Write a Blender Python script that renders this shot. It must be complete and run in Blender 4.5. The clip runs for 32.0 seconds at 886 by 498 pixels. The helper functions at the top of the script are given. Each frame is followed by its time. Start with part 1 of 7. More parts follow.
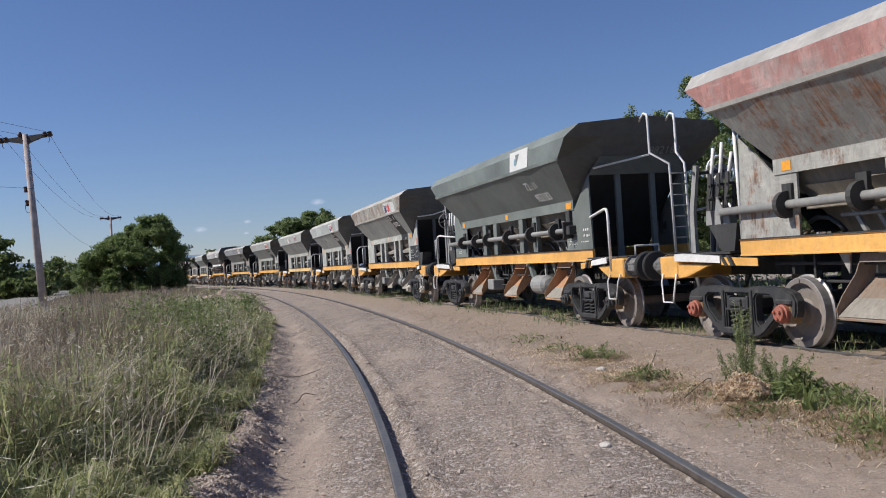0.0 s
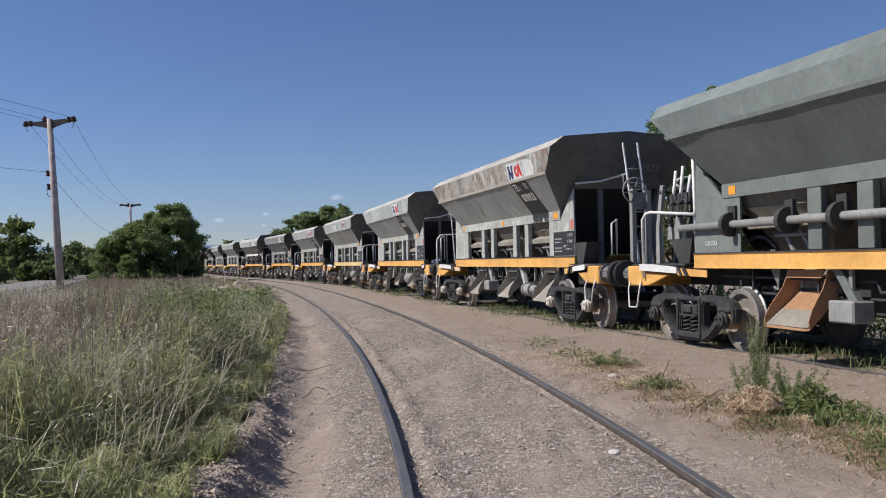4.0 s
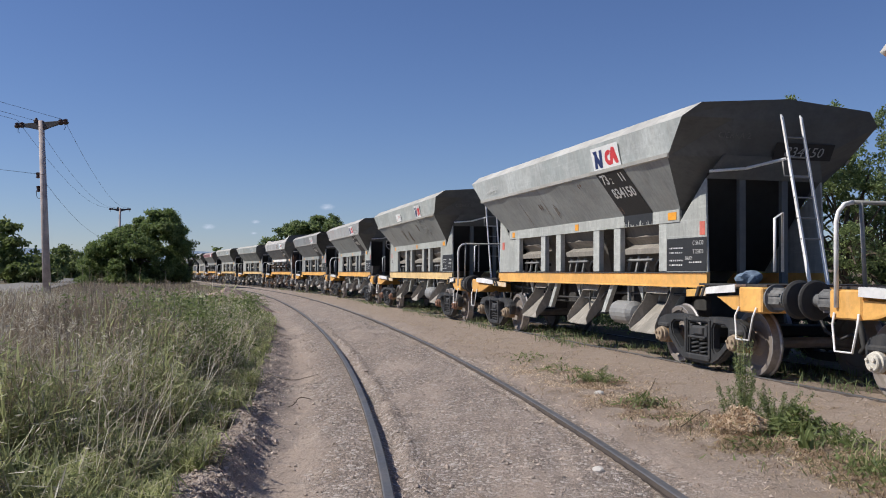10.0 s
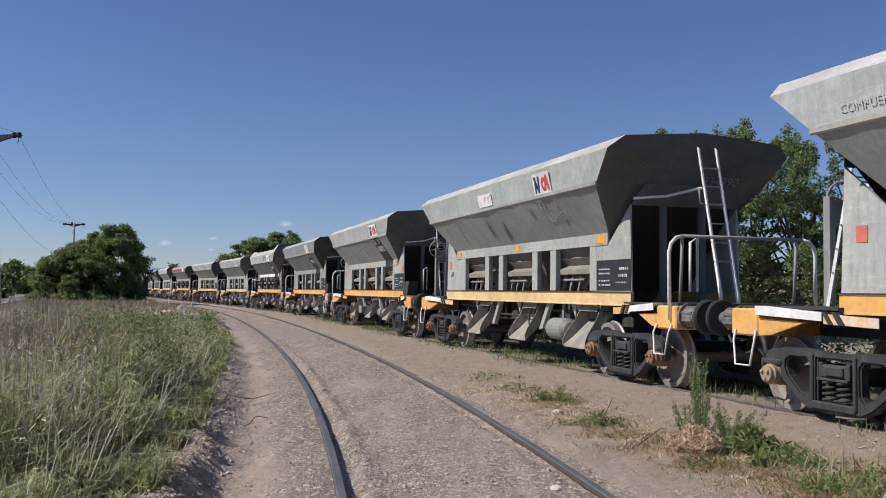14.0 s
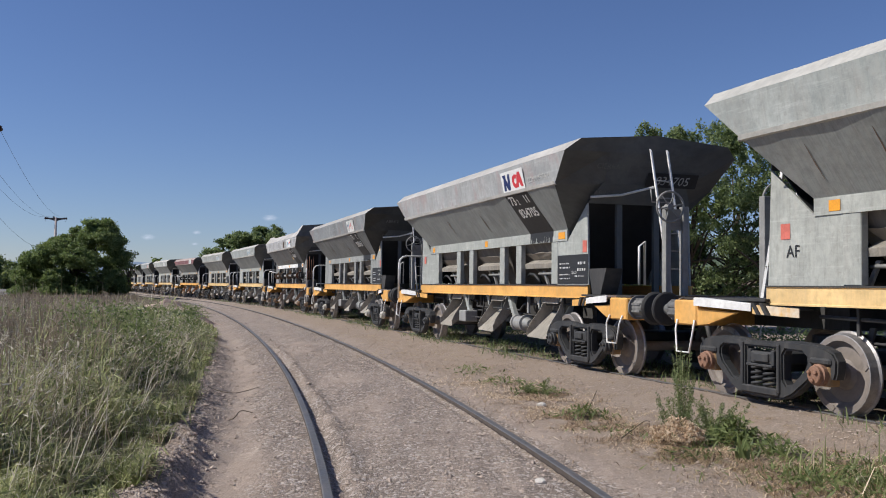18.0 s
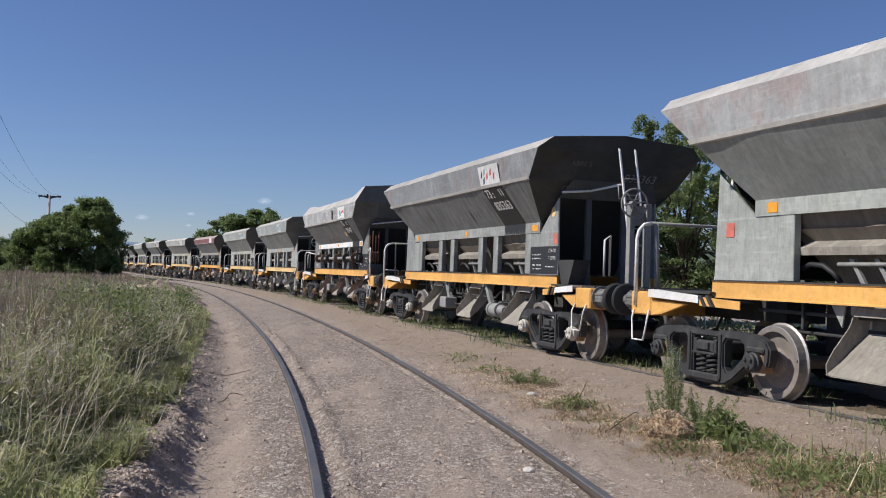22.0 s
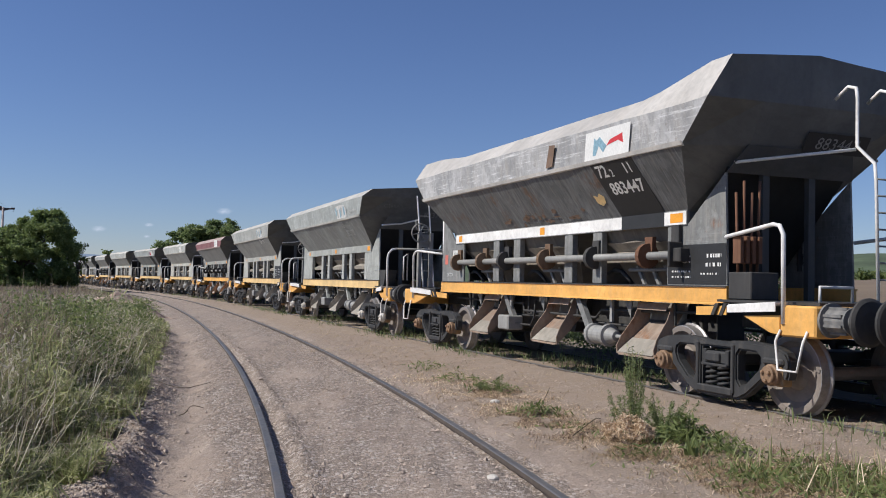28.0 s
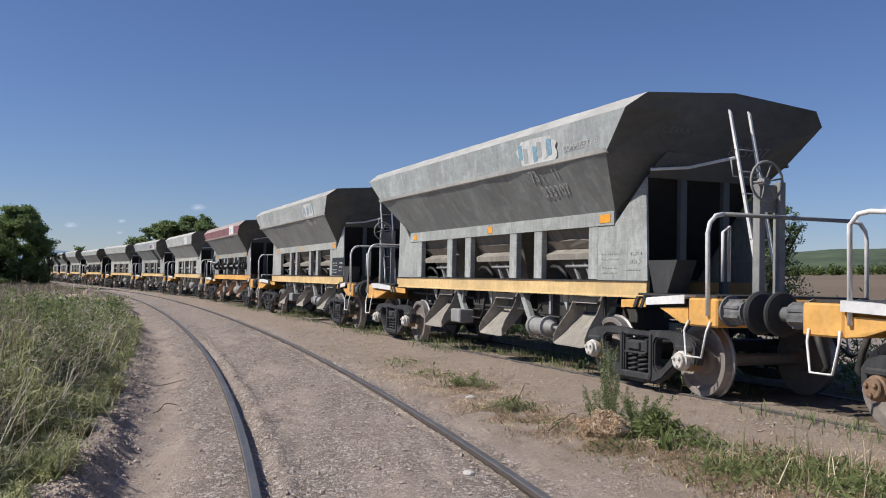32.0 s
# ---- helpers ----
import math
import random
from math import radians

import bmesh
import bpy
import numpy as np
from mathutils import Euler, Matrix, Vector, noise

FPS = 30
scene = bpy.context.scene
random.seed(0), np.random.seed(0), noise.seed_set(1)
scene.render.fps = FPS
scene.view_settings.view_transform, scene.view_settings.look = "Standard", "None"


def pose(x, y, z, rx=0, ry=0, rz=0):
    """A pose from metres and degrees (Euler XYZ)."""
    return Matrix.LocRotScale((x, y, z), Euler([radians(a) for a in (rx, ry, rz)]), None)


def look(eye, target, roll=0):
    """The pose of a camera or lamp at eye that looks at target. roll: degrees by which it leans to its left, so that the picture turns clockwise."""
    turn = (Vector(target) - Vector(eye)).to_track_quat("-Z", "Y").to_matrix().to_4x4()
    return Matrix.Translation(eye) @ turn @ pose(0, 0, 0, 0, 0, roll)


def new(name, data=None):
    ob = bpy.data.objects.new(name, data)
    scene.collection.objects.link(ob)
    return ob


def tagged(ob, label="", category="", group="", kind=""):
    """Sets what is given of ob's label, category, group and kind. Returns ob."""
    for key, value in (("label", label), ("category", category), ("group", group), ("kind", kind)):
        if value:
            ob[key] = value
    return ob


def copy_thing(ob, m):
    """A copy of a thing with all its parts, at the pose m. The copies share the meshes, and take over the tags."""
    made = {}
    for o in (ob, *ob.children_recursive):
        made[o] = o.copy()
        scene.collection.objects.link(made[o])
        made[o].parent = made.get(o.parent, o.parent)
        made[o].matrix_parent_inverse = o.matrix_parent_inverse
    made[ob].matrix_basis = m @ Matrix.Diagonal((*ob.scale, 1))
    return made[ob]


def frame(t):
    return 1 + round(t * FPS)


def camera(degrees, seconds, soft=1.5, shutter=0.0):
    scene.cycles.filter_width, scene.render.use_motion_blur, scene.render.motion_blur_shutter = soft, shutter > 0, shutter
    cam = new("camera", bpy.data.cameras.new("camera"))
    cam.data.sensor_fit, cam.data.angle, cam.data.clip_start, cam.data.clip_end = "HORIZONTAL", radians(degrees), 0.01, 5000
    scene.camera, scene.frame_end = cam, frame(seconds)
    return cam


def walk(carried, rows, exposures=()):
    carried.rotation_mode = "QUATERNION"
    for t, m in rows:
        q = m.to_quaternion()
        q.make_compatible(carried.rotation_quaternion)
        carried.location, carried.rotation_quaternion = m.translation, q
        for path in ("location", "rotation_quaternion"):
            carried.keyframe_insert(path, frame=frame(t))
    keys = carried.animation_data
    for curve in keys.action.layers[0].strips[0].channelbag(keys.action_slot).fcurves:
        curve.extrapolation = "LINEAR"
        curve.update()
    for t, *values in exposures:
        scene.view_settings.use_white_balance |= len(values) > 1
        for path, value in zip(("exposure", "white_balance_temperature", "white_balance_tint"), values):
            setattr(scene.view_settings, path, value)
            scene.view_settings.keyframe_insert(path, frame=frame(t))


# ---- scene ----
cam = camera(51.73, 32.0, soft=1.0)
EYE = (0.0, 0.0, 1.35)
# seconds, pitch, roll, yaw of the hand-held camera
TURNS = [
    (0, 0.70, 3.41, 3.37), (0.5, 0.89, 3.33, 3.67), (1, 0.85, 3.06, 3.77), (1.5, 0.84, 2.87, 4.33),
    (2, 0.63, 2.66, 4.92), (2.5, 0.60, 2.41, 5.57), (4.5, 0.99, 0.57, 3.98), (5, 1.58, 0.24, 3.88),
    (5.5, 1.89, 0.71, 3.11), (6, 1.59, 1.09, 2.91), (6.5, 1.43, 0.60, 3.04), (7, 1.53, -0.27, 3.07),
    (7.5, 1.81, -0.50, 3.44), (8, 1.74, -0.19, 3.36), (8.5, 1.75, 0.15, 3.25), (9, 1.77, 0.07, 3.16),
    (9.5, 1.56, -0.12, 3.24), (10, 1.52, -0.42, 3.68), (10.5, 1.67, -0.33, 3.30), (11, 1.84, -0.34, 2.84),
    (11.5, 2.02, -0.70, 2.60), (12, 2.13, -0.80, 2.39), (12.5, 2.31, -0.72, 2.10), (13, 2.47, -0.47, 1.71),
    (13.5, 2.57, -0.39, 1.28), (14, 2.69, -0.76, 1.12), (14.5, 2.73, -0.90, 1.05), (16.5, 2.87, -0.83, 0.43),
    (17, 2.67, -0.83, 0.33), (17.5, 2.50, -0.71, 0.26), (18, 2.31, -0.62, 0.16), (18.5, 2.12, -0.71, 0.10),
    (19, 1.98, -1.11, 0.10), (19.5, 1.89, -1.12, 0.08), (20, 1.82, -0.95, -0.00), (20.5, 1.76, -1.17, -0.09),
    (21, 1.69, -1.61, -0.12), (21.5, 1.64, -2.02, -0.19), (22, 1.54, -2.02, -0.26), (22.5, 1.57, -1.36, -0.27),
    (23, 1.57, -0.95, -0.22), (23.5, 1.65, -1.54, -0.60), (24, 1.62, -1.49, -0.79), (24.5, 1.51, -0.83, -0.98),
    (25, 1.08, -0.40, -1.17), (25.5, 0.90, -0.65, -1.29), (27.5, 1.97, -1.47, -2.46), (28, 2.14, -1.33, -2.64),
    (28.5, 2.16, -1.39, -2.84), (29, 2.12, -1.29, -3.01), (29.5, 2.07, -1.29, -3.03), (30, 2.06, -1.45, -3.09),
    (30.5, 2.06, -1.80, -3.41), (31, 2.04, -1.61, -3.71), (31.5, 1.95, -1.25, -3.95), (32, 1.93, -1.21, -4.16),
]
walk(cam, [(t, pose(*EYE, 90 + p, r, y)) for t, p, r, y in TURNS])

# ---- world and sun ----
SUN_AZ, SUN_EL = -96.0, 44.0          # degrees from straight ahead (negative: to the left), above the horizon
world = bpy.data.worlds.new("sky")
scene.world = world
world.use_nodes = True
wn = world.node_tree
for n in list(wn.nodes):
    wn.nodes.remove(n)
sky = wn.nodes.new("ShaderNodeTexSky")
sky.sky_type, sky.sun_disc = "NISHITA", False
sky.sun_elevation, sky.sun_rotation = radians(SUN_EL), radians(SUN_AZ)
sky.altitude, sky.air_density, sky.dust_density, sky.ozone_density = 300, 1.0, 0.0, 4.0
bg = wn.nodes.new("ShaderNodeBackground")
bg.inputs["Strength"].default_value = 0.069
wo = wn.nodes.new("ShaderNodeOutputWorld")
tint = wn.nodes.new("ShaderNodeMix")
tint.data_type, tint.blend_type = "RGBA", "MULTIPLY"
tint.inputs["Factor"].default_value = 1.0
tint.inputs["B"].default_value = (0.955, 1.0, 1.28, 1.0)
wn.links.new(sky.outputs[0], tint.inputs["A"])
wn.links.new(tint.outputs["Result"], bg.inputs["Color"])
wn.links.new(bg.outputs[0], wo.inputs["Surface"])
sun = new("sun", bpy.data.lights.new("sun", "SUN"))
sun.data.energy, sun.data.angle, sun.data.color = 4.75, radians(0.55), (1.0, 0.95, 0.87)
sd = Vector((math.sin(radians(SUN_AZ)) * math.cos(radians(SUN_EL)), math.cos(radians(SUN_AZ)) * math.cos(radians(SUN_EL)), math.sin(radians(SUN_EL))))
sun.matrix_world = look(sd * 50, (0, 0, 0))
scene.view_settings.exposure = 0.0


# ---- materials ----
def nodes_of(name):
    m = bpy.data.materials.new(name)
    m.use_nodes = True
    nt = m.node_tree
    return m, nt, nt.nodes["Principled BSDF"]


def lk(nt, a, b):
    nt.links.new(a, b)


def coords(nt, scale=(1, 1, 1), kind="Object"):
    tc = nt.nodes.new("ShaderNodeTexCoord")
    mp = nt.nodes.new("ShaderNodeMapping")
    mp.inputs["Scale"].default_value = scale
    lk(nt, tc.outputs[kind], mp.inputs["Vector"])
    return mp.outputs[0]


def noise_tex(nt, vec, scale, detail=4, rough=0.6):
    n = nt.nodes.new("ShaderNodeTexNoise")
    n.inputs["Scale"].default_value, n.inputs["Detail"].default_value, n.inputs["Roughness"].default_value = scale, detail, rough
    lk(nt, vec, n.inputs["Vector"])
    return n.outputs["Fac"]


def ramp(nt, fac, stops):
    r = nt.nodes.new("ShaderNodeValToRGB")
    e = r.color_ramp.elements
    while len(e) < len(stops):
        e.new(0.5)
    for el, (p, c) in zip(e, stops):
        el.position = p
        el.color = (*c, 1) if isinstance(c, tuple) else (c, c, c, 1)
    lk(nt, fac, r.inputs["Fac"])
    return r.outputs["Color"]


def mix(nt, fac, a, b, mode="MIX"):
    m = nt.nodes.new("ShaderNodeMix")
    m.data_type, m.blend_type = "RGBA", mode
    for sock, val in ((m.inputs["Factor"], fac), (m.inputs["A"], a), (m.inputs["B"], b)):
        if hasattr(val, "links"):
            lk(nt, val, sock)
        elif isinstance(val, tuple):
            sock.default_value = (*val, 1)
        else:
            sock.default_value = val
    return m.outputs["Result"]


def bump(nt, bsdf, height, strength=0.3, dist=0.02):
    b = nt.nodes.new("ShaderNodeBump")
    b.inputs["Strength"].default_value, b.inputs["Distance"].default_value = strength, dist
    lk(nt, height, b.inputs["Height"])
    lk(nt, b.outputs[0], bsdf.inputs["Normal"])


def weathered(name, base, rust=0.3, dust=0.4, rough=0.62, rust_col=(0.20, 0.095, 0.05), dust_col=(0.42, 0.39, 0.35), seed=0.0, streak=0.5, metal=0.0, scratch=0.0, second=None, run=0.0, peel=0.0):
    """Old paint on steel: blotches, run-down streaks, scratches, rust patches with drips, chips and pale dust."""
    m, nt, b = nodes_of(name)
    tc = nt.nodes.new("ShaderNodeTexCoord")
    mp = nt.nodes.new("ShaderNodeMapping")
    mp.inputs["Location"].default_value = (seed * 7.3, seed * 3.1, seed)
    lk(nt, tc.outputs["Object"], mp.inputs["Vector"])
    v = mp.outputs[0]

    def stretched(sx, sy, sz):
        q = nt.nodes.new("ShaderNodeMapping")
        q.inputs["Scale"].default_value = (sx, sy, sz)
        lk(nt, v, q.inputs["Vector"])
        return q.outputs[0]
    vs, vh = stretched(5.0, 1.2, 0.55), stretched(0.55, 2.0, 9.0)
    big = noise_tex(nt, v, 0.9, 5, 0.62)
    fine = noise_tex(nt, v, 11.0, 6, 0.7)
    st = noise_tex(nt, vs, 2.6, 5, 0.7)
    lo = tuple(c * 0.72 for c in base)
    hi = tuple(min(1, c * 1.2 + 0.01) for c in base)
    col = ramp(nt, big, [(0.3, lo), (0.55, base), (0.75, hi)])
    if second:
        col = mix(nt, ramp(nt, noise_tex(nt, stretched(1.3, 1.0, 0.8), 1.1, 5, 0.7), [(0.5, 0.0), (0.62, 0.7)]), col, second)
    col = mix(nt, ramp(nt, st, [(0.48, 0.0), (0.72, streak)]), col, tuple(c * 0.5 for c in base))
    col = mix(nt, ramp(nt, noise_tex(nt, vs, 1.7, 5, 0.65), [(0.5, 0.0), (0.8, dust)]), col, dust_col)
    if run:
        runs = noise_tex(nt, stretched(16.0, 1.5, 0.6), 2.2, 4, 0.65)
        col = mix(nt, ramp(nt, runs, [(0.36, 0.9 * run), (0.5, 0.0)]), col, tuple(c * 0.45 for c in base))
        col = mix(nt, ramp(nt, runs, [(0.58, 0.0), (0.72, 0.7 * run)]), col, tuple(min(0.7, c * 1.3 + 0.08) for c in base))
    if scratch:
        col = mix(nt, ramp(nt, noise_tex(nt, vh, 2.4, 6, 0.75), [(0.54, 0.0), (0.66, scratch)]), col, tuple(min(0.75, c * 1.25 + 0.16) for c in base))
    if peel:
        col = mix(nt, ramp(nt, noise_tex(nt, stretched(1.6, 1.0, 0.9), 2.3, 8, 0.72), [(0.53, 0.0), (0.575, peel)]), col, tuple(min(0.8, c * 1.45 + 0.05) for c in base))
        col = mix(nt, ramp(nt, noise_tex(nt, stretched(2.4, 1.3, 0.8), 2.9, 8, 0.75), [(0.55, 0.0), (0.61, peel)]), col, tuple(c * f for c, f in zip(base, (0.50, 0.47, 0.42))))
        col = mix(nt, ramp(nt, noise_tex(nt, stretched(1.2, 1.2, 1.4), 7.5, 5, 0.7), [(0.62, 0.0), (0.66, peel)]), col, tuple(c * 0.5 for c in rust_col))
    edge = 0.78 - 0.28 * rust
    patch = ramp(nt, noise_tex(nt, stretched(1.0, 1.0, 0.75), 1.7, 7, 0.75), [(edge - 0.03, 0.0), (edge + 0.04, min(1.0, rust * 1.6))])
    drip = ramp(nt, noise_tex(nt, stretched(9.0, 1.0, 0.7), 1.9, 5, 0.7), [(0.44, 0.25), (0.6, 1.0)])
    col = mix(nt, mix(nt, 1.0, patch, drip, "MULTIPLY"), col, ramp(nt, fine, [(0.35, tuple(c * 0.55 for c in rust_col)), (0.65, tuple(c * 1.35 for c in rust_col))]))
    col = mix(nt, ramp(nt, fine, [(0.36, 0.28), (0.56, 0.0)]), col, tuple(c * 0.4 for c in base))
    lk(nt, col, b.inputs["Base Color"])
    lk(nt, ramp(nt, fine, [(0.3, rough - 0.12), (0.7, min(1.0, rough + 0.2))]), b.inputs["Roughness"])
    b.inputs["Metallic"].default_value = metal
    bump(nt, b, mix(nt, 0.25, big, fine), 0.35, 0.03)
    return m


def simple(name, base, rough=0.6, var=0.25, scale=6.0, metal=0.0, bmp=0.2):
    m, nt, b = nodes_of(name)
    v = coords(nt)
    f1, f2 = noise_tex(nt, v, scale, 5), noise_tex(nt, v, scale * 7, 3)
    col = ramp(nt, f1, [(0.3, tuple(c * (1 - var) for c in base)), (0.7, tuple(min(1, c * (1 + var)) for c in base))])
    col = mix(nt, ramp(nt, f2, [(0.4, 0.25), (0.65, 0.0)]), col, tuple(c * 0.6 for c in base))
    lk(nt, col, b.inputs["Base Color"])
    b.inputs["Roughness"].default_value, b.inputs["Metallic"].default_value = rough, metal
    bump(nt, b, f2, bmp, 0.01)
    return m


def leafy(name, a, c, rough=0.55, through_light=0.35, tone=0.0):
    """Foliage whose tone differs from leaf to leaf and lets some light through."""
    m, nt, b = nodes_of(name)
    g = nt.nodes.new("ShaderNodeNewGeometry")
    v = coords(nt)
    col = ramp(nt, g.outputs["Random Per Island"], [(0.0, a), (1.0, c)])
    col = mix(nt, ramp(nt, noise_tex(nt, v, 0.8, 3), [(0.35, 0.35), (0.65, 0.0)]), col, tuple(q * 0.7 for q in a))
    if tone:
        col = mix(nt, ramp(nt, noise_tex(nt, v, 2.6, 4, 0.7), [(0.4, 0.0), (0.65, tone)]), col, (0.30, 0.25, 0.14))
    lk(nt, col, b.inputs["Base Color"])
    b.inputs["Roughness"].default_value = rough
    tr = nt.nodes.new("ShaderNodeBsdfTranslucent")
    lk(nt, col, tr.inputs["Color"])
    ms = nt.nodes.new("ShaderNodeMixShader")
    ms.inputs["Fac"].default_value = through_light
    lk(nt, b.outputs[0], ms.inputs[1])
    lk(nt, tr.outputs[0], ms.inputs[2])
    lk(nt, ms.outputs[0], nt.nodes["Material Output"].inputs["Surface"])
    return m


def ground_material():
    """Gravel whose stones show where it is loose, and trodden earth where the wear attribute says so."""
    m, nt, b = nodes_of("gravel_ground")
    v = coords(nt)
    at = nt.nodes.new("ShaderNodeAttribute")
    at.attribute_name = "wear"
    wear = at.outputs["Fac"]
    mp = nt.nodes.new("ShaderNodeMapping")
    mp.inputs["Rotation"].default_value, mp.inputs["Scale"].default_value = (0, 0, radians(-13)), (4.6, 0.26, 1)
    lk(nt, v, mp.inputs["Vector"])
    big, mid, fine = noise_tex(nt, v, 0.5, 5, 0.6), noise_tex(nt, v, 3.1, 6, 0.7), noise_tex(nt, v, 55.0, 4, 0.75)
    lanes = noise_tex(nt, mp.outputs[0], 1.1, 6, 0.7)
    def cells(scale):
        vo = nt.nodes.new("ShaderNodeTexVoronoi")
        vo.inputs["Scale"].default_value = scale
        lk(nt, v, vo.inputs["Vector"])
        return vo
    v1, v2 = cells(38.0), cells(95.0)
    col = ramp(nt, big, [(0.3, (0.375, 0.29, 0.232)), (0.5, (0.45, 0.36, 0.295)), (0.7, (0.525, 0.43, 0.36))])
    col = mix(nt, ramp(nt, lanes, [(0.42, 0.0), (0.6, 0.9)]), col, (0.285, 0.23, 0.193))
    col = mix(nt, ramp(nt, mid, [(0.5, 0.0), (0.74, 0.6)]), col, (0.22, 0.17, 0.135))
    loose = mix(nt, ramp(nt, fine, [(0.38, 0.8), (0.58, 0.0)]), col, (0.12, 0.10, 0.085))
    loose = mix(nt, ramp(nt, v1.outputs["Color"], [(0.6, 0.0), (0.85, 0.85)]), loose, (0.63, 0.56, 0.515))
    loose = mix(nt, ramp(nt, v2.outputs["Color"], [(0.0, 0.55), (0.3, 0.0)]), loose, (0.15, 0.125, 0.11))
    smooth = mix(nt, ramp(nt, fine, [(0.37, 0.6), (0.56, 0.0)]), mix(nt, 0.45, col, (0.43, 0.345, 0.285)), (0.20, 0.155, 0.125))
    smooth = mix(nt, ramp(nt, v2.outputs["Color"], [(0.8, 0.0), (0.95, 0.45)]), smooth, (0.46, 0.41, 0.36))
    ea = nt.nodes.new("ShaderNodeAttribute")
    ea.attribute_name = "earth"
    earth = mix(nt, ramp(nt, mid, [(0.4, 0.0), (0.65, 0.7)]), mix(nt, ramp(nt, fine, [(0.38, 0.7), (0.58, 0.0)]), (0.385, 0.31, 0.252), (0.165, 0.128, 0.098)), (0.285, 0.216, 0.16))
    col = mix(nt, wear, loose, smooth)
    lk(nt, mix(nt, ea.outputs["Fac"], col, earth), b.inputs["Base Color"])
    b.inputs["Roughness"].default_value = 0.95
    s1 = ramp(nt, v1.outputs["Distance"], [(0.0, 1.0), (0.75, 0.0)])
    s2 = ramp(nt, v2.outputs["Distance"], [(0.0, 1.0), (0.75, 0.0)])
    h = mix(nt, 0.35, mix(nt, 0.45, s1, s2), fine)
    h = mix(nt, 0.3, h, mid)
    h = mix(nt, wear, h, mix(nt, 0.25, mid, fine))
    bump(nt, b, h, 0.9, 0.05)
    return m


def field_material():
    m, nt, b = nodes_of("field_soil")
    v = coords(nt)
    big, mid = noise_tex(nt, v, 0.02, 4), noise_tex(nt, v, 0.9, 6, 0.7)
    col = ramp(nt, big, [(0.35, (0.15, 0.105, 0.072)), (0.65, (0.20, 0.145, 0.10))])
    col = mix(nt, ramp(nt, mid, [(0.45, 0.0), (0.7, 0.5)]), col, (0.15, 0.14, 0.07))
    lk(nt, col, b.inputs["Base Color"])
    b.inputs["Roughness"].default_value = 0.95
    bump(nt, b, mid, 0.5, 0.1)
    return m


M_GROUND, M_FIELD = ground_material(), field_material()
# dark soil under the train, its colour deepened to add to the shade
M_BED = simple("dark_shaded_track_bed", (0.125, 0.095, 0.066), 0.95, 0.4, 2.5, bmp=0.8)
M_SOIL = simple("grass_soil", (0.15, 0.125, 0.075), 0.95, 0.3, 1.5)
M_RAIL = weathered("rail_steel", (0.15, 0.15, 0.155), 0.05, 0.5, 0.5, dust_col=(0.32, 0.275, 0.24), streak=0.2, metal=0.35)
M_RAILSIDE = simple("rail_rust", (0.085, 0.068, 0.058), 0.8, 0.35, 8)
M_YELLOW = weathered("yellow_paint", (0.86, 0.46, 0.125), 0.2, 0.2, 0.5, streak=0.1, dust_col=(0.6, 0.5, 0.35))
M_PALEYEL = weathered("faded_yellow_paint", (0.80, 0.56, 0.26), 0.2, 0.3, 0.6, streak=0.3)
M_WHITE = weathered("white_paint", (0.86, 0.85, 0.83), 0.14, 0.1, 0.5, streak=0.06)
M_BUFFER = weathered("dusty_buffer_steel", (0.17, 0.17, 0.168), 0.3, 0.4, 0.65, dust_col=(0.34, 0.31, 0.28))
M_BOGIE = weathered("dark_cast_steel", (0.040, 0.041, 0.043), 0.2, 0.45, 0.62, dust_col=(0.135, 0.12, 0.105), streak=0.3)
M_WHEEL = weathered("wheel_steel", (0.25, 0.215, 0.19), 0.25, 0.4, 0.6, dust_col=(0.3, 0.26, 0.22), streak=0.3)
M_TREAD = simple("worn_tread_steel", (0.36, 0.34, 0.33), 0.5, 0.25, 9, 0.6)
M_CHUTE = weathered("dusty_chute_steel", (0.30, 0.275, 0.235), 0.4, 0.75, 0.75, rust_col=(0.25, 0.15, 0.09), dust_col=(0.45, 0.395, 0.325), peel=0.35)
M_LITSHEET = weathered("sunlit_dusty_sheet", (0.27, 0.235, 0.195), 0.4, 0.4, 0.9, rust_col=(0.13, 0.09, 0.065), dust_col=(0.36, 0.32, 0.27))
M_FUNNEL = weathered("dusty_funnel_steel", (0.185, 0.17, 0.15), 0.45, 0.6, 0.8, rust_col=(0.16, 0.10, 0.065), dust_col=(0.30, 0.265, 0.22))
M_RUSTCHUTE = weathered("rusty_chute_steel", (0.28, 0.21, 0.16), 0.8, 0.4, 0.8, rust_col=(0.23, 0.115, 0.06))
M_GREYPIPE = weathered("grey_machinery", (0.30, 0.30, 0.29), 0.2, 0.4, 0.55)
M_DARK = weathered("dark_machinery", (0.045, 0.044, 0.044), 0.25, 0.25, 0.7, dust_col=(0.2, 0.18, 0.16))
# black for painted parts, and for shade coloured into slope sheets and outlets
M_BLACK = simple("black_paint_and_shade", (0.022, 0.023, 0.025), 0.6, 0.2)
M_RUST = weathered("rusty_lever_steel", (0.17, 0.08, 0.045), 0.6, 0.2, 0.85)
M_ORANGE = simple("orange_reflector", (0.85, 0.36, 0.03), 0.45, 0.1)
M_PINK = simple("faded_red_square", (0.62, 0.16, 0.12), 0.6, 0.2)
M_RED = simple("red_mark", (0.65, 0.05, 0.06), 0.55, 0.1)
M_BLUE = simple("blue_mark", (0.016, 0.032, 0.13), 0.55, 0.1)
M_TEXT = simple("white_lettering", (0.74, 0.74, 0.72), 0.6, 0.15, 20)
M_OLDTEXT = simple("faded_lettering", (0.42, 0.43, 0.42), 0.7, 0.3, 20)
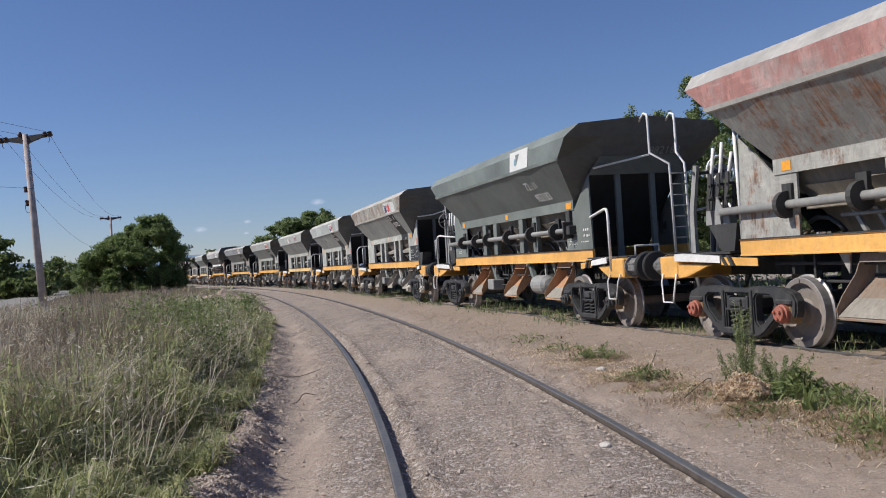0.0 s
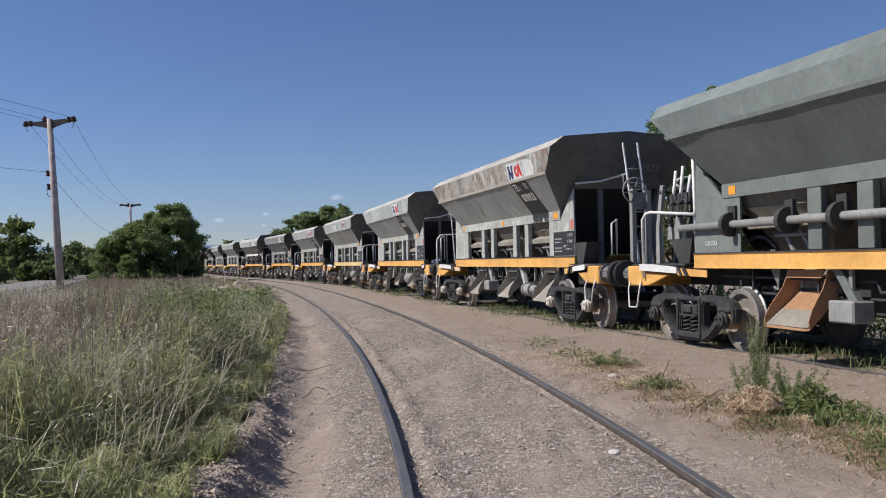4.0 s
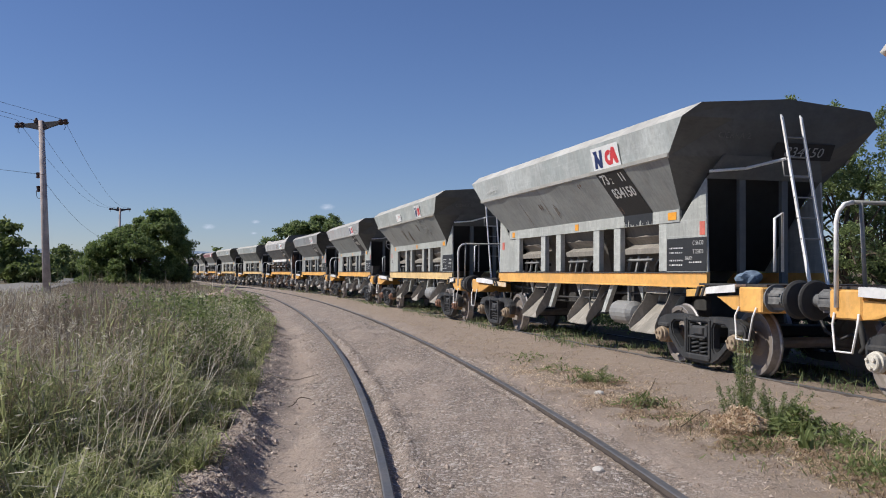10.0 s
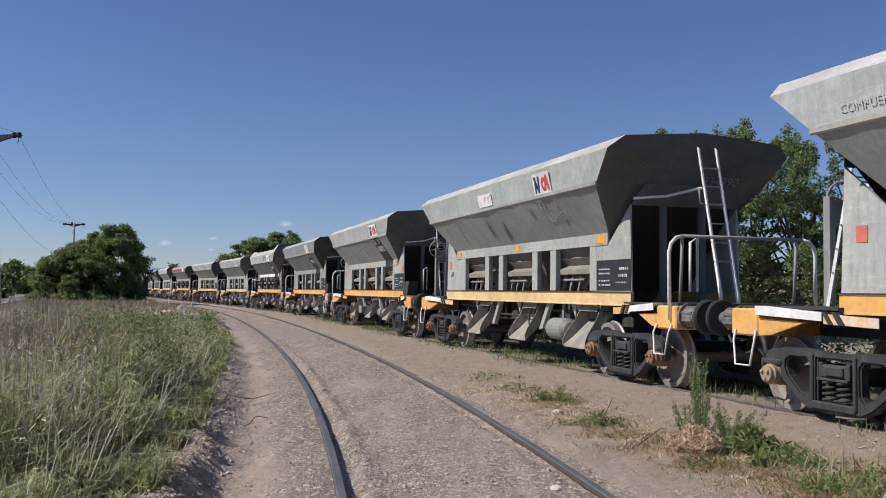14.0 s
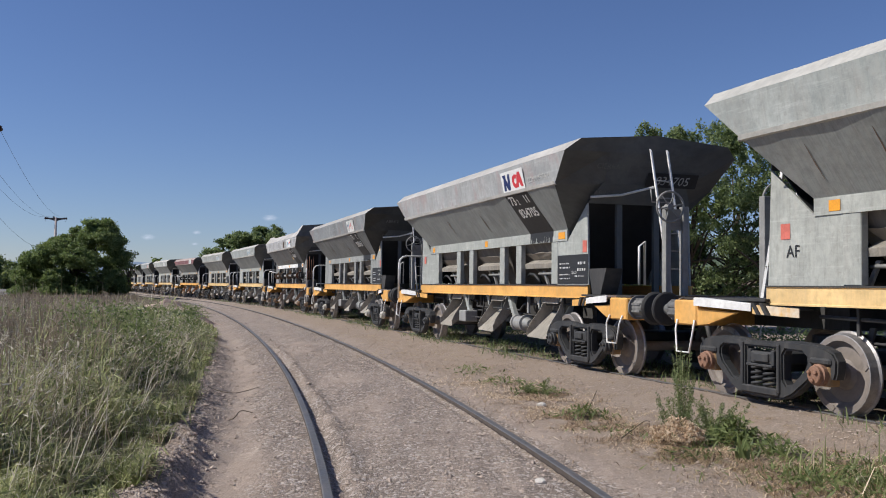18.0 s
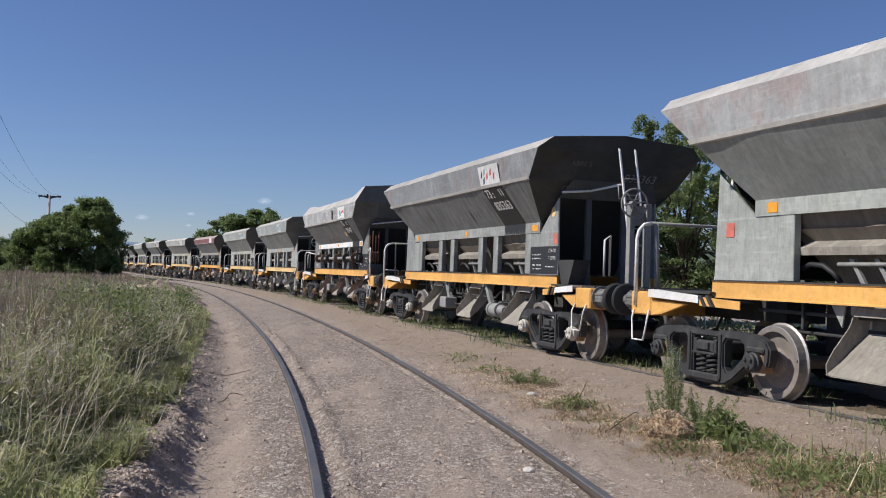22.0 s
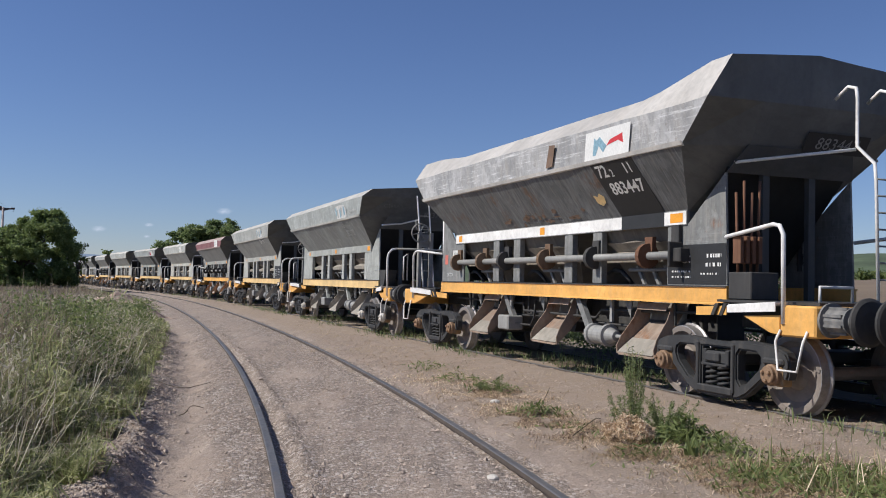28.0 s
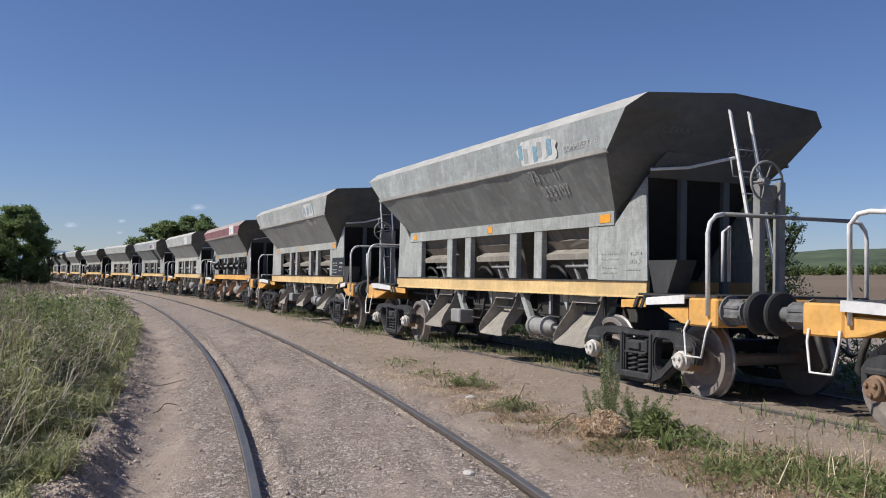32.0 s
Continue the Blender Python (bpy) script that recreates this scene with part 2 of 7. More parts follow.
M_FAINT = simple("faint_lettering", (0.15, 0.155, 0.15), 0.75, 0.3, 20)
M_FAINT2 = simple("dim_end_lettering", (0.26, 0.265, 0.26), 0.75, 0.3, 20)
M_PALETEXT = simple("worn_pale_lettering", (0.56, 0.56, 0.54), 0.75, 0.3, 30)
M_TEAL = simple("faded_blue_mark", (0.25, 0.42, 0.52), 0.6, 0.3, 20)
M_WOOD = simple("weathered_pole_wood", (0.50, 0.42, 0.39), 0.85, 0.3, 3)
M_ARM = simple("dark_crossarm_wood", (0.075, 0.07, 0.07), 0.8, 0.3, 6)
M_INS = simple("brown_insulator", (0.05, 0.025, 0.02), 0.25, 0.1)
M_WIRE = simple("wire", (0.06, 0.06, 0.065), 0.5, 0.1)
M_ASPH = simple("pale_road", (0.25, 0.235, 0.215), 0.9, 0.15, 0.8)
M_STONE = simple("pale_stones", (0.46, 0.375, 0.315), 0.9, 0.4, 12)
M_BARK = simple("bark", (0.11, 0.085, 0.06), 0.9, 0.3, 4)
M_LEAF = leafy("green_leaves", (0.085, 0.125, 0.036), (0.26, 0.31, 0.11), through_light=0.48)
M_BROADLEAF = leafy("broad_tree_leaves", (0.12, 0.18, 0.055), (0.31, 0.38, 0.145), through_light=0.5)
M_LEAF2 = leafy("bright_leaves", (0.12, 0.175, 0.062), (0.35, 0.42, 0.18), through_light=0.5)
M_GRASS = leafy("green_grass", (0.205, 0.25, 0.092), (0.62, 0.635, 0.335), tone=0.2, through_light=0.58)
M_WEED = leafy("pale_weed_leaves", (0.12, 0.165, 0.06), (0.32, 0.37, 0.17))
M_DRY = leafy("dry_grass", (0.20, 0.155, 0.115), (0.47, 0.385, 0.30), tone=0.35)
M_STALK = leafy("pale_grass_stalks", (0.50, 0.44, 0.33), (0.78, 0.72, 0.60))
M_HERB = leafy("dark_herb_leaves", (0.11, 0.155, 0.05), (0.33, 0.38, 0.155), through_light=0.48)
M_STRAW = leafy("straw", (0.36, 0.27, 0.15), (0.62, 0.50, 0.32))


# ---- mesh helpers ----
def part(name, bm, material, parent, label=""):
    me = bpy.data.meshes.new(name)
    bmesh.ops.recalc_face_normals(bm, faces=bm.faces)
    bm.to_mesh(me)
    bm.free()
    me.materials.append(material)
    ob = new(name, me)
    ob.parent = parent
    return tagged(ob, label)


def share(name, me, parent, m=None, label=""):
    ob = new(name, me)
    ob.parent = parent
    if m is not None:
        ob.matrix_basis = m
    return tagged(ob, label)


def box(x0, x1, y0, y1, z0, z1, bevel=0.0, bm=None):
    b = bmesh.new()
    vs = [b.verts.new((x, y, z)) for x in (x0, x1) for y in (y0, y1) for z in (z0, z1)]
    for f in ((0, 1, 3, 2), (4, 6, 7, 5), (0, 4, 5, 1), (2, 3, 7, 6), (0, 2, 6, 4), (1, 5, 7, 3)):
        b.faces.new([vs[i] for i in f])
    if bevel:
        bmesh.ops.bevel(b, geom=b.edges[:], offset=bevel, segments=1, affect="EDGES")
    return merge(bm, b)


def merge(bm, b):
    if bm is None:
        return b
    vm = {v: bm.verts.new(v.co) for v in b.verts}
    for f in b.faces:
        try:
            nf = bm.faces.new([vm[v] for v in f.verts])
            nf.smooth = f.smooth
        except ValueError:
            pass
    b.free()
    return bm


def prism(pts, depth, bm=None, bevel=0.0):
    """A flat polygon given thickness along the vector depth."""
    b = bmesh.new()
    d = Vector(depth)
    lo = [b.verts.new(p) for p in pts]
    hi = [b.verts.new(Vector(p) + d) for p in pts]
    n = len(pts)
    b.faces.new(lo)
    b.faces.new(hi[::-1])
    for i in range(n):
        b.faces.new((lo[i], hi[i], hi[(i + 1) % n], lo[(i + 1) % n]))
    if bevel:
        bmesh.ops.bevel(b, geom=b.edges[:], offset=bevel, segments=1, affect="EDGES")
    return merge(bm, b)


def tube(pts, r, n=8, bm=None, closed=False, r1=None):
    """A round bar along a line of points."""
    b = bmesh.new()
    pts = [Vector(p) for p in pts]
    rings = []
    up = None
    for i, p in enumerate(pts):
        if closed:
            t = (pts[(i + 1) % len(pts)] - pts[i - 1]).normalized()
        else:
            t = (pts[min(i + 1, len(pts) - 1)] - pts[max(i - 1, 0)]).normalized()
        if up is None:
            up = t.orthogonal().normalized()
        up = (up - t * up.dot(t)).normalized()
        s = t.cross(up)
        rr = r if r1 is None else r + (r1 - r) * i / max(1, len(pts) - 1)
        rings.append([b.verts.new(p + (up * math.cos(a) + s * math.sin(a)) * rr) for a in (2 * math.pi * k / n for k in range(n))])
    m = len(rings)
    for i in range(m if closed else m - 1):
        a, c = rings[i], rings[(i + 1) % m]
        for k in range(n):
            f = b.faces.new((a[k], a[(k + 1) % n], c[(k + 1) % n], c[k]))
            f.smooth = True
    if not closed:
        b.faces.new(rings[0][::-1])
        b.faces.new(rings[-1])
    return merge(bm, b)


def lathe(profile, axis="y", n=24, bm=None, centre=(0, 0, 0)):
    """Turns a profile of (along, radius) round an axis through centre."""
    b = bmesh.new()
    c = Vector(centre)
    rings = []
    for a, r in profile:
        ring = []
        for k in range(n):
            q = 2 * math.pi * k / n
            p, s = r * math.cos(q), r * math.sin(q)
            ring.append(b.verts.new(c + Vector({"x": (a, p, s), "y": (p, a, s), "z": (p, s, a)}[axis])))
        rings.append(ring)
    for i in range(len(rings) - 1):
        for k in range(n):
            f = b.faces.new((rings[i][k], rings[i][(k + 1) % n], rings[i + 1][(k + 1) % n], rings[i + 1][k]))
            f.smooth = False
    b.faces.new(rings[0][::-1])
    b.faces.new(rings[-1])
    return merge(bm, b)


def raw(name, verts, faces, material, parent=None):
    me = bpy.data.meshes.new(name)
    me.from_pydata(verts, [], faces)
    me.materials.append(material)
    ob = new(name, me)
    ob.parent = parent
    return ob


TEXTS = {}


def text_mesh(text, size, shear=0.0):
    """Flat letters of the built-in font as a mesh, made once for each text."""
    key = (text, size, shear)
    if key not in TEXTS:
        cu = bpy.data.curves.new("lettering", "FONT")
        cu.body, cu.size, cu.extrude, cu.align_x, cu.shear, cu.resolution_u = text, size, 0.0004, "CENTER", shear, 2
        cu.offset = size * (0.02 if size > 0.2 and not shear else 0.0)
        tmp = bpy.data.objects.new("lettering", cu)
        scene.collection.objects.link(tmp)
        TEXTS[key] = bpy.data.meshes.new_from_object(tmp.evaluated_get(bpy.context.evaluated_depsgraph_get()))
        bpy.data.objects.remove(tmp)
        bpy.data.curves.remove(cu)
    return TEXTS[key]


FLEET = ("952183", "870923", "834150", "634150", "834705", "835363", "883447", "833707")
for words in ("72", "73"):
    text_mesh(words, 0.27)
text_mesh("2", 0.17), text_mesh("11", 0.22)
for words in FLEET:
    text_mesh(words, 0.27)
for words in FLEET + ("882183", "834390"):
    text_mesh(words, 0.22, 0.15)
text_mesh("AF", 0.2), text_mesh("C 56180", 0.10), text_mesh("T 23900", 0.10), text_mesh("SALIO", 0.085), text_mesh("CENSO", 0.10)
for words in ("CIERRA 1", "CIERRA 2", "ABRE 1", "ABRE 2"):
    text_mesh(words, 0.13)
for words in ("COMPUERTA 1", "COMPUERTA 2"):
    text_mesh(words, 0.14)


def lettering(text, size, material, parent, m, name="lettering", shear=0.0, label=""):
    me = text_mesh(text, size, shear).copy()
    me.materials.clear()
    me.materials.append(material)
    return share(name, me, parent, m, label)


# ---- the line of the two tracks ----
DS = 0.5
S_MIN, S_MAX = -60.0, 420.0


FAR_S, FAR_TURN = (55, 70, 85, 100, 115, 130, 150, 175, 210), (21.19, 23.73, 26.55, 24.99, 23.41, 22.39, 22.62, 23.17, 23.94)


def heading(s):
    """Degrees to the left of straight ahead: a long bend that tightens, then eases where the train runs out of sight."""
    if s > 55:
        return radians(float(np.interp(s, FAR_S, FAR_TURN)))
    q = max(s, 0.0)
    return radians(18.926 - 0.1128 * q + 0.0028 * q * q)


def run_line():
    n0, n1 = int(-S_MIN / DS), int(S_MAX / DS)
    fwd, back = [(4.622, 8.89)], [(4.622, 8.89)]
    for i in range(n1):
        a = heading((i + 0.5) * DS)
        x, y = fwd[-1]
        fwd.append((x - math.sin(a) * DS, y + math.cos(a) * DS))
    for i in range(n0):
        a = heading(-(i + 0.5) * DS)
        x, y = back[-1]
        back.append((x + math.sin(a) * DS, y - math.cos(a) * DS))
    return np.array(back[:0:-1] + fwd)


LINE = run_line()
LINE_S = S_MIN + DS * np.arange(len(LINE))


def on_line(s, off=0.0):
    """A point of the train's near rail at s metres, moved off metres to its right, and the heading there."""
    a = heading(s)
    x, y = np.interp(s, LINE_S, LINE[:, 0]), np.interp(s, LINE_S, LINE[:, 1])
    return Vector((x + off * math.cos(a), y + off * math.sin(a), 0.0)), a


def track_gap(s):
    """Distance from the train's rails to the same rails of the empty track."""
    return 3.7 + 2.17 * math.exp(-s / 14.6)


# left edge of the bare ground: x of the grass edge for each y
EDGE = [on_line(s, -track_gap(s) - 1.22)[0] for s in np.arange(-14, 130, 1.0)]
EDGE_Y, EDGE_X = [p.y for p in EDGE], [p.x for p in EDGE]


def table(ys, xs):
    """A quick look-up of x by y in steps of 0.1 m."""
    t = [float(q) for q in np.interp(np.arange(-60, 200, 0.1), ys, xs)]

    def at(y):
        q = (min(max(y, -59.9), 199.0) + 60) * 10
        i = int(q)
        return t[i] + (t[i + 1] - t[i]) * (q - i)
    return at


edge_x, line_x = table(EDGE_Y, EDGE_X), table(LINE[:, 1], LINE[:, 0])


# ---- ground ----
def hump(x, a, w):
    return math.exp(-((x - a) / w) ** 2)


def ground_z(x, y):
    """Height of the ground sheet: grass bank, gravel windrow, ruts, and the ridges beside the sunk rails."""
    d = x - edge_x(y)
    z = -0.045
    if -10 < y < 120:
        n = noise.noise(Vector((x * 0.9, y * 0.7, 0.0)))
        rough = noise.noise(Vector((x * 6.0, y * 6.0, 2.0)))
        z += 0.014 * noise.noise(Vector((x * 2.5, y * 2.5, 3.0))) + 0.013 * n
        if y < 60:
            big = 0.85 if y < 6.5 else max(0.28, 0.85 - (y - 6.5) / 6)
            wob = 0.16 * noise.noise(Vector((0.0, y * 0.9, 7.0))) + 0.07 * noise.noise(Vector((0.0, y * 3.1, 9.0)))
            q = d - 0.13 - wob * 0.8
            crest = math.exp(-(q / 0.30) ** 2) if q < 0 else math.exp(-(q / 0.13) ** 2)
            z += big * crest * (0.20 + 0.09 * noise.noise(Vector((0, y * 0.8, 1.0))) + 0.085 * rough + 0.05 * noise.noise(Vector((x * 13.0, y * 13.0, 6.0))))
            r = d * 0.965 - 1.22
            z -= 0.045 * hump(r, -0.72, 0.2) - 0.012 * hump(r, -0.28, 0.15)
            z += 0.045 * hump(r, 0.21, 0.06) * (0.75 + 1.3 * rough) - 0.035 * hump(r, 0.085, 0.04)
            z += 0.02 * hump(r, 0.85, 0.3) - 0.035 * hump(r, 1.66, 0.05)
            off = (x - line_x(y)) * 0.95
            z += 0.030 * min(1.0, max(0.0, off + 1.3)) * min(1.0, max(0.0, 3.0 - off))
            z += 0.011 * rough + 0.014 * noise.noise(Vector((x * 12.0, y * 11.0, 8.0)))
        if d < 0:
            z += 0.10 * min(1.0, -d / 2.0)
    if x > 18:
        z += (min(x, 190.0) - 18) * 0.042
    return z


def worn(x, y):
    """How smooth the earth is trodden: 1 in ruts and on the bare strip, 0 on loose gravel."""
    d = x - edge_x(y)
    r = d * 0.965 - 1.22
    n = noise.noise(Vector((x * 1.4, y * 0.5, 12.0))) + 0.5 * noise.noise(Vector((x * 5, y * 3, 4.0)))
    w = 1.15 * hump(r, -0.72, 0.27) + 0.55 * hump(r, 0.85, 0.35) + (0.9 if r > 1.95 else 0.0)
    return min(1.0, max(0.0, w + 0.95 * n - 0.05))


def ground():
    def axis(lo, hi, near_lo, near_hi, step, grow):
        v = list(np.arange(near_lo, near_hi, step))
        q, s = near_hi, step
        while q < hi:
            v.append(q)
            s *= grow
            q += s
        v.append(hi)
        q, s = near_lo, step
        out = []
        while q > lo:
            s *= grow
            q -= s
            out.append(max(q, lo))
        return out[::-1] + v
    xs = axis(-4000, 4000, -4.6, 6, 0.05, 1.11)
    ys = axis(-600, 4500, 3, 17, 0.07, 1.07)
    verts = [(x, y, ground_z(x, y)) for y in ys for x in xs]
    w = len(xs)
    faces, mats = [], []
    for j in range(len(ys) - 1):
        e, l = edge_x(ys[j]), float(np.interp(ys[j], LINE[:, 1], LINE[:, 0]))
        for i in range(w - 1):
            faces.append((j * w + i, j * w + i + 1, (j + 1) * w + i + 1, (j + 1) * w + i))
            x, y = xs[i], ys[j]
            d, off = x - e, (x - l) * 0.95
            # bed: strip coloured dark where the train's shade falls
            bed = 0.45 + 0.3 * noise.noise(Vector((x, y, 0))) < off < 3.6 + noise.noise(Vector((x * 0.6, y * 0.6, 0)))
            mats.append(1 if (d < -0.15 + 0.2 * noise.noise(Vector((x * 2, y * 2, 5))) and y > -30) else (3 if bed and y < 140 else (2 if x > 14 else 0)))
    ob = raw("ground", verts, faces, M_GROUND)
    ob.data.materials.append(M_SOIL)
    ob.data.materials.append(M_FIELD)
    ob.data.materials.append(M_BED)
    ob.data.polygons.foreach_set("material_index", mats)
    ob.data.polygons.foreach_set("use_smooth", [True] * len(faces))
    at = ob.data.attributes.new("wear", "FLOAT", "POINT")
    at.data.foreach_set("value", [worn(x, y) if -5 < y < 60 and -30 < x < 10 else 0.3 for x, y, _ in verts])
    at = ob.data.attributes.new("earth", "FLOAT", "POINT")
    at.data.foreach_set("value", [min(1.0, max(0.0, ((x - edge_x(y)) * 0.965 - 3.2) * 1.6 + 0.8 * noise.noise(Vector((x * 2, y * 1.2, 20))))) if -5 < y < 60 and -30 < x < 10 else 0.0 for x, y, _ in verts])
    tagged(ob, "pale dusty gravel and dry earth beside the rails", "ground", kind="structure")


def rail(name, off_of_s, label, top=0.0, s0=-25.0, s1=230.0, sunk=0.0):
    """A flat-bottomed rail swept along the track, head, web and foot."""
    prof = [(-0.034, 0.0), (-0.034, -0.036), (-0.009, -0.05), (-0.009, -0.13), (-0.07, -0.145), (-0.07, -0.16),
            (0.07, -0.16), (0.07, -0.145), (0.009, -0.13), (0.009, -0.05), (0.034, -0.036), (0.034, 0.0), (0.026, 0.006), (-0.026, 0.006)]
    verts, faces, mats = [], [], []
    n = len(prof)
    ss = [s0]
    while ss[-1] < s1:
        ss.append(ss[-1] + (0.5 if ss[-1] < 40 else 2.0))
    for s in ss:
        p, a = on_line(s, off_of_s(s))
        for o, z in prof:
            verts.append((p.x + o * math.cos(a), p.y + o * math.sin(a), top + z))
    for i in range(len(ss) - 1):
        for k in range(n):
            q = (k + 1) % n
            faces.append((i * n + k, i * n + q, (i + 1) * n + q, (i + 1) * n + k))
            mats.append(0 if k >= n - 4 else 1)
    ob = raw(name, verts, faces, M_RAIL)
    ob.data.materials.append(M_RAILSIDE)
    ob.data.polygons.foreach_set("material_index", mats)
    return tagged(ob, label, "rail")


GAUGE, WIDE = 1.745, 1.80
ground()
tagged(rail("rail", lambda s: -track_gap(s), "worn steel rail of the empty track, sunk in gravel"), group="rails of the empty track")
tagged(rail("rail", lambda s: -track_gap(s) + WIDE, "worn steel rail of the empty track, sunk in gravel"), group="rails of the empty track")
tagged(rail("rail", lambda s: 0.0, "dull steel rail under the wagons, half buried in earth"), group="rails under the train")
tagged(rail("rail", lambda s: GAUGE, "dull steel rail under the wagons, half buried in earth"), group="rails under the train")

M_GUSSET = weathered("patched_yellow_paint", (0.78, 0.46, 0.13), 0.25, 0.3, 0.6, streak=0.2, second=(0.74, 0.72, 0.66), seed=3.0)

# ---- hopper wagon: x ahead, y to the far side, z up; the near side is -y ----
BAR_Y = 0.98
BOG = 4.83         # bogie centre
PITCH = 14.30


REAR_CUT = 0.2      # by which the body of kind B stands further ahead at its rear


def hopper_mesh(crumple=0.0, rounder=0.0, bulge=0.0):
    """The open box: band, outward-leaning lower sheets, inward-leaning upper sheets, capping strip and gabled ends."""
    b = bmesh.new()
    plain_b = rounder * (1.0 - bulge)
    lv = [(2.17, 4.04, 0.965), (2.34, 4.06, 0.97), (3.076, 4.65, 1.51), (3.57 - 0.06 * rounder + 0.05 * bulge - 0.07 * plain_b, 5.24 - 0.04 * rounder, 1.605 - 0.045 * rounder), (3.755 + 0.09 * bulge - 0.10 * plain_b, 5.37, 1.37 - 0.03 * rounder - 0.08 * bulge)]
    rings = []
    nseg = 28
    end_x = {2: 4.97, 3: 5.23 + 0.03 * (1 - rounder)}
    for li, (z, hl, hw) in enumerate(lv):
        ring = []
        def dent(x, y):
            if crumple and li >= 3:
                return crumple * (noise.noise(Vector((x * 0.8, y, li * 3.0))) + 0.4 * noise.noise(Vector((x * 2.6, y, li * 3.0))))
            return 0.012 * noise.noise(Vector((x * 1.3, y, li * 1.7))) if li >= 2 else 0.0
        for i in range(nseg + 1):
            x = -hl + 2 * hl * i / nseg
            d = dent(x, -1)
            ring.append(b.verts.new((x, -hw + d, z + d * 0.9)))
        for j in range(1, 4):
            y = -hw + 2 * hw * j / 4
            pk = 0.112 * (1 - abs(y) / hw) if li == 4 else 0
            ring.append(b.verts.new((end_x.get(li, hl), y, z + pk)))
        for i in range(nseg + 1):
            x = hl - 2 * hl * i / nseg
            d = dent(x, 1)
            ring.append(b.verts.new((x, hw - d, z + d * 0.9)))
        for j in range(1, 4):
            y = hw - 2 * hw * j / 4
            pk = 0.112 * (1 - abs(y) / hw) if li == 4 else 0
            ring.append(b.verts.new((-end_x.get(li, hl), y, z + pk)))
        rings.append(ring)
    # inside of the open top
    for z, hl, hw in ((3.73 - 0.10 * plain_b, 5.29, 1.28), (3.54 - 0.05 * rounder - 0.07 * plain_b, 5.12, 1.52), (3.076, 4.57, 1.42), (2.4, 3.9, 0.85)):
        ring = []
        for i in range(nseg + 1):
            ring.append(b.verts.new((-hl + 2 * hl * i / nseg, -hw, z)))
        for j in range(1, 4):
            ring.append(b.verts.new((hl, -hw + 2 * hw * j / 4, z + (0.1 if z > 3.6 and j == 2 else 0))))
        for i in range(nseg + 1):
            ring.append(b.verts.new((hl - 2 * hl * i / nseg, hw, z)))
        for j in range(1, 4):
            ring.append(b.verts.new((-hl, hw - 2 * hw * j / 4, z + (0.1 if z > 3.6 and j == 2 else 0))))
        rings.append(ring)
    n = len(rings[0])
    for a, c in zip(rings, rings[1:]):
        for k in range(n):
            b.faces.new((a[k], a[(k + 1) % n], c[(k + 1) % n], c[k]))
    b.faces.new(rings[-1])
    for v in b.verts:
        if bulge and v.co.z > 3.6:          # torn and bent rim
            v.co.z += 0.22 * min(1.0, max(0.0, v.co.x - 3.6) / 1.4) + 0.10 * min(1.0, max(0.0, -3.0 - v.co.x) / 1.5)
            v.co.x -= 0.10 * min(1.0, max(0.0, v.co.x - 3.6) / 1.4)
        if v.co.x < -3.0:
            v.co.x += rounder * (REAR_CUT + (0.1 if v.co.z > 3.3 else 0.0))
    bmesh.ops.recalc_face_normals(b, faces=b.faces)
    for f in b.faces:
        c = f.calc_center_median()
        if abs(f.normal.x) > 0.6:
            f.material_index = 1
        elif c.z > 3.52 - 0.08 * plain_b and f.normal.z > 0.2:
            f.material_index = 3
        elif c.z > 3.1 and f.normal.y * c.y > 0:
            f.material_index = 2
    return b


def wheelset_mesh():
    me = bpy.data.meshes.new("wheelset")
    b = bmesh.new()
    for s in (-1, 1):
        prof = [(0.66, 0.09), (0.68, 0.14), (0.735, 0.16), (0.745, 0.35), (0.725, 0.37), (0.725, 0.465), (0.75, 0.472), (0.765, 0.445), (0.865, 0.435),
                (0.868, 0.425), (0.868, 0.365), (0.835, 0.345), (0.80, 0.30), (0.795, 0.17), (0.84, 0.135), (0.85, 0.085)]
        lathe([(s * a, r) for a, r in prof], "y", 36, b)
    lathe([(-1.0, 0.065), (-0.86, 0.075), (-0.7, 0.08), (0, 0.075), (0.7, 0.08), (0.86, 0.075), (1.0, 0.065)], "y", 12, b)
    for s in (-1, 1):
        for k in range(3):
            q = 2 * math.pi * k / 3
            cx, cz = 0.39 * math.cos(q), 0.39 * math.sin(q)
            box(cx - 0.018, cx + 0.018, s * 0.872 - 0.006, s * 0.872 + 0.006, cz - 0.03, cz + 0.03, bm=b)
    bmesh.ops.recalc_face_normals(b, faces=b.faces)
    b.to_mesh(me)
    b.free()
    me.materials.append(M_WHEEL)
    me.materials.append(M_TREAD)
    for p in me.polygons:
        c = p.center
        r = math.hypot(c.x, c.z)
        if r > 0.428 and 0.72 < abs(c.y) < 0.867:
            p.material_index = 1
    return me


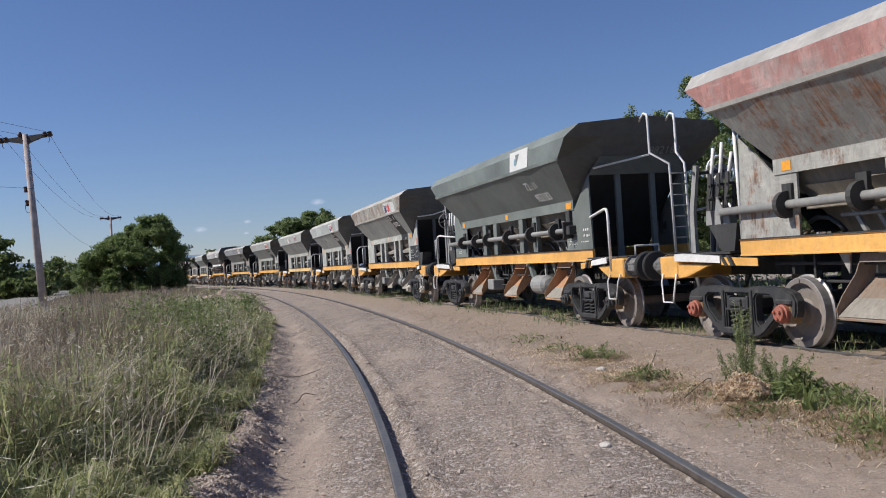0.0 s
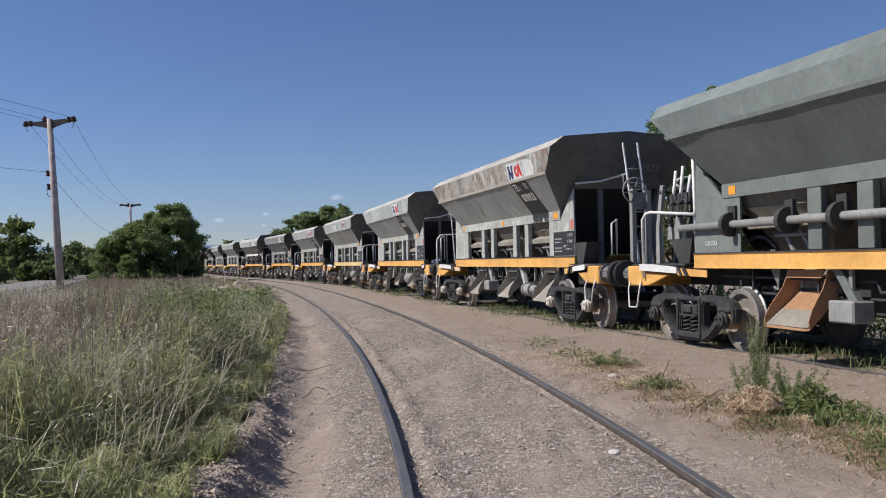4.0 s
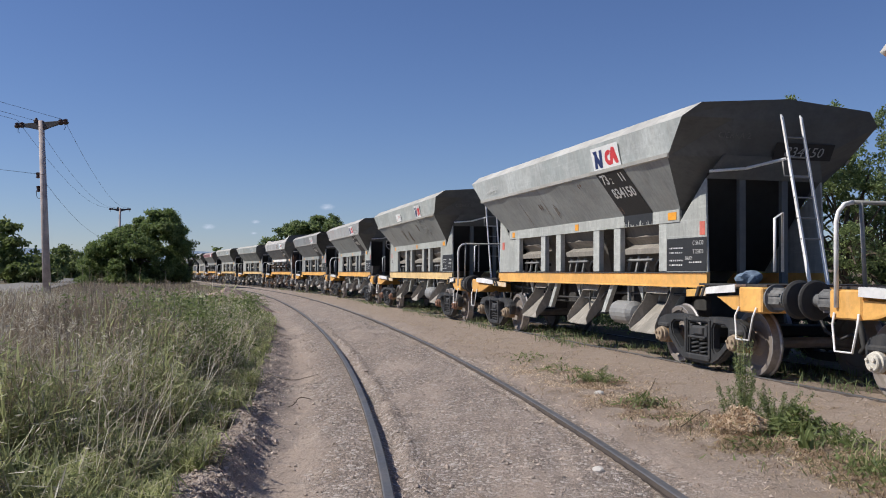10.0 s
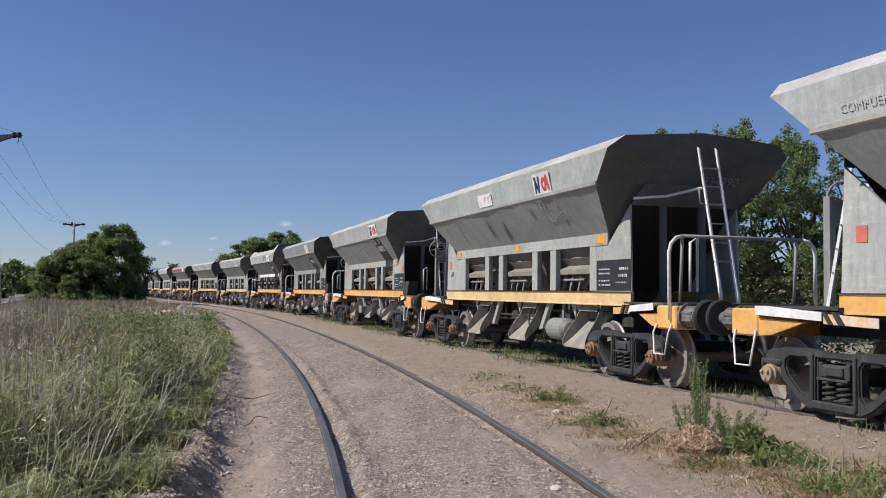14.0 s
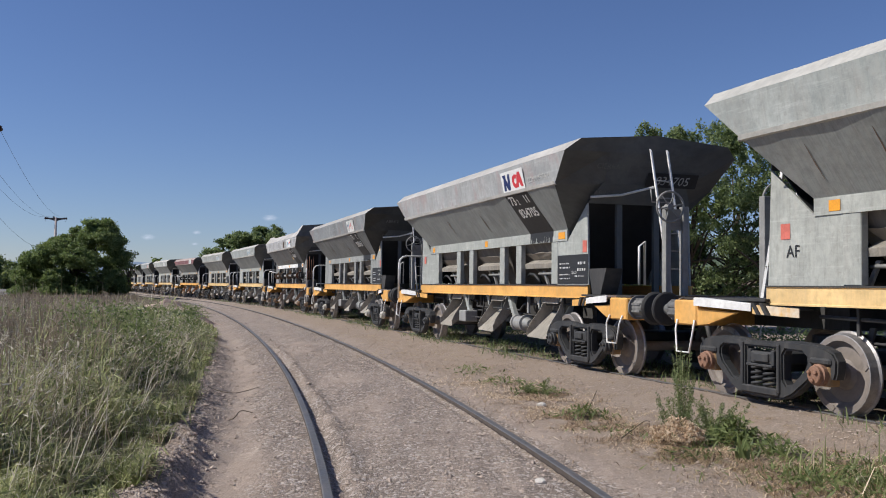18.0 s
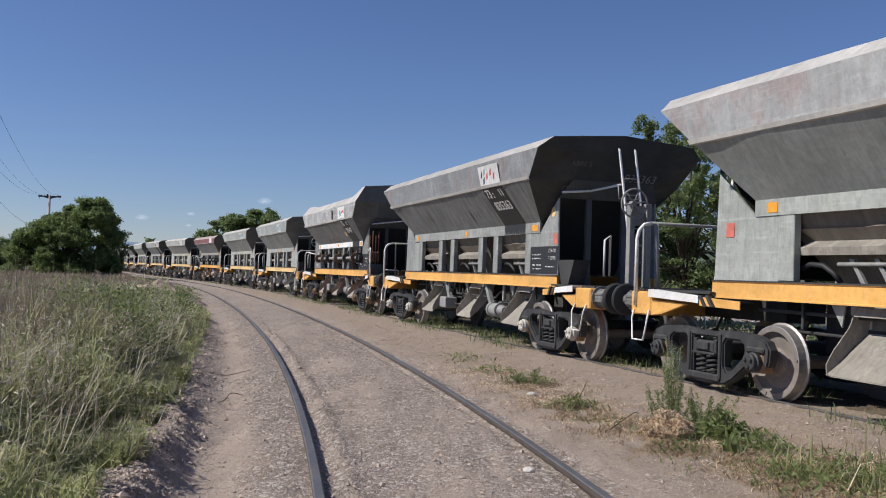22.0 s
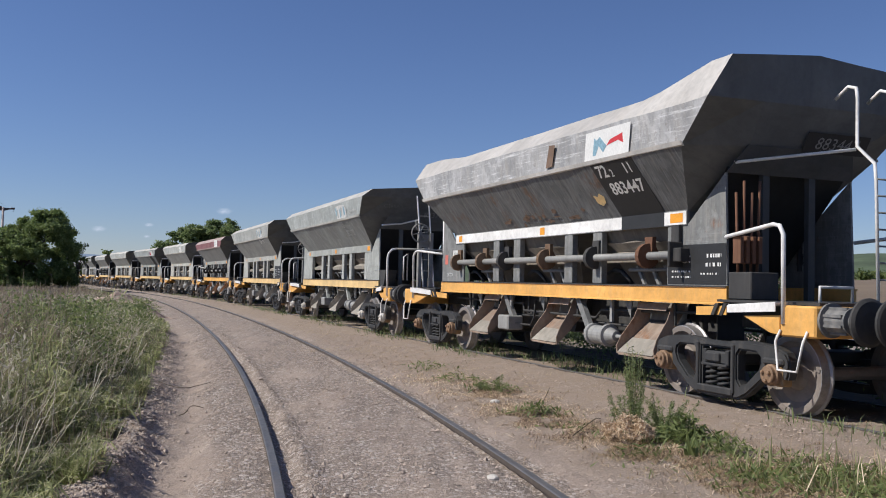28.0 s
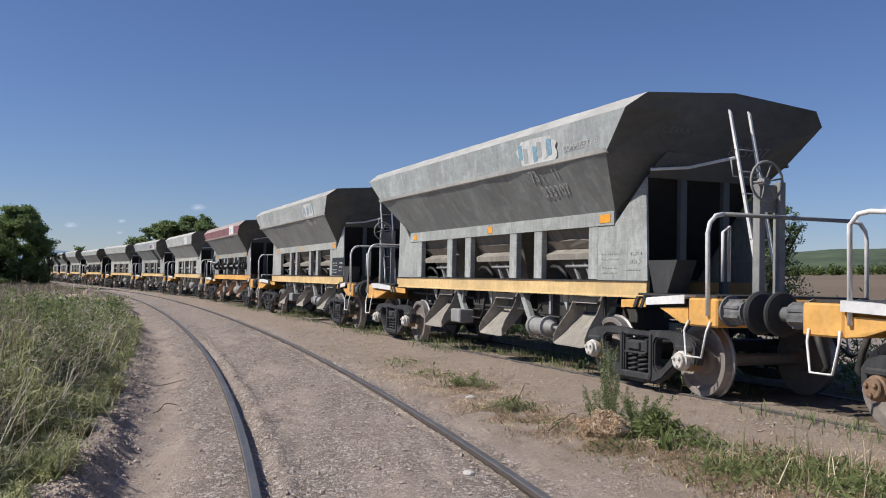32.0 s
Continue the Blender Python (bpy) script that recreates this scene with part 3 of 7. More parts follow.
def casting(outline, holes, y0, depth, bevel):
    """A plate with rounded edges cut out of one outline with holes through it."""
    b = bmesh.new()
    edges = []
    for loop in [outline] + holes:
        vs = [b.verts.new((x, y0, z)) for x, z in loop]
        edges += [b.edges.new((vs[k], vs[(k + 1) % len(vs)])) for k in range(len(vs))]
    bmesh.ops.triangle_fill(b, use_beauty=True, edges=edges)
    ext = bmesh.ops.extrude_face_region(b, geom=b.faces[:])
    for v in ext["geom"]:
        if isinstance(v, bmesh.types.BMVert):
            v.co.y += depth
    bmesh.ops.recalc_face_normals(b, faces=b.faces)
    rim = [e for e in b.edges if len(e.link_faces) == 2 and e.calc_face_angle(0) > 1.2 and abs(e.verts[0].co.y - e.verts[1].co.y) < 1e-4]
    bmesh.ops.bevel(b, geom=rim, offset=bevel, segments=2, affect="EDGES")
    for f in b.faces:
        f.smooth = False
    return b


def side_frame_mesh():
    """Cast side frame: thick rounded ends, a window each side and the spring opening between; origin on the track, outer face at +y."""
    half = [(0.20, 0.745), (0.30, 0.765), (0.55, 0.775), (0.80, 0.765), (1.02, 0.74), (1.17, 0.69), (1.235, 0.60), (1.225, 0.47), (1.20, 0.40), (1.13, 0.40), (1.12, 0.53), (0.88, 0.53), (0.86, 0.40), (0.78, 0.34), (0.55, 0.17), (0.40, 0.105), (0.15, 0.085)]
    outline = half + [(-x, z) for x, z in half[::-1]]
    window = [(0.385, 0.61), (0.43, 0.665), (0.70, 0.66), (0.765, 0.62), (0.775, 0.55), (0.73, 0.46), (0.53, 0.29), (0.44, 0.27), (0.39, 0.33)]
    nest = [(-0.26, 0.67), (0.26, 0.67), (0.26, 0.21), (-0.26, 0.21)]
    b = casting(outline, [window, [(-x, z) for x, z in window], nest], -0.07, 0.14, 0.022)
    for s in (-1, 1):
        box(s * 1.0 - 0.16, s * 1.0 + 0.16, 0.05, 0.10, 0.545, 0.62, 0.02, b)
        box(s * 0.325 - 0.025, s * 0.325 + 0.025, 0.05, 0.095, 0.16, 0.72, 0.01, b)
    box(-0.33, 0.33, 0.05, 0.10, 0.125, 0.215, 0.015, b)
    me = bpy.data.meshes.new("side_frame")
    bmesh.ops.recalc_face_normals(b, faces=b.faces)
    b.to_mesh(me)
    b.free()
    me.materials.append(M_BOGIE)
    return me


def spring_mesh():
    b = bmesh.new()
    pts = [(0.08 * math.cos(q), 0.08 * math.sin(q), 0.23 + 0.215 * q / (2 * math.pi * 3.5)) for q in np.linspace(0, 2 * math.pi * 3.5, 50)]
    tube(pts, 0.019, 6, b)
    me = bpy.data.meshes.new("spring")
    b.to_mesh(me)
    b.free()
    me.materials.append(M_BOGIE)
    return me


def mesh_from(bm, name, material):
    me = bpy.data.meshes.new(name)
    bmesh.ops.recalc_face_normals(bm, faces=bm.faces)
    bm.to_mesh(me)
    bm.free()
    me.materials.append(material)
    return me


WHEELSET = wheelset_mesh()
SIDE_FRAME = side_frame_mesh()
SPRING = spring_mesh()
def axle_cap_mesh():
    b = lathe([(-0.03, 0.12), (0.04, 0.12), (0.05, 0.10), (0.085, 0.10), (0.095, 0.09), (0.10, 0.02)], "y", 20)
    for k in range(3):
        a = 2 * math.pi * k / 3 + 0.5
        lathe([(0.09, 0.022), (0.12, 0.022), (0.125, 0.015)], "y", 6, b, (0.058 * math.cos(a), 0, 0.058 * math.sin(a)))
    return b


AXLE_CAP = mesh_from(axle_cap_mesh(), "axle_cap", M_BOGIE)
M_ADAPTER = weathered("rusty_orange_bearing_steel", (0.33, 0.20, 0.09), 0.5, 0.3, 0.75)
ADAPTER = mesh_from(box(-0.125, 0.125, -0.08, 0.07, -0.12, 0.10, 0.015), "bearing_adapter", M_ADAPTER)
POST = mesh_from(box(-0.13, 0.13, -0.05, 0.05, 1.40, 2.19, 0.008), "post", M_GREYPIPE)


def bogie(wagon, x):
    b = bmesh.new()
    box(-0.21, 0.21, -1.12, 1.12, 0.47, 0.62, 0.02, b)
    for s in (-1, 1):
        box(-0.235, 0.235, s * 1.11 - 0.04, s * 1.11 + 0.04, 0.445, 0.475, 0.006, b)
        box(-0.16, 0.10, s * 1.12 - 0.03, s * 1.12 + 0.03, 0.50, 0.60, 0.01, b)
    for s in (-1, 1):
        for q in (-1, 1):
            box(q * 0.205 - 0.03, q * 0.205 + 0.03, s * 1.05 - 0.07, s * 1.05 + 0.07, 0.44, 0.64, 0.008, b)
    lathe([(0.66, 0.3), (0.8, 0.28)], "z", 16, b, (0, 0, 0))
    for q in (-0.45, 0.45):
        box(q - 0.05, q + 0.05, -0.75, 0.75, 0.33, 0.47, bm=b)
        for s in (-1, 1):
            box(q * 1.05 - 0.05, q * 1.05 + 0.05, s * 0.74 - 0.08, s * 0.74 + 0.08, 0.3, 0.55, bm=b)
    bo = part("bogie", b, M_BOGIE, wagon, "dark cast-steel three-piece bogie")
    bo.location = (x, 0, 0)
    for s in (-1, 1):
        share("side_frame", SIDE_FRAME, bo, pose(0, s * 1.05, 0, 0, 0, 0 if s > 0 else 180))
        for q in (-0.11, 0.11):
            share("spring", SPRING, bo, pose(q, s * 1.05, 0, 0, 0, 0 if s > 0 else 180))
        for q in (-1, 1):
            share("bearing_adapter", ADAPTER, bo, pose(q * 1.0, s * 1.05, 0.44, 0, 0, 0 if s > 0 else 180))
            share("axle_cap", AXLE_CAP, bo, pose(q * 1.0, s * 1.13, 0.44, 0, 0, 0 if s > 0 else 180))
    for q in (-1, 1):
        share("wheelset", WHEELSET, bo, pose(q * 1.0, 0, 0.44))
    return bo


def buffer_part(wagon, s, q, beam_x):
    """Spring buffer: flange, ribbed casing, plunger and a broad domed head."""
    b = lathe([(0, 0.18), (0.03, 0.18), (0.035, 0.135), (0.26, 0.125), (0.28, 0.135), (0.30, 0.135), (0.305, 0.085), (0.47, 0.08), (0.475, 0.02)], "x", 22)
    for k in range(8):
        a = math.pi / 8 + k * math.pi / 4
        box(0.03, 0.27, -0.014 + 0.135 * math.cos(a), 0.014 + 0.135 * math.cos(a), -0.014 + 0.135 * math.sin(a), 0.014 + 0.135 * math.sin(a), bm=b)
    o = part("buffer", b, M_BUFFER, wagon, "dusty steel buffer with a round head")
    o.matrix_basis = pose(q * beam_x, s * 1.0, 1.06, 0, 0, 0 if q > 0 else 180)
    part("buffer_head", lathe([(0.455, 0.05), (0.46, 0.22), (0.475, 0.24), (0.50, 0.24), (0.525, 0.21), (0.54, 0.12), (0.543, 0.01)], "x", 28), M_DARK, o, "flat dark round buffer head")


BEAM_X = 6.52


def end_gear(wagon, q, kind):
    """Platform, beam, buffers, steps, rails, ladder and brake gear of one end; q is +1 or -1."""
    cut = REAR_CUT if kind in ("stand", "post") else 0.0

    def bx(x0, x1, *rest, **kw):
        return box(min(q * x0, q * x1), max(q * x0, q * x1), *rest, **kw)
    X = lambda v: q * v
    V = lambda v: -q * v            # towards the near side when this end leads
    order = (lambda p: p) if q > 0 else (lambda p: p[::-1])
    part("end_beam", bx(6.0, BEAM_X, -1.2, 1.2, 0.87, 1.2, 0.02), M_YELLOW, wagon, "yellow painted steel end beam")
    part("platform", bx(4.8, 6.45, -1.08, 1.08, 1.205, 1.235), M_DARK, wagon, "dark steel end platform")
    part("centre_sill", bx(4.3, 6.0, -0.3, 0.3, 0.88, 1.2), M_DARK, wagon)
    for s in (-1, 1):
        part("gusset_plate", prism(order([(X(5.02), s * 0.80, 1.15), (X(5.02), s * 1.095, 1.15), (X(5.99), s * 1.235, 1.205), (X(5.99), s * 0.80, 1.205)]), (0, 0, 0.03)), M_WHITE, wagon, "chipped white painted gusset plate")
        part("gusset_lip", prism(order([(X(5.02), s * 1.098, 1.172), (X(5.99), s * 1.238, 1.232), (X(5.99), s * 1.238, 1.13), (X(5.02), s * 1.098, 1.085)]), (0, s * 0.012, 0)), M_WHITE, wagon)
        part("gusset_web", prism(order([(X(4.3), s * 0.995, 1.135), (X(5.0), s * 1.09, 1.165), (X(5.0), s * 1.09, 1.055), (X(4.3), s * 0.995, 1.03)]), (0, s * 0.012, 0)), M_YELLOW, wagon, "yellow gusset side")
        part("gusset_top", prism(order([(X(4.3), s * 0.80, 1.11), (X(4.3), s * 0.99, 1.11), (X(5.0), s * 1.09, 1.145), (X(5.0), s * 0.80, 1.145)]), (0, 0, 0.02)), M_DARK, wagon)
        for e in (4.78, 4.93):
            part("gusset_rib", prism(order([(X(e - 0.07), s * 1.105, 1.045), (X(e - 0.01), s * 1.105, 1.045), (X(e + 0.09), s * 1.115, 1.19), (X(e + 0.03), s * 1.115, 1.19)]), (0, -s * 0.09, 0)), M_DARK, wagon)
        part("gusset_bracket", prism([(X(5.3), s * 1.10, 1.06), (X(5.99), s * 1.19, 1.09), (X(5.99), s * 1.19, 0.88), (X(5.8), s * 1.16, 0.9)], (0, -s * 0.05, 0)), M_YELLOW, wagon)
        buffer_part(wagon, s, q, BEAM_X)
        st = tube([(X(6.03), s * 1.21, 0.94), (X(6.0), s * 1.25, 0.82), (X(6.06), s * 1.27, 0.52), (X(6.34), s * 1.27, 0.52), (X(6.4), s * 1.25, 0.82), (X(6.42), s * 1.21, 0.94)], 0.014, 6)
        part("step_stirrup", st, M_WHITE, wagon, "white bent-bar foot step")
        if kind in ("bare", "brake"):
            continue
        if kind in ("hoop", "levers", "stand", "post"):
            p = 5.92 if kind in ("stand", "post") else 6.06
            hr = tube([(X(p), s * 1.20, 1.0), (X(p), s * 1.21, 1.95), (X(p - 0.08), s * 1.19, 2.05), (X(p - 0.2), s * 1.17, 2.07), (X(4.84 - cut), s * 0.99, 1.98)], 0.025, 8)
        else:
            hr = tube([(X(6.38), s * 1.215, 1.0), (X(6.37), s * 1.22, 1.95), (X(6.37), s * 1.19, 2.07), (X(6.37), s * 1.11, 2.155), (X(6.37), s * 1.0, 2.18)], 0.027, 8)
        part("handrail", hr, M_WHITE, wagon, "white painted corner handrail")
    if kind in ("brake_rail", "plain"):
        part("cross_rail", tube([(X(6.37), -1.0, 2.18), (X(6.37), 0.0, 2.18), (X(6.37), 1.0, 2.18)], 0.025, 8), M_GREYPIPE, wagon)
    c = bx(BEAM_X, BEAM_X + 0.4, -0.14, 0.14, 0.92, 1.14, 0.03)
    tube([(X(6.75), 0, 0.92), (X(6.86), 0, 0.66), (X(6.94), 0.02, 0.46), (X(6.88), 0.03, 0.38)], 0.04, 6, c)
    part("coupler", c, M_DARK, wagon, "dark coupling hook and drawgear")
    hz = tube([(X(BEAM_X + 0.02), 0.42, 0.92), (X(6.72), 0.42, 0.66), (X(6.94), 0.38, 0.56), (X(7.12), 0.34, 0.64)], 0.022, 6)
    part("brake_hose", hz, M_BLACK, wagon)
    # posts of the open end; the sloping sheet behind is black for the opening's shade
    for v in (-0.34, 0.37):
        part("end_post", bx(4.72 - cut, 4.80 - cut, V(v) - 0.05, V(v) + 0.05, 1.235, 2.84), M_GREYPIPE, wagon)
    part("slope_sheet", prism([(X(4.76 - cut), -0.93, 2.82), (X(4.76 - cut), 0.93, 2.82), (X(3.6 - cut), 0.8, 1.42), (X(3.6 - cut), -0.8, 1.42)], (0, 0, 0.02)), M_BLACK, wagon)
    part("header_plate", prism([(X(4.80 - cut), -0.975, 2.76), (X(4.80 - cut), 0.975, 2.76), (X(4.985 - cut), 0.8, 3.085), (X(4.985 - cut), -0.8, 3.085)], (X(0.015), 0, 0)), M_GREYPIPE, wagon)
    if kind in ("brake", "brake_rail", "plain", "bare"):
        b = bmesh.new()
        for v0, v1 in ((0.17, 0.15), (-0.14, -0.13)):
            prism([(X(5.44), V(v0) - 0.012, 3.63), (X(5.49), V(v0) - 0.012, 3.58), (X(6.08), V(v1) - 0.012, 1.235), (X(6.02), V(v1) - 0.012, 1.235)], (0, 0.026, 0), b)
        lad = part("ladder", b, M_WHITE, wagon, "narrow white steel ladder leaning on the hopper end")
        for k in range(6):
            f = (k + (1.6 if kind.startswith("brake") else 0.9)) / 8
            share("rung", RUNG, lad, pose(X(5.47 + 0.58 * f), V(0.01), 3.55 - 2.3 * f))
        arm = tube([(X(4.86), V(0.95), 2.86), (X(5.0), V(0.45), 2.9), (X(5.6), V(0.2), 2.98)], 0.022, 6)
        part("grab_arm", arm, M_WHITE, wagon)
        part("arm_hook", tube([(X(5.55), V(0.22), 2.98), (X(5.62), V(0.24), 2.74), (X(5.62), V(-0.16), 2.74), (X(5.58), V(-0.16), 2.96)], 0.012, 6), M_GREYPIPE, wagon)
    if kind.startswith("brake"):
        for v in (0.33, 0.02):
            part("brake_post", bx(6.14, 6.26, V(v) - 0.045, V(v) + 0.045, 1.235, 2.62, 0.006), M_GREYPIPE, wagon, "grey steel channel post of the hand brake")
        part("brake_plate", bx(6.17, 6.2, min(V(0.33), V(0.02)), max(V(0.33), V(0.02)), 2.25, 2.58), M_GREYPIPE, wagon)
        cy = V(0.36)
        ring = [(X(6.36), cy + 0.235 * math.cos(a), 2.6 + 0.235 * math.sin(a)) for a in np.linspace(0, 2 * math.pi, 20, endpoint=False)]
        wh = part("brake_wheel", tube(ring, 0.017, 6, closed=True), M_GREYPIPE, wagon, "spoked hand-brake wheel")
        part("hub", lathe([(-0.09, 0.05), (0.03, 0.05)], "x", 10, None, (X(6.34), cy, 2.6)), M_GREYPIPE, wh)
        for k in range(6):
            a = k * math.pi / 3 + 0.2
            part("spoke", tube([(X(6.34), cy, 2.6), (X(6.36), cy + 0.235 * math.cos(a), 2.6 + 0.235 * math.sin(a))], 0.012, 5), M_GREYPIPE, wh)
        part("brake_bracket", prism([(X(4.88), V(0.99), 1.66), (X(5.5), V(0.99), 1.66), (X(5.3), V(0.99), 1.24), (X(5.02), V(0.99), 1.24)], (0, V(-0.3), 0)), M_DARK, wagon)
        part("hand_loop", tube([(X(5.95), V(0.66), 1.4), (X(5.95), V(0.66), 2.0), (X(5.95), V(0.56), 2.08), (X(5.95), V(0.56), 1.4)], 0.02, 6), M_WHITE, wagon)
    elif kind in ("plain", "bare"):
        part("hand_loop", tube([(X(5.95), V(0.62), 1.4), (X(5.95), V(0.62), 2.12), (X(5.95), V(0.5), 2.2), (X(5.95), V(0.5), 1.4)], 0.02, 6), M_WHITE, wagon)
        for v in ((1.0, -0.9) if kind == "plain" else ()):
            part("platform_post", tube([(X(6.3), V(v), 1.235), (X(6.36), V(v), 2.18)], 0.024, 6), M_GREYPIPE, wagon)
    elif kind in ("stand", "post"):
        part("white_post", tube([(X(4.72), V(-0.92), 1.235), (X(4.78), V(-0.92), 3.0)], 0.028, 8), M_WHITE, wagon, "white painted upright post")
        if kind == "post":
            return
        part("stand_plate", prism([(X(4.75), V(-0.98), 1.62), (X(5.45), V(-0.98), 1.62), (X(5.15), V(-0.98), 1.24), (X(4.85), V(-0.98), 1.24)], (0, V(0.5), 0)), M_DARK, wagon)
        for k, (x, top) in enumerate(((5.42, 2.70), (5.23, 2.76), (5.04, 2.60))):
            y = V(-0.93 + 0.02 * k)
            b = tube([(X(x), y, 2.12), (X(x - 0.05), y, 2.36), (X(x - 0.13), y, top)], 0.026, 7)
            part("discharge_lever", b, M_WHITE, wagon, "chipped white discharge lever")
            b = prism([(X(x + 0.07), y - 0.05, 1.80), (X(x - 0.02), y - 0.05, 1.80), (X(x - 0.02), y - 0.05, 1.98), (X(x - 0.08), y - 0.05, 2.12), (X(x - 0.10), y - 0.05, 2.34), (X(x - 0.02), y - 0.05, 2.34), (X(x + 0.02), y - 0.05, 2.10)], (0, 0.014, 0))
            prism([(X(x + 0.05), y + 0.05, 1.80), (X(x - 0.04), y + 0.05, 1.80), (X(x - 0.10), y + 0.05, 2.16), (X(x - 0.02), y + 0.05, 2.16)], (0, 0.014, 0), b)
            tube([(X(x - 0.03), y - 0.08, 1.99), (X(x - 0.03), y + 0.09, 1.99)], 0.028, 7, b)
            tube([(X(x - 0.05), y - 0.075, 2.18), (X(x - 0.05), y + 0.07, 2.18)], 0.02, 6, b)
            part("lever_clamp", b, M_DARK, wagon, "dark steel lever clamp")
            part("lever_foot", prism([(X(x + 0.08), y - 0.06, 1.62), (X(x - 0.08), y - 0.06, 1.62), (X(x - 0.05), y - 0.06, 1.82), (X(x + 0.06), y - 0.06, 1.82)], (0, 0.12, 0)), M_GREYPIPE, wagon)
        part("crank_lever", prism([(X(5.16), V(-1.06), 1.74), (X(4.98), V(-1.06), 1.72), (X(4.96), V(-1.06), 1.84), (X(5.08), V(-1.06), 2.0)], (0, 0.02, 0)), M_GREYPIPE, wagon)
        cy = V(-0.25)
        wh = part("brake_wheel", tube([(X(6.2), cy + 0.24 * math.cos(a), 2.45 + 0.24 * math.sin(a)) for a in np.linspace(0, 2 * math.pi, 20, endpoint=False)], 0.02, 6, closed=True), M_WHITE, wagon, "white hand-brake wheel with a grey gear disc")
        part("hub", lathe([(-0.05, 0.13), (-0.01, 0.13), (0.0, 0.06), (0.03, 0.06)], "x", 16, None, (X(6.17), cy, 2.45)), M_GREYPIPE, wh)
        for k in range(3):
            a = k * 2 * math.pi / 3 + 0.5
            part("spoke", tube([(X(6.19), cy, 2.45), (X(6.2), cy + 0.24 * math.cos(a), 2.45 + 0.24 * math.sin(a))], 0.022, 6), M_WHITE, wh)
        part("brake_post", tube([(X(6.12), V(-0.44), 1.235), (X(6.12), V(-0.44), 2.1), (X(6.14), V(-0.46), 2.2), (X(6.15), V(-0.40), 2.34), (X(6.15), V(-0.25), 2.45)], 0.024, 7), M_WHITE, wagon, "white bent post of the hand brake")
        part("brake_stay", prism([(X(6.26), V(-0.80), 1.235), (X(6.13), V(-0.80), 1.235), (X(6.13), V(-0.80), 1.85), (X(5.97), V(-0.80), 2.52), (X(6.07), V(-0.80), 2.54), (X(6.24), V(-0.80), 1.87)], (0, V(0.05), 0)), M_GREYPIPE, wagon, "leaning grey steel stay")
        part("brake_stay", prism([(X(6.22), V(-0.50), 1.235), (X(6.12), V(-0.50), 1.235), (X(6.06), V(-0.50), 2.40), (X(6.12), V(-0.50), 2.42)], (0, V(0.04), 0)), M_DARK, wagon)
        part("stay_bar", tube([(X(6.05), V(-0.82), 2.42), (X(6.14), V(-0.25), 2.45)], 0.03, 7), M_DARK, wagon)
    else:
        b = bmesh.new()
        vv = (0.13, -0.40) if kind == "hoop" else (-0.22, -0.72)
        for v in vv:
            u = v if v < 0.0 else -0.10
            tube([(X(5.3), V(v), 3.66), (X(5.5), V(v), 3.78), (X(5.62), V(v), 3.74), (X(5.64), V(v), 3.62), (X(5.64), V(v), 3.05), (X(5.9), V(u), 2.82), (X(5.92), V(u), 2.6), (X(5.96), V(u), 1.235)], 0.022, 6, b)
        lad = part("ladder", b, M_WHITE, wagon, "white hooped tube ladder on the hopper end")
        for k in range(7):
            share("rung", RUNG, lad, pose(X(5.94), V(-0.25 if kind == "hoop" else sum(vv) / 2), 1.5 + 0.19 * k) @ Matrix.Scale(0.95 if kind == "hoop" else 1.5, 4, (0, 1, 0)))
        part("grab_arm", tube([(X(4.86), V(0.9), 2.88), (X(5.62), V(vv[0]), 3.02)], 0.02, 6), M_WHITE, wagon)
        part("low_rail", tube([(X(6.1), V(0.75), 1.23), (X(6.1), V(0.75), 1.4), (X(6.1), V(0.3), 1.4), (X(6.1), V(0.3), 1.23)], 0.018, 6), M_WHITE, wagon)
        if kind == "levers":
            for k in range(4):
                y = V(0.98 - 0.09 * k)
                b = tube([(X(5.05), y, 1.5), (X(5.0 + 0.03 * k), y, 2.5 + 0.14 * (k % 2))], 0.018, 5)
                bx(4.98, 5.12, y - 0.025, y + 0.025, 1.66, 1.98, 0.006, bm=b)
                part("discharge_lever", b, M_RUST, wagon, "rusty discharge lever")
            part("lever_base", bx(4.9, 5.3, min(V(1.0), V(0.6)), max(V(1.0), V(0.6)), 1.24, 1.56, 0.01), M_DARK, wagon)


RUNG = mesh_from(tube([(0, -0.17, 0), (0, 0.17, 0)], 0.012, 6), "rung", M_GREYPIPE)


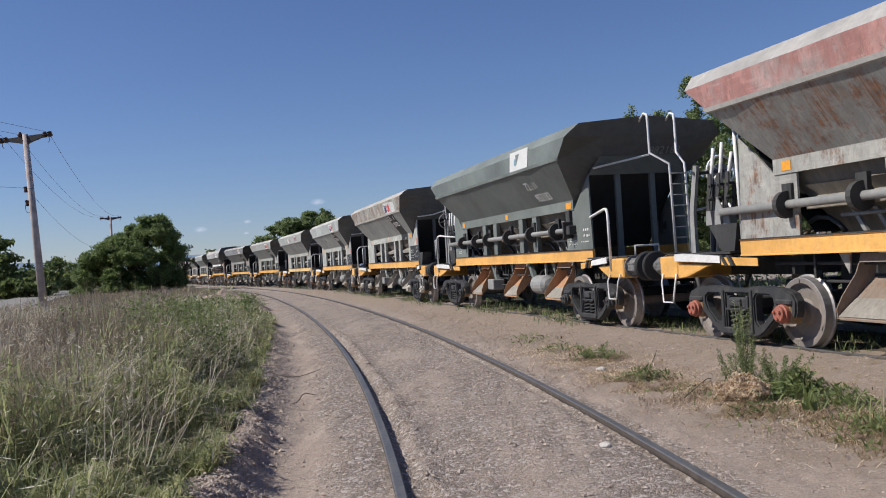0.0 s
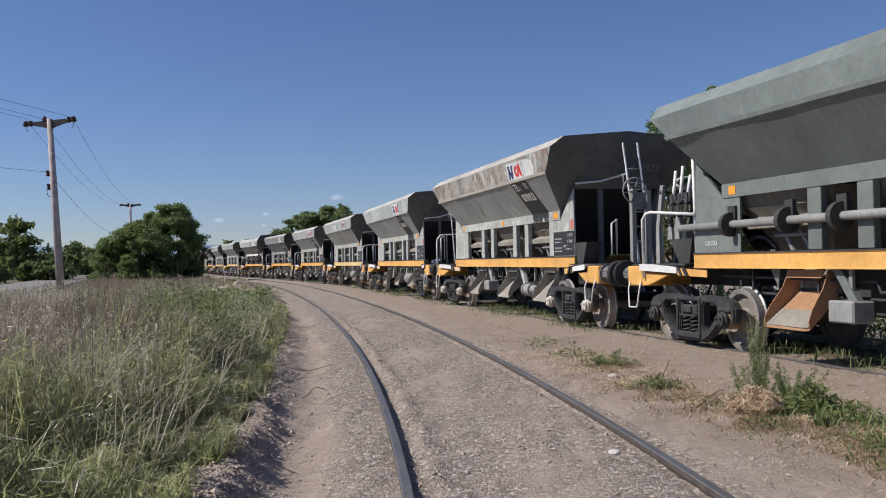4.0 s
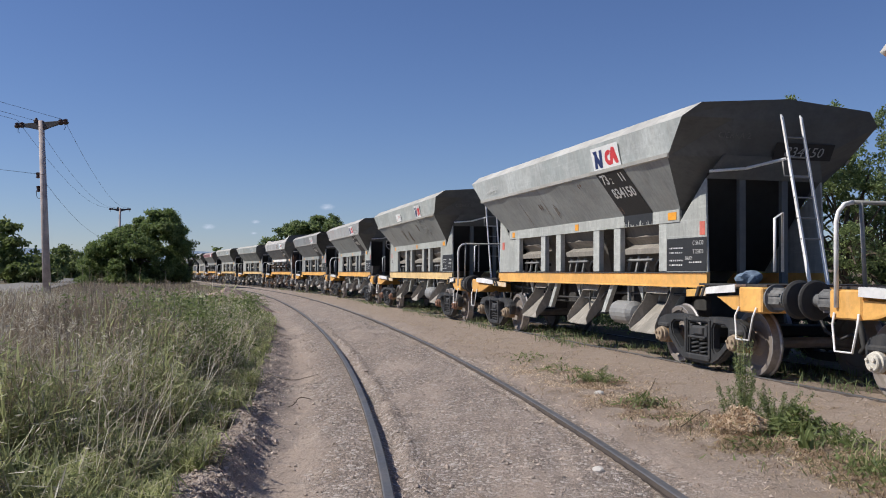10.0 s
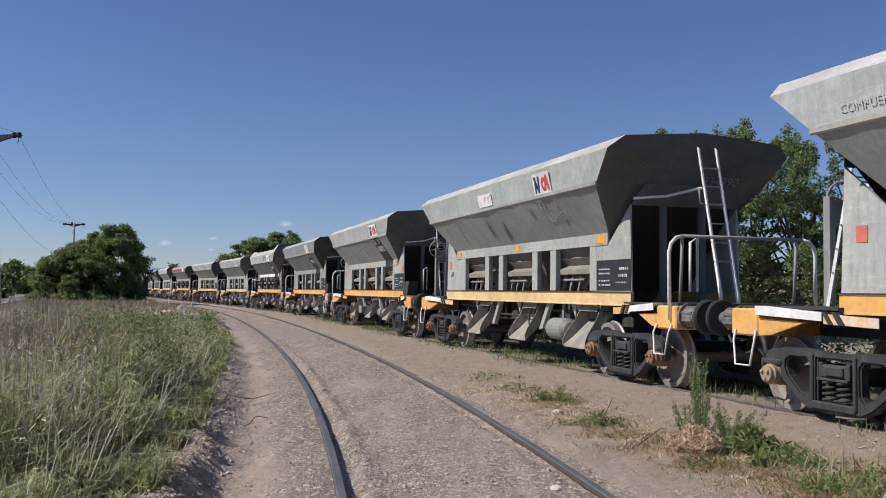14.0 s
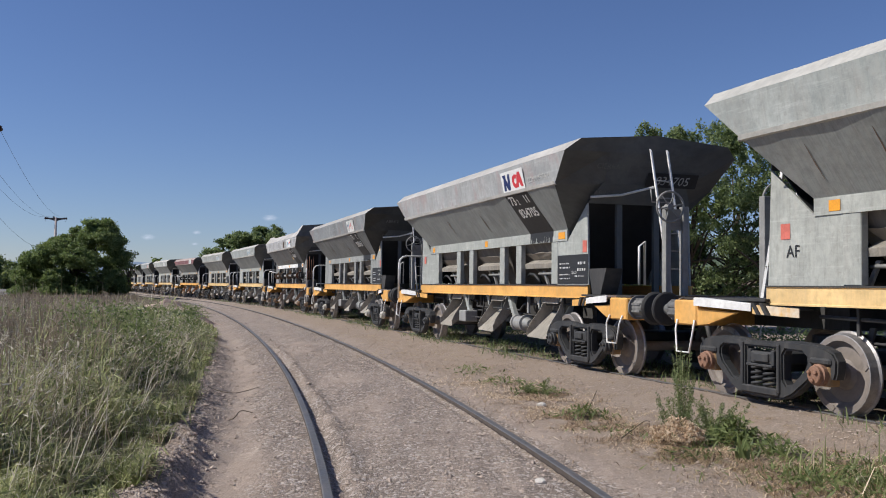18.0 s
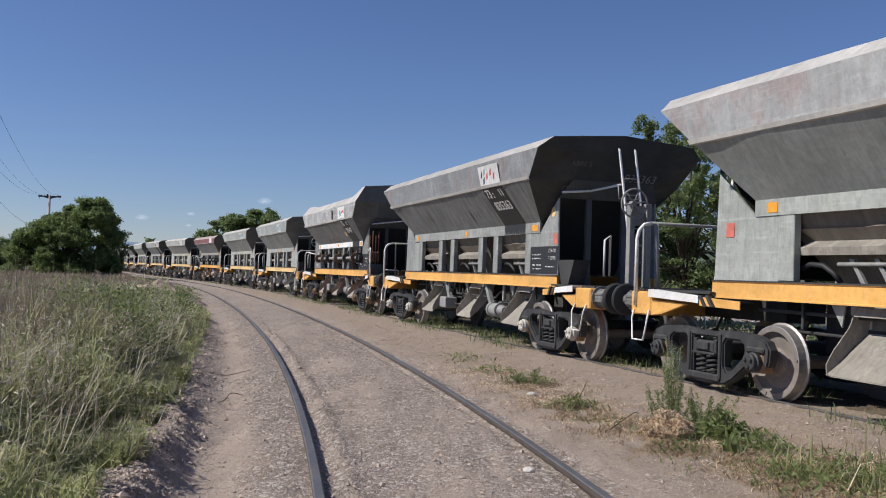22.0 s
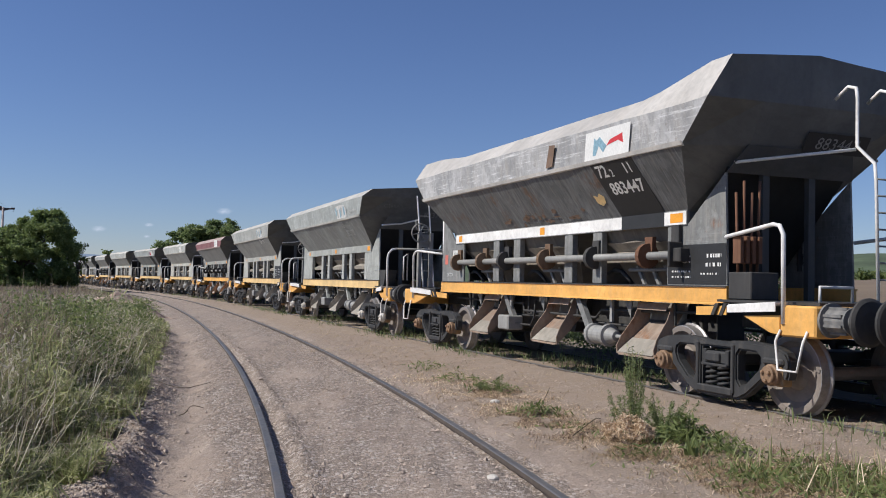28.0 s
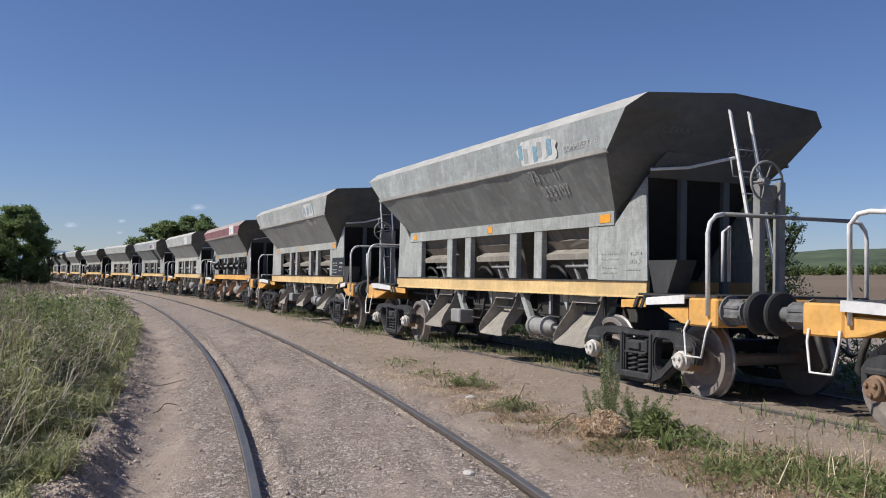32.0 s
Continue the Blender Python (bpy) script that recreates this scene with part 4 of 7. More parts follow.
def funnel(wagon, x):
    """Discharge funnel: four sheets that narrow towards the track, a painted sunlit strip, a lip and an outlet below.
    """
    b = bmesh.new()
    top = [(x - 1.1, -0.9, 2.18), (x + 1.1, -0.9, 2.18), (x + 1.1, 0.9, 2.18), (x - 1.1, 0.9, 2.18)]
    lo = [(x - 0.45, -0.40, 1.25), (x + 0.45, -0.40, 1.25), (x + 0.45, 0.40, 1.25), (x - 0.45, 0.40, 1.25)]
    low = [(x - 0.34, -0.5, 0.6), (x + 0.34, -0.5, 0.6), (x + 0.34, 0.5, 0.6), (x - 0.34, 0.5, 0.6)]
    out = bmesh.new()
    for bm, pair in ((b, (top, lo)), (out, (lo, low))):
        a, c = [[bm.verts.new(p) for p in q] for q in pair]
        for k in range(4):
            bm.faces.new((a[k], a[(k + 1) % 4], c[(k + 1) % 4], c[k]))
    out.faces.new([v for v in out.verts][4:][::-1])
    o = part("funnel", b, M_FUNNEL, wagon, "dusty brown sloping discharge funnel")
    # outlet in black: the shade under the wagon is put into its colour
    part("outlet", out, M_BLACK, wagon, "outlet under the funnel, coloured black for the shade there")
    for s in (-1, 1):
        # paler strip with a wavy top that paints the sunlit part of the sheet
        pts = [(x + 0.78 * q, s * 0.86, 2.0 + 0.05 * noise.noise(Vector((x + q * 2.2, s, 0)))) for q in np.linspace(-1, 1, 9)]
        pts += [(x + 0.66, s * 0.72, 1.86), (x - 0.66, s * 0.72, 1.86)]
        part("dust_crust", prism(pts, (0, -s * 0.03, 0)), M_LITSHEET, wagon)
        c = prism([(x - 0.72, s * 0.70, 1.86), (x + 0.72, s * 0.70, 1.86), (x + 0.72, s * 0.90, 1.77), (x - 0.72, s * 0.90, 1.77)], (0, 0, 0.02))
        prism([(x - 0.72, s * 0.905, 1.785), (x + 0.72, s * 0.905, 1.785), (x + 0.72, s * 0.89, 1.70), (x - 0.72, s * 0.89, 1.70)], (0, -s * 0.015, 0), c)
        part("funnel_lip", c, M_CHUTE, wagon)
        part("bay_hose", tube([(x - 0.80, s * 0.80, 1.55), (x - 0.62, s * 0.82, 1.60), (x - 0.42, s * 0.82, 1.585), (x - 0.28, s * 0.80, 1.50), (x - 0.22, s * 0.76, 1.40)], 0.032, 7), M_BLACK, wagon, "black rubber hose")
        part("door_rod", tube([(x - 0.2, s * 0.82, 1.60), (x + 0.75, s * 0.82, 1.60)], 0.024, 6), M_GREYPIPE, wagon)
        for k in (-0.05, 0.3, 0.62):
            part("rod_bracket", prism([(x + k, s * 0.82, 1.66), (x + k + 0.06, s * 0.82, 1.66), (x + k + 0.22, s * 0.80, 1.40), (x + k + 0.16, s * 0.80, 1.40)], (0, -s * 0.04, 0)), M_GREYPIPE, wagon)
    return o


def chute(wagon, x, s, material, label):
    """Short trough that throws the load clear of the rail, walled at the trailing side."""
    b = bmesh.new()
    f = -s                      # leading side as seen from this side of the wagon
    X = lambda q: x + f * q
    cheek = ((0.62, 1.155, 0.0), (0.84, 1.155, 0.0), (0.93, 0.93, 0.01), (1.11, 0.68, 0.04), (1.175, 0.54, 0.06), (1.165, 0.425, 0.06), (0.93, 0.625, 0.03), (0.70, 0.86, 0.0))
    for q in (-0.40, 0.38):
        prism([(X(q + math.copysign(o, q)), s * y, z) for y, z, o in cheek], (0.014, 0, 0), b)
    prism([(X(-0.39), s * 0.70, 0.86), (X(0.37), s * 0.70, 0.86), (X(0.40), s * 0.93, 0.63), (X(0.43), s * 1.16, 0.425), (X(0.36), s * 1.18, 0.415), (X(-0.38), s * 1.18, 0.42), (X(-0.45), s * 1.16, 0.435), (X(-0.42), s * 0.93, 0.63)], (0, 0, 0.016), b)
    prism([(X(-0.38), s * 0.86, 1.15), (X(0.36), s * 0.86, 1.15), (X(0.34), s * 0.90, 1.05), (X(-0.36), s * 0.90, 1.05)], (0, s * 0.012, 0), b)
    o = part("chute", b, material, wagon, label)
    if material is M_RUSTCHUTE:
        part("chute_flap", prism([(X(-0.40), s * 0.945, 0.645), (X(0.38), s * 0.945, 0.645), (X(0.41), s * 1.165, 0.45), (X(-0.43), s * 1.165, 0.45)], (0, s * 0.006, 0.008)), M_CHUTE, wagon, "pale dusty lower flap of the chute")
    part("chute_throat", prism([(X(-0.42), s * 0.60, 1.158), (X(0.44), s * 0.60, 1.158), (X(0.33), s * 0.66, 0.91), (X(-0.35), s * 0.66, 0.91)], (0, s * 0.012, 0)), M_FUNNEL, wagon)
    part("chute_fin", prism([(X(0.44), s * 0.62, 1.15), (X(0.60), s * 0.72, 1.15), (X(0.52), s * 0.86, 0.86), (X(0.43), s * 0.66, 0.86)], (0, s * 0.015, 0)), M_GREYPIPE, wagon)
    part("chute_gusset", prism([(X(-0.70), s * 0.90, 1.16), (X(-0.50), s * 0.90, 1.16), (X(-0.56), s * 0.88, 0.92)], (0, -s * 0.02, 0)), M_GREYPIPE, wagon)
    return o


def wagon_base(kind, front, rear, battered=0.0):
    """A whole wagon; front and rear name the gear of the ends."""
    w = new("hopper_wagon")
    rot = kind == "B"
    cut = REAR_CUT if rot else 0.0
    ho = part("hopper", hopper_mesh(0.032 * battered, 1.0 if rot else 0.0, battered), M_GREYPIPE, w)
    for q in (M_DARK, M_GREYPIPE, M_GREYPIPE):
        ho.data.materials.append(q)
    for s in (-1, 1):
        part("lip", prism([(-4.68 + cut, s * 1.498, 3.056), (-4.68 + cut, s * 1.530, 3.070), (-4.72 + cut, s * 1.546, 3.125), (-4.72 + cut, s * 1.520, 3.125)], (9.38 - cut, 0, 0)), M_GREYPIPE, w)
    for s in (-1, 1):
        part("band", box(-4.07 + cut, 4.07, s * 0.975 - 0.02, s * 0.975 + 0.02, 2.165, 2.36), M_GREYPIPE, w)
        prof = [(0.95, 1.165), (1.012, 1.165), (1.012, 1.183), (1.0, 1.190), (1.0, 1.367), (1.016, 1.375), (1.016, 1.395), (0.95, 1.395)]
        b = prism([(-4.87 + cut, s * y, z) for y, z in prof], (9.74 - cut, 0, 0))
        bmesh.ops.recalc_face_normals(b, faces=b.faces)
        for f in b.faces:
            f.material_index = 1 if f.calc_center_median().z > 1.374 and abs(f.normal.x) < 0.5 else 0
        sb = part("sole_bar", b, M_YELLOW, w, "yellow painted steel sole bar")
        sb.data.materials.append(M_DARK)
        for q in (-1, 1):
            pl = [(q * 3.64, s * BAR_Y, 1.395), (q * 4.86, s * BAR_Y, 1.395), (q * 4.80, s * BAR_Y, 2.76), (q * 4.08, s * BAR_Y, 2.18), (q * 3.64, s * BAR_Y, 2.16)]
            pl = [(x + (cut if q < 0 else 0.0), y, z) for x, y, z in pl]
            part("side_plate", prism(pl, (0, -s * 0.03, 0)), M_GREYPIPE, w)
            for x in (0.95, 1.84) + (() if rot else (3.52,)):
                share("post", POST, w, pose(q * x, s * (BAR_Y - 0.045), 0))
    for x in (-2.68, 0.0, 2.68):
        funnel(w, x)
        for s in (-1, 1):
            chute(w, x - s * 0.5, s, M_RUSTCHUTE if rot else M_CHUTE, "rust-brown steel chute" if rot else "dusty pale steel chute")
    for s in (-1, 1):
        for x in (-1.35, 1.35):
            b = prism([(x - 0.25, s * 0.93, 1.16), (x - 0.1, s * 0.93, 1.16), (x + 0.28, s * 0.93, 0.66), (x + 0.13, s * 0.93, 0.66)], (0, -s * 0.08, 0))
            part("strut", b, M_GREYPIPE, w)
    # spine and outlets reach low to block the bright view beneath
    part("spine", box(-3.7, 3.7, -0.22, 0.22, 0.56, 1.2), M_DARK, w)
    for y in (-0.7, -0.6, 0.66):
        part("brake_rod", tube([(-3.8, y, 0.82), (3.8, y, 0.78)], 0.02, 6), M_DARK, w)
    for s in (-1, 1):
        part("brake_pipe", tube([(-4.2, s * 0.80, 1.05), (-1.0, s * 0.80, 1.02), (-0.9, s * 0.84, 0.9), (1.6, s * 0.84, 0.88), (1.7, s * 0.80, 1.0), (4.2, s * 0.80, 1.05)], 0.022, 6), M_DARK, w)
        part("reservoir_pipe", tube([(-0.9, s * 0.9, 0.66), (-0.5, s * 0.9, 0.66), (-0.42, s * 0.88, 0.8), (-0.42, s * 0.86, 1.1)], 0.016, 6), M_DARK, w)
        for x in (-3.4, -2.0, -0.75, 1.0, 2.75, 3.6):
            part("hanger", box(x - 0.02, x + 0.02, s * 0.82 - 0.015, s * 0.82 + 0.015, 0.86, 1.17), M_DARK, w)
        for q in (-1, 1):
            part("brake_lever", prism([(q * 3.55, s * 0.62, 0.95), (q * 3.63, s * 0.62, 0.95), (q * 3.8, s * 0.62, 0.42), (q * 3.72, s * 0.62, 0.42)], (0, 0.03, 0)), M_DARK, w)
    for s, x in ((-1, 2.1), (1, -2.1)):
        b = lathe([(-0.45, 0.05), (-0.42, 0.13), (-0.34, 0.2), (0.26, 0.2), (0.34, 0.13), (0.38, 0.05)], "x", 18, None, (x, s * 0.93, 0.70)) if (rot and not battered) or (s > 0 and not rot) else \
            lathe([(-0.45, 0.08), (-0.44, 0.16), (-0.37, 0.16), (-0.36, 0.135), (-0.02, 0.135), (-0.01, 0.165), (0.06, 0.165), (0.07, 0.12), (0.16, 0.09), (0.24, 0.075), (0.25, 0.03), (0.55, 0.025)], "x", 20, None, (x, s * 0.93, 0.64))
        box(x - 0.03, x + 0.03, s * 0.87 - 0.02, s * 0.87 + 0.02, 0.84, 1.17, bm=b)
        part("air_cylinder", b, M_GREYPIPE, w, "grey brake air cylinder")
        if s > 0 and not rot:
            continue
        b = box(s * 1.3 - 0.22, s * 1.3 + 0.22, s * 0.92 - 0.15, s * 0.92 + 0.15, 0.54, 0.80, 0.02)
        box(s * 1.3 - 0.03, s * 1.3 + 0.03, s * 0.9 - 0.02, s * 0.9 + 0.02, 0.78, 1.17, bm=b)
        part("equipment_box", b, M_GREYPIPE, w)
    if rot:
        for s in (-1, 1):
            part("drive_shaft", tube([(-3.75 if battered else -5.0, s * 1.04, 1.78), (4.0, s * 1.04, 1.78)], 0.055, 12), M_GREYPIPE, w, "long grey door-drive shaft")
            b = box(3.93, 3.97, s * 1.04 - 0.15, s * 1.04 + 0.15, 1.62, 1.95, 0.01)
            box(3.85, 4.12, s * 1.04 - 0.09, s * 1.04 + 0.09, 1.69, 1.87, 0.012, bm=b)
            box(3.80, 3.96, s * 1.02 - 0.02, s * 1.02 + 0.02, 1.90, 2.17, bm=b)
            part("shaft_flange", b, M_DARK, w, "dark square end bearing of the shaft")
            for x in (-3.6, -2.3, -1.3, 0.3, 1.85, 3.25):
                b = lathe([(-0.05, 0.07), (-0.04, 0.17), (0.04, 0.17), (0.05, 0.07)], "x", 16, None, (x, s * 1.04, 1.78))
                box(x - 0.09, x + 0.09, s * 0.99 - 0.03, s * 0.99 + 0.03, 1.84, 2.04, bm=b)
                part("shaft_bracket", b, M_DARK, w)
    bogie(w, BOG)
    bogie(w, -BOG + 0.9 * cut)
    end_gear(w, 1, front)
    end_gear(w, -1, rear)
    return w


# ---- the train ----
PAINTED = ("side_plate", "post", "band", "strut", "chute_fin", "chute_gusset")
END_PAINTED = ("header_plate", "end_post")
# upper sheets that differ from the lower ones: base colour, rust, dust, second colour
UPPER = {5: ((0.42, 0.43, 0.43), 0.12, 0.3, (0.40, 0.30, 0.29)), 0: ((0.44, 0.215, 0.19), 0.35, 0.5, (0.36, 0.33, 0.31)), 2: ((0.40, 0.38, 0.34), 0.98, 0.7, (0.22, 0.31, 0.32)), 7: ((0.46, 0.46, 0.465), 0.42, 0.7, (0.24, 0.245, 0.25)), 10: ((0.26, 0.11, 0.12), 0.2, 0.35, None), 6: ((0.255, 0.27, 0.28), 0.3, 0.25, (0.31, 0.21, 0.195))}
CAPS = {0: (0.36, 0.12, 0.08), 2: (0.62, 0.58, 0.50), 3: (0.34, 0.26, 0.18), 4: (0.26, 0.14, 0.09), 6: (0.56, 0.53, 0.47), 7: (0.24, 0.15, 0.09), 8: (0.60, 0.57, 0.52)}
# base colour, rust, dust, kind, flipped, plate tone, sole bar faded, label
TRAIN = [
    ((0.30, 0.29, 0.275), 0.6, 0.5, "B", 0, "red and rust streaked hopper wagon with an orange-yellow frame"),
    ((0.128, 0.142, 0.136), 0.05, 0.10, "B", 0, "freshly painted dark green-grey hopper wagon with a yellow frame"),
    ((0.33, 0.335, 0.32), 0.40, 0.55, "A", 0, "rust-stained grey hopper wagon with a hand brake at its end"),
    ((0.34, 0.345, 0.335), 0.22, 0.50, "A", 1, "pale grey hopper wagon with a long white end ladder"),
    ((0.31, 0.315, 0.30), 0.25, 0.50, "A", 1, "dusty grey hopper wagon with a worn white sign"),
    ((0.30, 0.31, 0.30), 0.18, 0.35, "A", 0, "grey hopper wagon with a clean white sign and hand brake"),
    ((0.20, 0.205, 0.205), 0.30, 0.40, "A", 0, "dark streaked grey hopper wagon with a hand brake"),
    ((0.17, 0.172, 0.175), 0.5, 0.45, "B", 0, "dented dark grey hopper wagon with a white side stripe"),
    ((0.28, 0.288, 0.282), 0.22, 0.40, "A", 0, "green-grey hopper wagon with faded lettering"),
    ((0.30, 0.30, 0.29), 0.22, 0.50, "A", 0, "dusty grey hopper wagon with a faded sign"),
    ((0.25, 0.25, 0.245), 0.30, 0.35, "B", 0, "maroon and grey hopper wagon with a white sign"),
    ((0.36, 0.36, 0.345), 0.15, 0.50, "A", 1, "pale grey hopper wagon far down the train"),
    ((0.27, 0.28, 0.28), 0.20, 0.40, "A", 0, "grey hopper wagon far down the train"),
    ((0.36, 0.36, 0.345), 0.15, 0.50, "A", 1, "pale grey hopper wagon far down the train"),
    ((0.30, 0.30, 0.29), 0.30, 0.50, "B", 0, "dusty grey hopper wagon far down the train"),
    ((0.33, 0.33, 0.32), 0.2, 0.45, "A", 0, "grey hopper wagon far down the train"),
    ((0.28, 0.28, 0.275), 0.2, 0.45, "A", 1, "grey hopper wagon far down the train"),
    ((0.33, 0.33, 0.32), 0.2, 0.45, "A", 0, "grey hopper wagon far down the train"),
    ((0.30, 0.30, 0.29), 0.2, 0.45, "A", 0, "grey hopper wagon far down the train"),
]


M_FRESHRUST = weathered("orange_rust_steel", (0.44, 0.235, 0.12), 0.3, 0.4, 0.8, rust_col=(0.30, 0.13, 0.06), dust_col=(0.50, 0.40, 0.31))
M_OCHRE = weathered("ochre_paint", (0.19, 0.115, 0.065), 0.6, 0.35, 0.7)


def repaint(w, k, spec):
    base, rust, dust, kind, _, _ = spec
    base = tuple(c * q * ({1: 1.55, 7: 1.35, 6: 1.6}.get(k, 1.45)) for c, q in zip(base, (0.965, 1.0, 1.0)))
    clean = 0.25 if k == 1 else 1.0
    m = weathered("wagon_paint", tuple(c * q for c, q in zip(base, (0.93, 0.91, 0.88))), 0.8 if k == 0 else rust, dust, 0.6, seed=k * 1.7 + 0.3, streak=0.55 * clean, scratch=0.25 * clean, peel={1: 0.0, 2: 0.6, 3: 0.14, 4: 0.14, 5: 0.18}.get(k, 0.3))
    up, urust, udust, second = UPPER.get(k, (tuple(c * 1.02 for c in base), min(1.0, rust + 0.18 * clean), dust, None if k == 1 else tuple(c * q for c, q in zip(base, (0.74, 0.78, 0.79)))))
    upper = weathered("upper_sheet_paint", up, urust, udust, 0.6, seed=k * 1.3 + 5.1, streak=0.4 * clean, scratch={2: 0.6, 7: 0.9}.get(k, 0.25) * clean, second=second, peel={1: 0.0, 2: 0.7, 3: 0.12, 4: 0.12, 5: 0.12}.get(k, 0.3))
    rim_base = tuple(0.45 * c + 0.55 * q for c, q in zip(up, (0.52, 0.48, 0.43))) if k > 1 else up if k else (0.42, 0.40, 0.375)
    rim = weathered("dusty_rim_paint", rim_base, 0.25 * clean, 0.5 * clean, 0.75, dust_col=(0.58, 0.53, 0.47), seed=k + 0.7, streak=0.2)
    # lower sheets: more grime, plus shade put into a darker base colour
    lower = weathered("lower_sheet_shaded_paint", tuple(c * {1: 0.8, 6: 0.64}.get(k, 0.74) for c in base), 0.98 if k == 0 else min(0.95, rust + 0.16 * clean), dust, 0.6, seed=k * 1.9 + 2.2, streak=(0.8 if k in (6, 7) else 0.4) * clean, scratch=0.06 * clean, run=(0.85 if k in (6, 7) else 0.22) * clean, rust_col=(0.26, 0.115, 0.06) if k == 0 else (0.17, 0.10, 0.065), peel={1: 0.1, 3: 0.08, 4: 0.08, 5: 0.12}.get(k, 0.25))
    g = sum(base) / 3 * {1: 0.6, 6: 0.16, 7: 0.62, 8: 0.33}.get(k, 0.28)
    # posts and headers: wagon paint cut down to carry the shade of the ends
    posts = weathered("shaded_post_paint", tuple(c * (0.7 if k == 1 else 0.3) for c in base), 0.15, 0.1, 0.65, seed=k * 2.9, streak=0.4)
    # end faces: soot patches over a base darkened to stand for their shade
    sooty_shade = weathered("sooty_shaded_end_paint", (g * 0.95, g, g * 0.98), 0.12, 0.08, 0.7, rust_col=(0.03, 0.028, 0.025), seed=k * 2.3, streak=0.5)
    cap = simple("axle_cap_paint", CAPS[k], 0.7, 0.3, 20) if k in CAPS else M_BOGIE

    def put(o, n, mat):
        o.material_slots[n].link = "OBJECT"
        o.material_slots[n].material = mat
    collars = 0
    for o in w.children:
        kind_of = o.name.split(".")[0]
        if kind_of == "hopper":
            for n, q in enumerate((lower, sooty_shade, upper, rim)):
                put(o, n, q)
        elif kind_of == "lip":
            put(o, 0, rim)
        elif kind_of in PAINTED:
            put(o, 0, m)
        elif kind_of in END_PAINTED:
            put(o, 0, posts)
        elif kind_of == "chute" and k == 1:
            put(o, 0, M_FRESHRUST)
        elif kind_of == "sole_bar":
            put(o, 0, M_PALEYEL if k == 4 or (k >= 8 and k != 10) else M_YELLOW)
        elif kind_of == "shaft_bracket" and k == 7:
            put(o, 0, (M_OCHRE, M_OCHRE, M_DARK, M_OCHRE, M_DARK, M_RUST)[collars % 6])
            collars += 1
        elif kind_of == "gusset_web":
            put(o, 0, M_GUSSET if k in (2, 3, 4, 10, 12) else M_YELLOW)
        elif kind_of == "bogie":
            for c in o.children:
                if c.name.startswith("axle_cap"):
                    put(c, 0, cap)
    return m


proto_a, proto_b, proto_c = wagon_base("A", "brake", "plain"), wagon_base("B", "hoop", "stand"), wagon_base("A", "brake", "bare")
proto_e = wagon_base("A", "brake_rail", "plain")
proto_d = wagon_base("B", "levers", "post", 1.0)
WAGONS = []
for k, spec in enumerate(TRAIN):
    proto = proto_d if k == 7 else proto_b if spec[3] == "B" else (proto_c if k == 3 else proto_e if k >= 8 else proto_a)
    first = k in (1, 2, 3, 7, 8)
    w = proto if first else copy_thing(proto, Matrix())
    tagged(w, spec[5], "freight wagon", "wagons of the train")
    WAGONS.append(w)
    if k == 0:              # this one has lost the handrail of its rear corner
        for o in [c for c in w.children if c.name.startswith("handrail")]:
            x, y, _ = sum((v.co for v in o.data.vertices), Vector()) / len(o.data.vertices)
            if x < 0 and y < 0:
                bpy.data.objects.remove(o)
    repaint(w, k, spec)


def cloth_bundle():
    """Crumpled cloth left on an end platform."""
    b = bmesh.new()
    bmesh.ops.create_icosphere(b, subdivisions=3, radius=0.14)
    for v in b.verts:
        q = 1 + 0.35 * noise.noise(v.co * 9) + 0.2 * noise.noise(v.co * 21)
        v.co = Vector((v.co.x * 1.1 * q, v.co.y * 1.2 * q, max(-0.0, v.co.z * 0.8 * q + 0.07)))
    o = part("cloth", b, simple("blue_grey_cloth", (0.16, 0.22, 0.30), 0.9, 0.35, 12), None)
    return tagged(o, "crumpled blue-grey cloth lying on a wagon platform", "cloth")


BUNDLE = cloth_bundle()


# ---- motion of the train ----
RUN = [(0, 13.50), (1, 10.33), (5, -2.36), (10, -18.93), (14, -32.26), (19, -49.00), (20, -52.25), (23.5, -64.05), (24.5, -67.39), (25, -69.06), (28, -78.92), (29, -82.26), (30, -85.61), (32, -92.19)]
RUN_FIT = np.polyfit([t for t, _ in RUN], [s for _, s in RUN], 6)


def run_at(t):
    """Where the middle of the second wagon stands on the line at t seconds."""
    return float(np.polyval(RUN_FIT, t))


def wagon_pose(k, t):
    s = run_at(t) + PITCH * (k - 1)
    a, _ = on_line(s - BOG, 0.87)
    c, _ = on_line(s + BOG, 0.87)
    m = (a + c) / 2
    d = a - c
    yaw = math.atan2(d.y, d.x) + (math.pi if TRAIN[k][4] else 0.0)
    lean = CANT * (-1 if TRAIN[k][4] else 1)
    return Matrix.Translation(m) @ Matrix.Rotation(yaw, 4, "Z") @ Matrix.Rotation(radians(lean), 4, "X")


CANT = 0.0


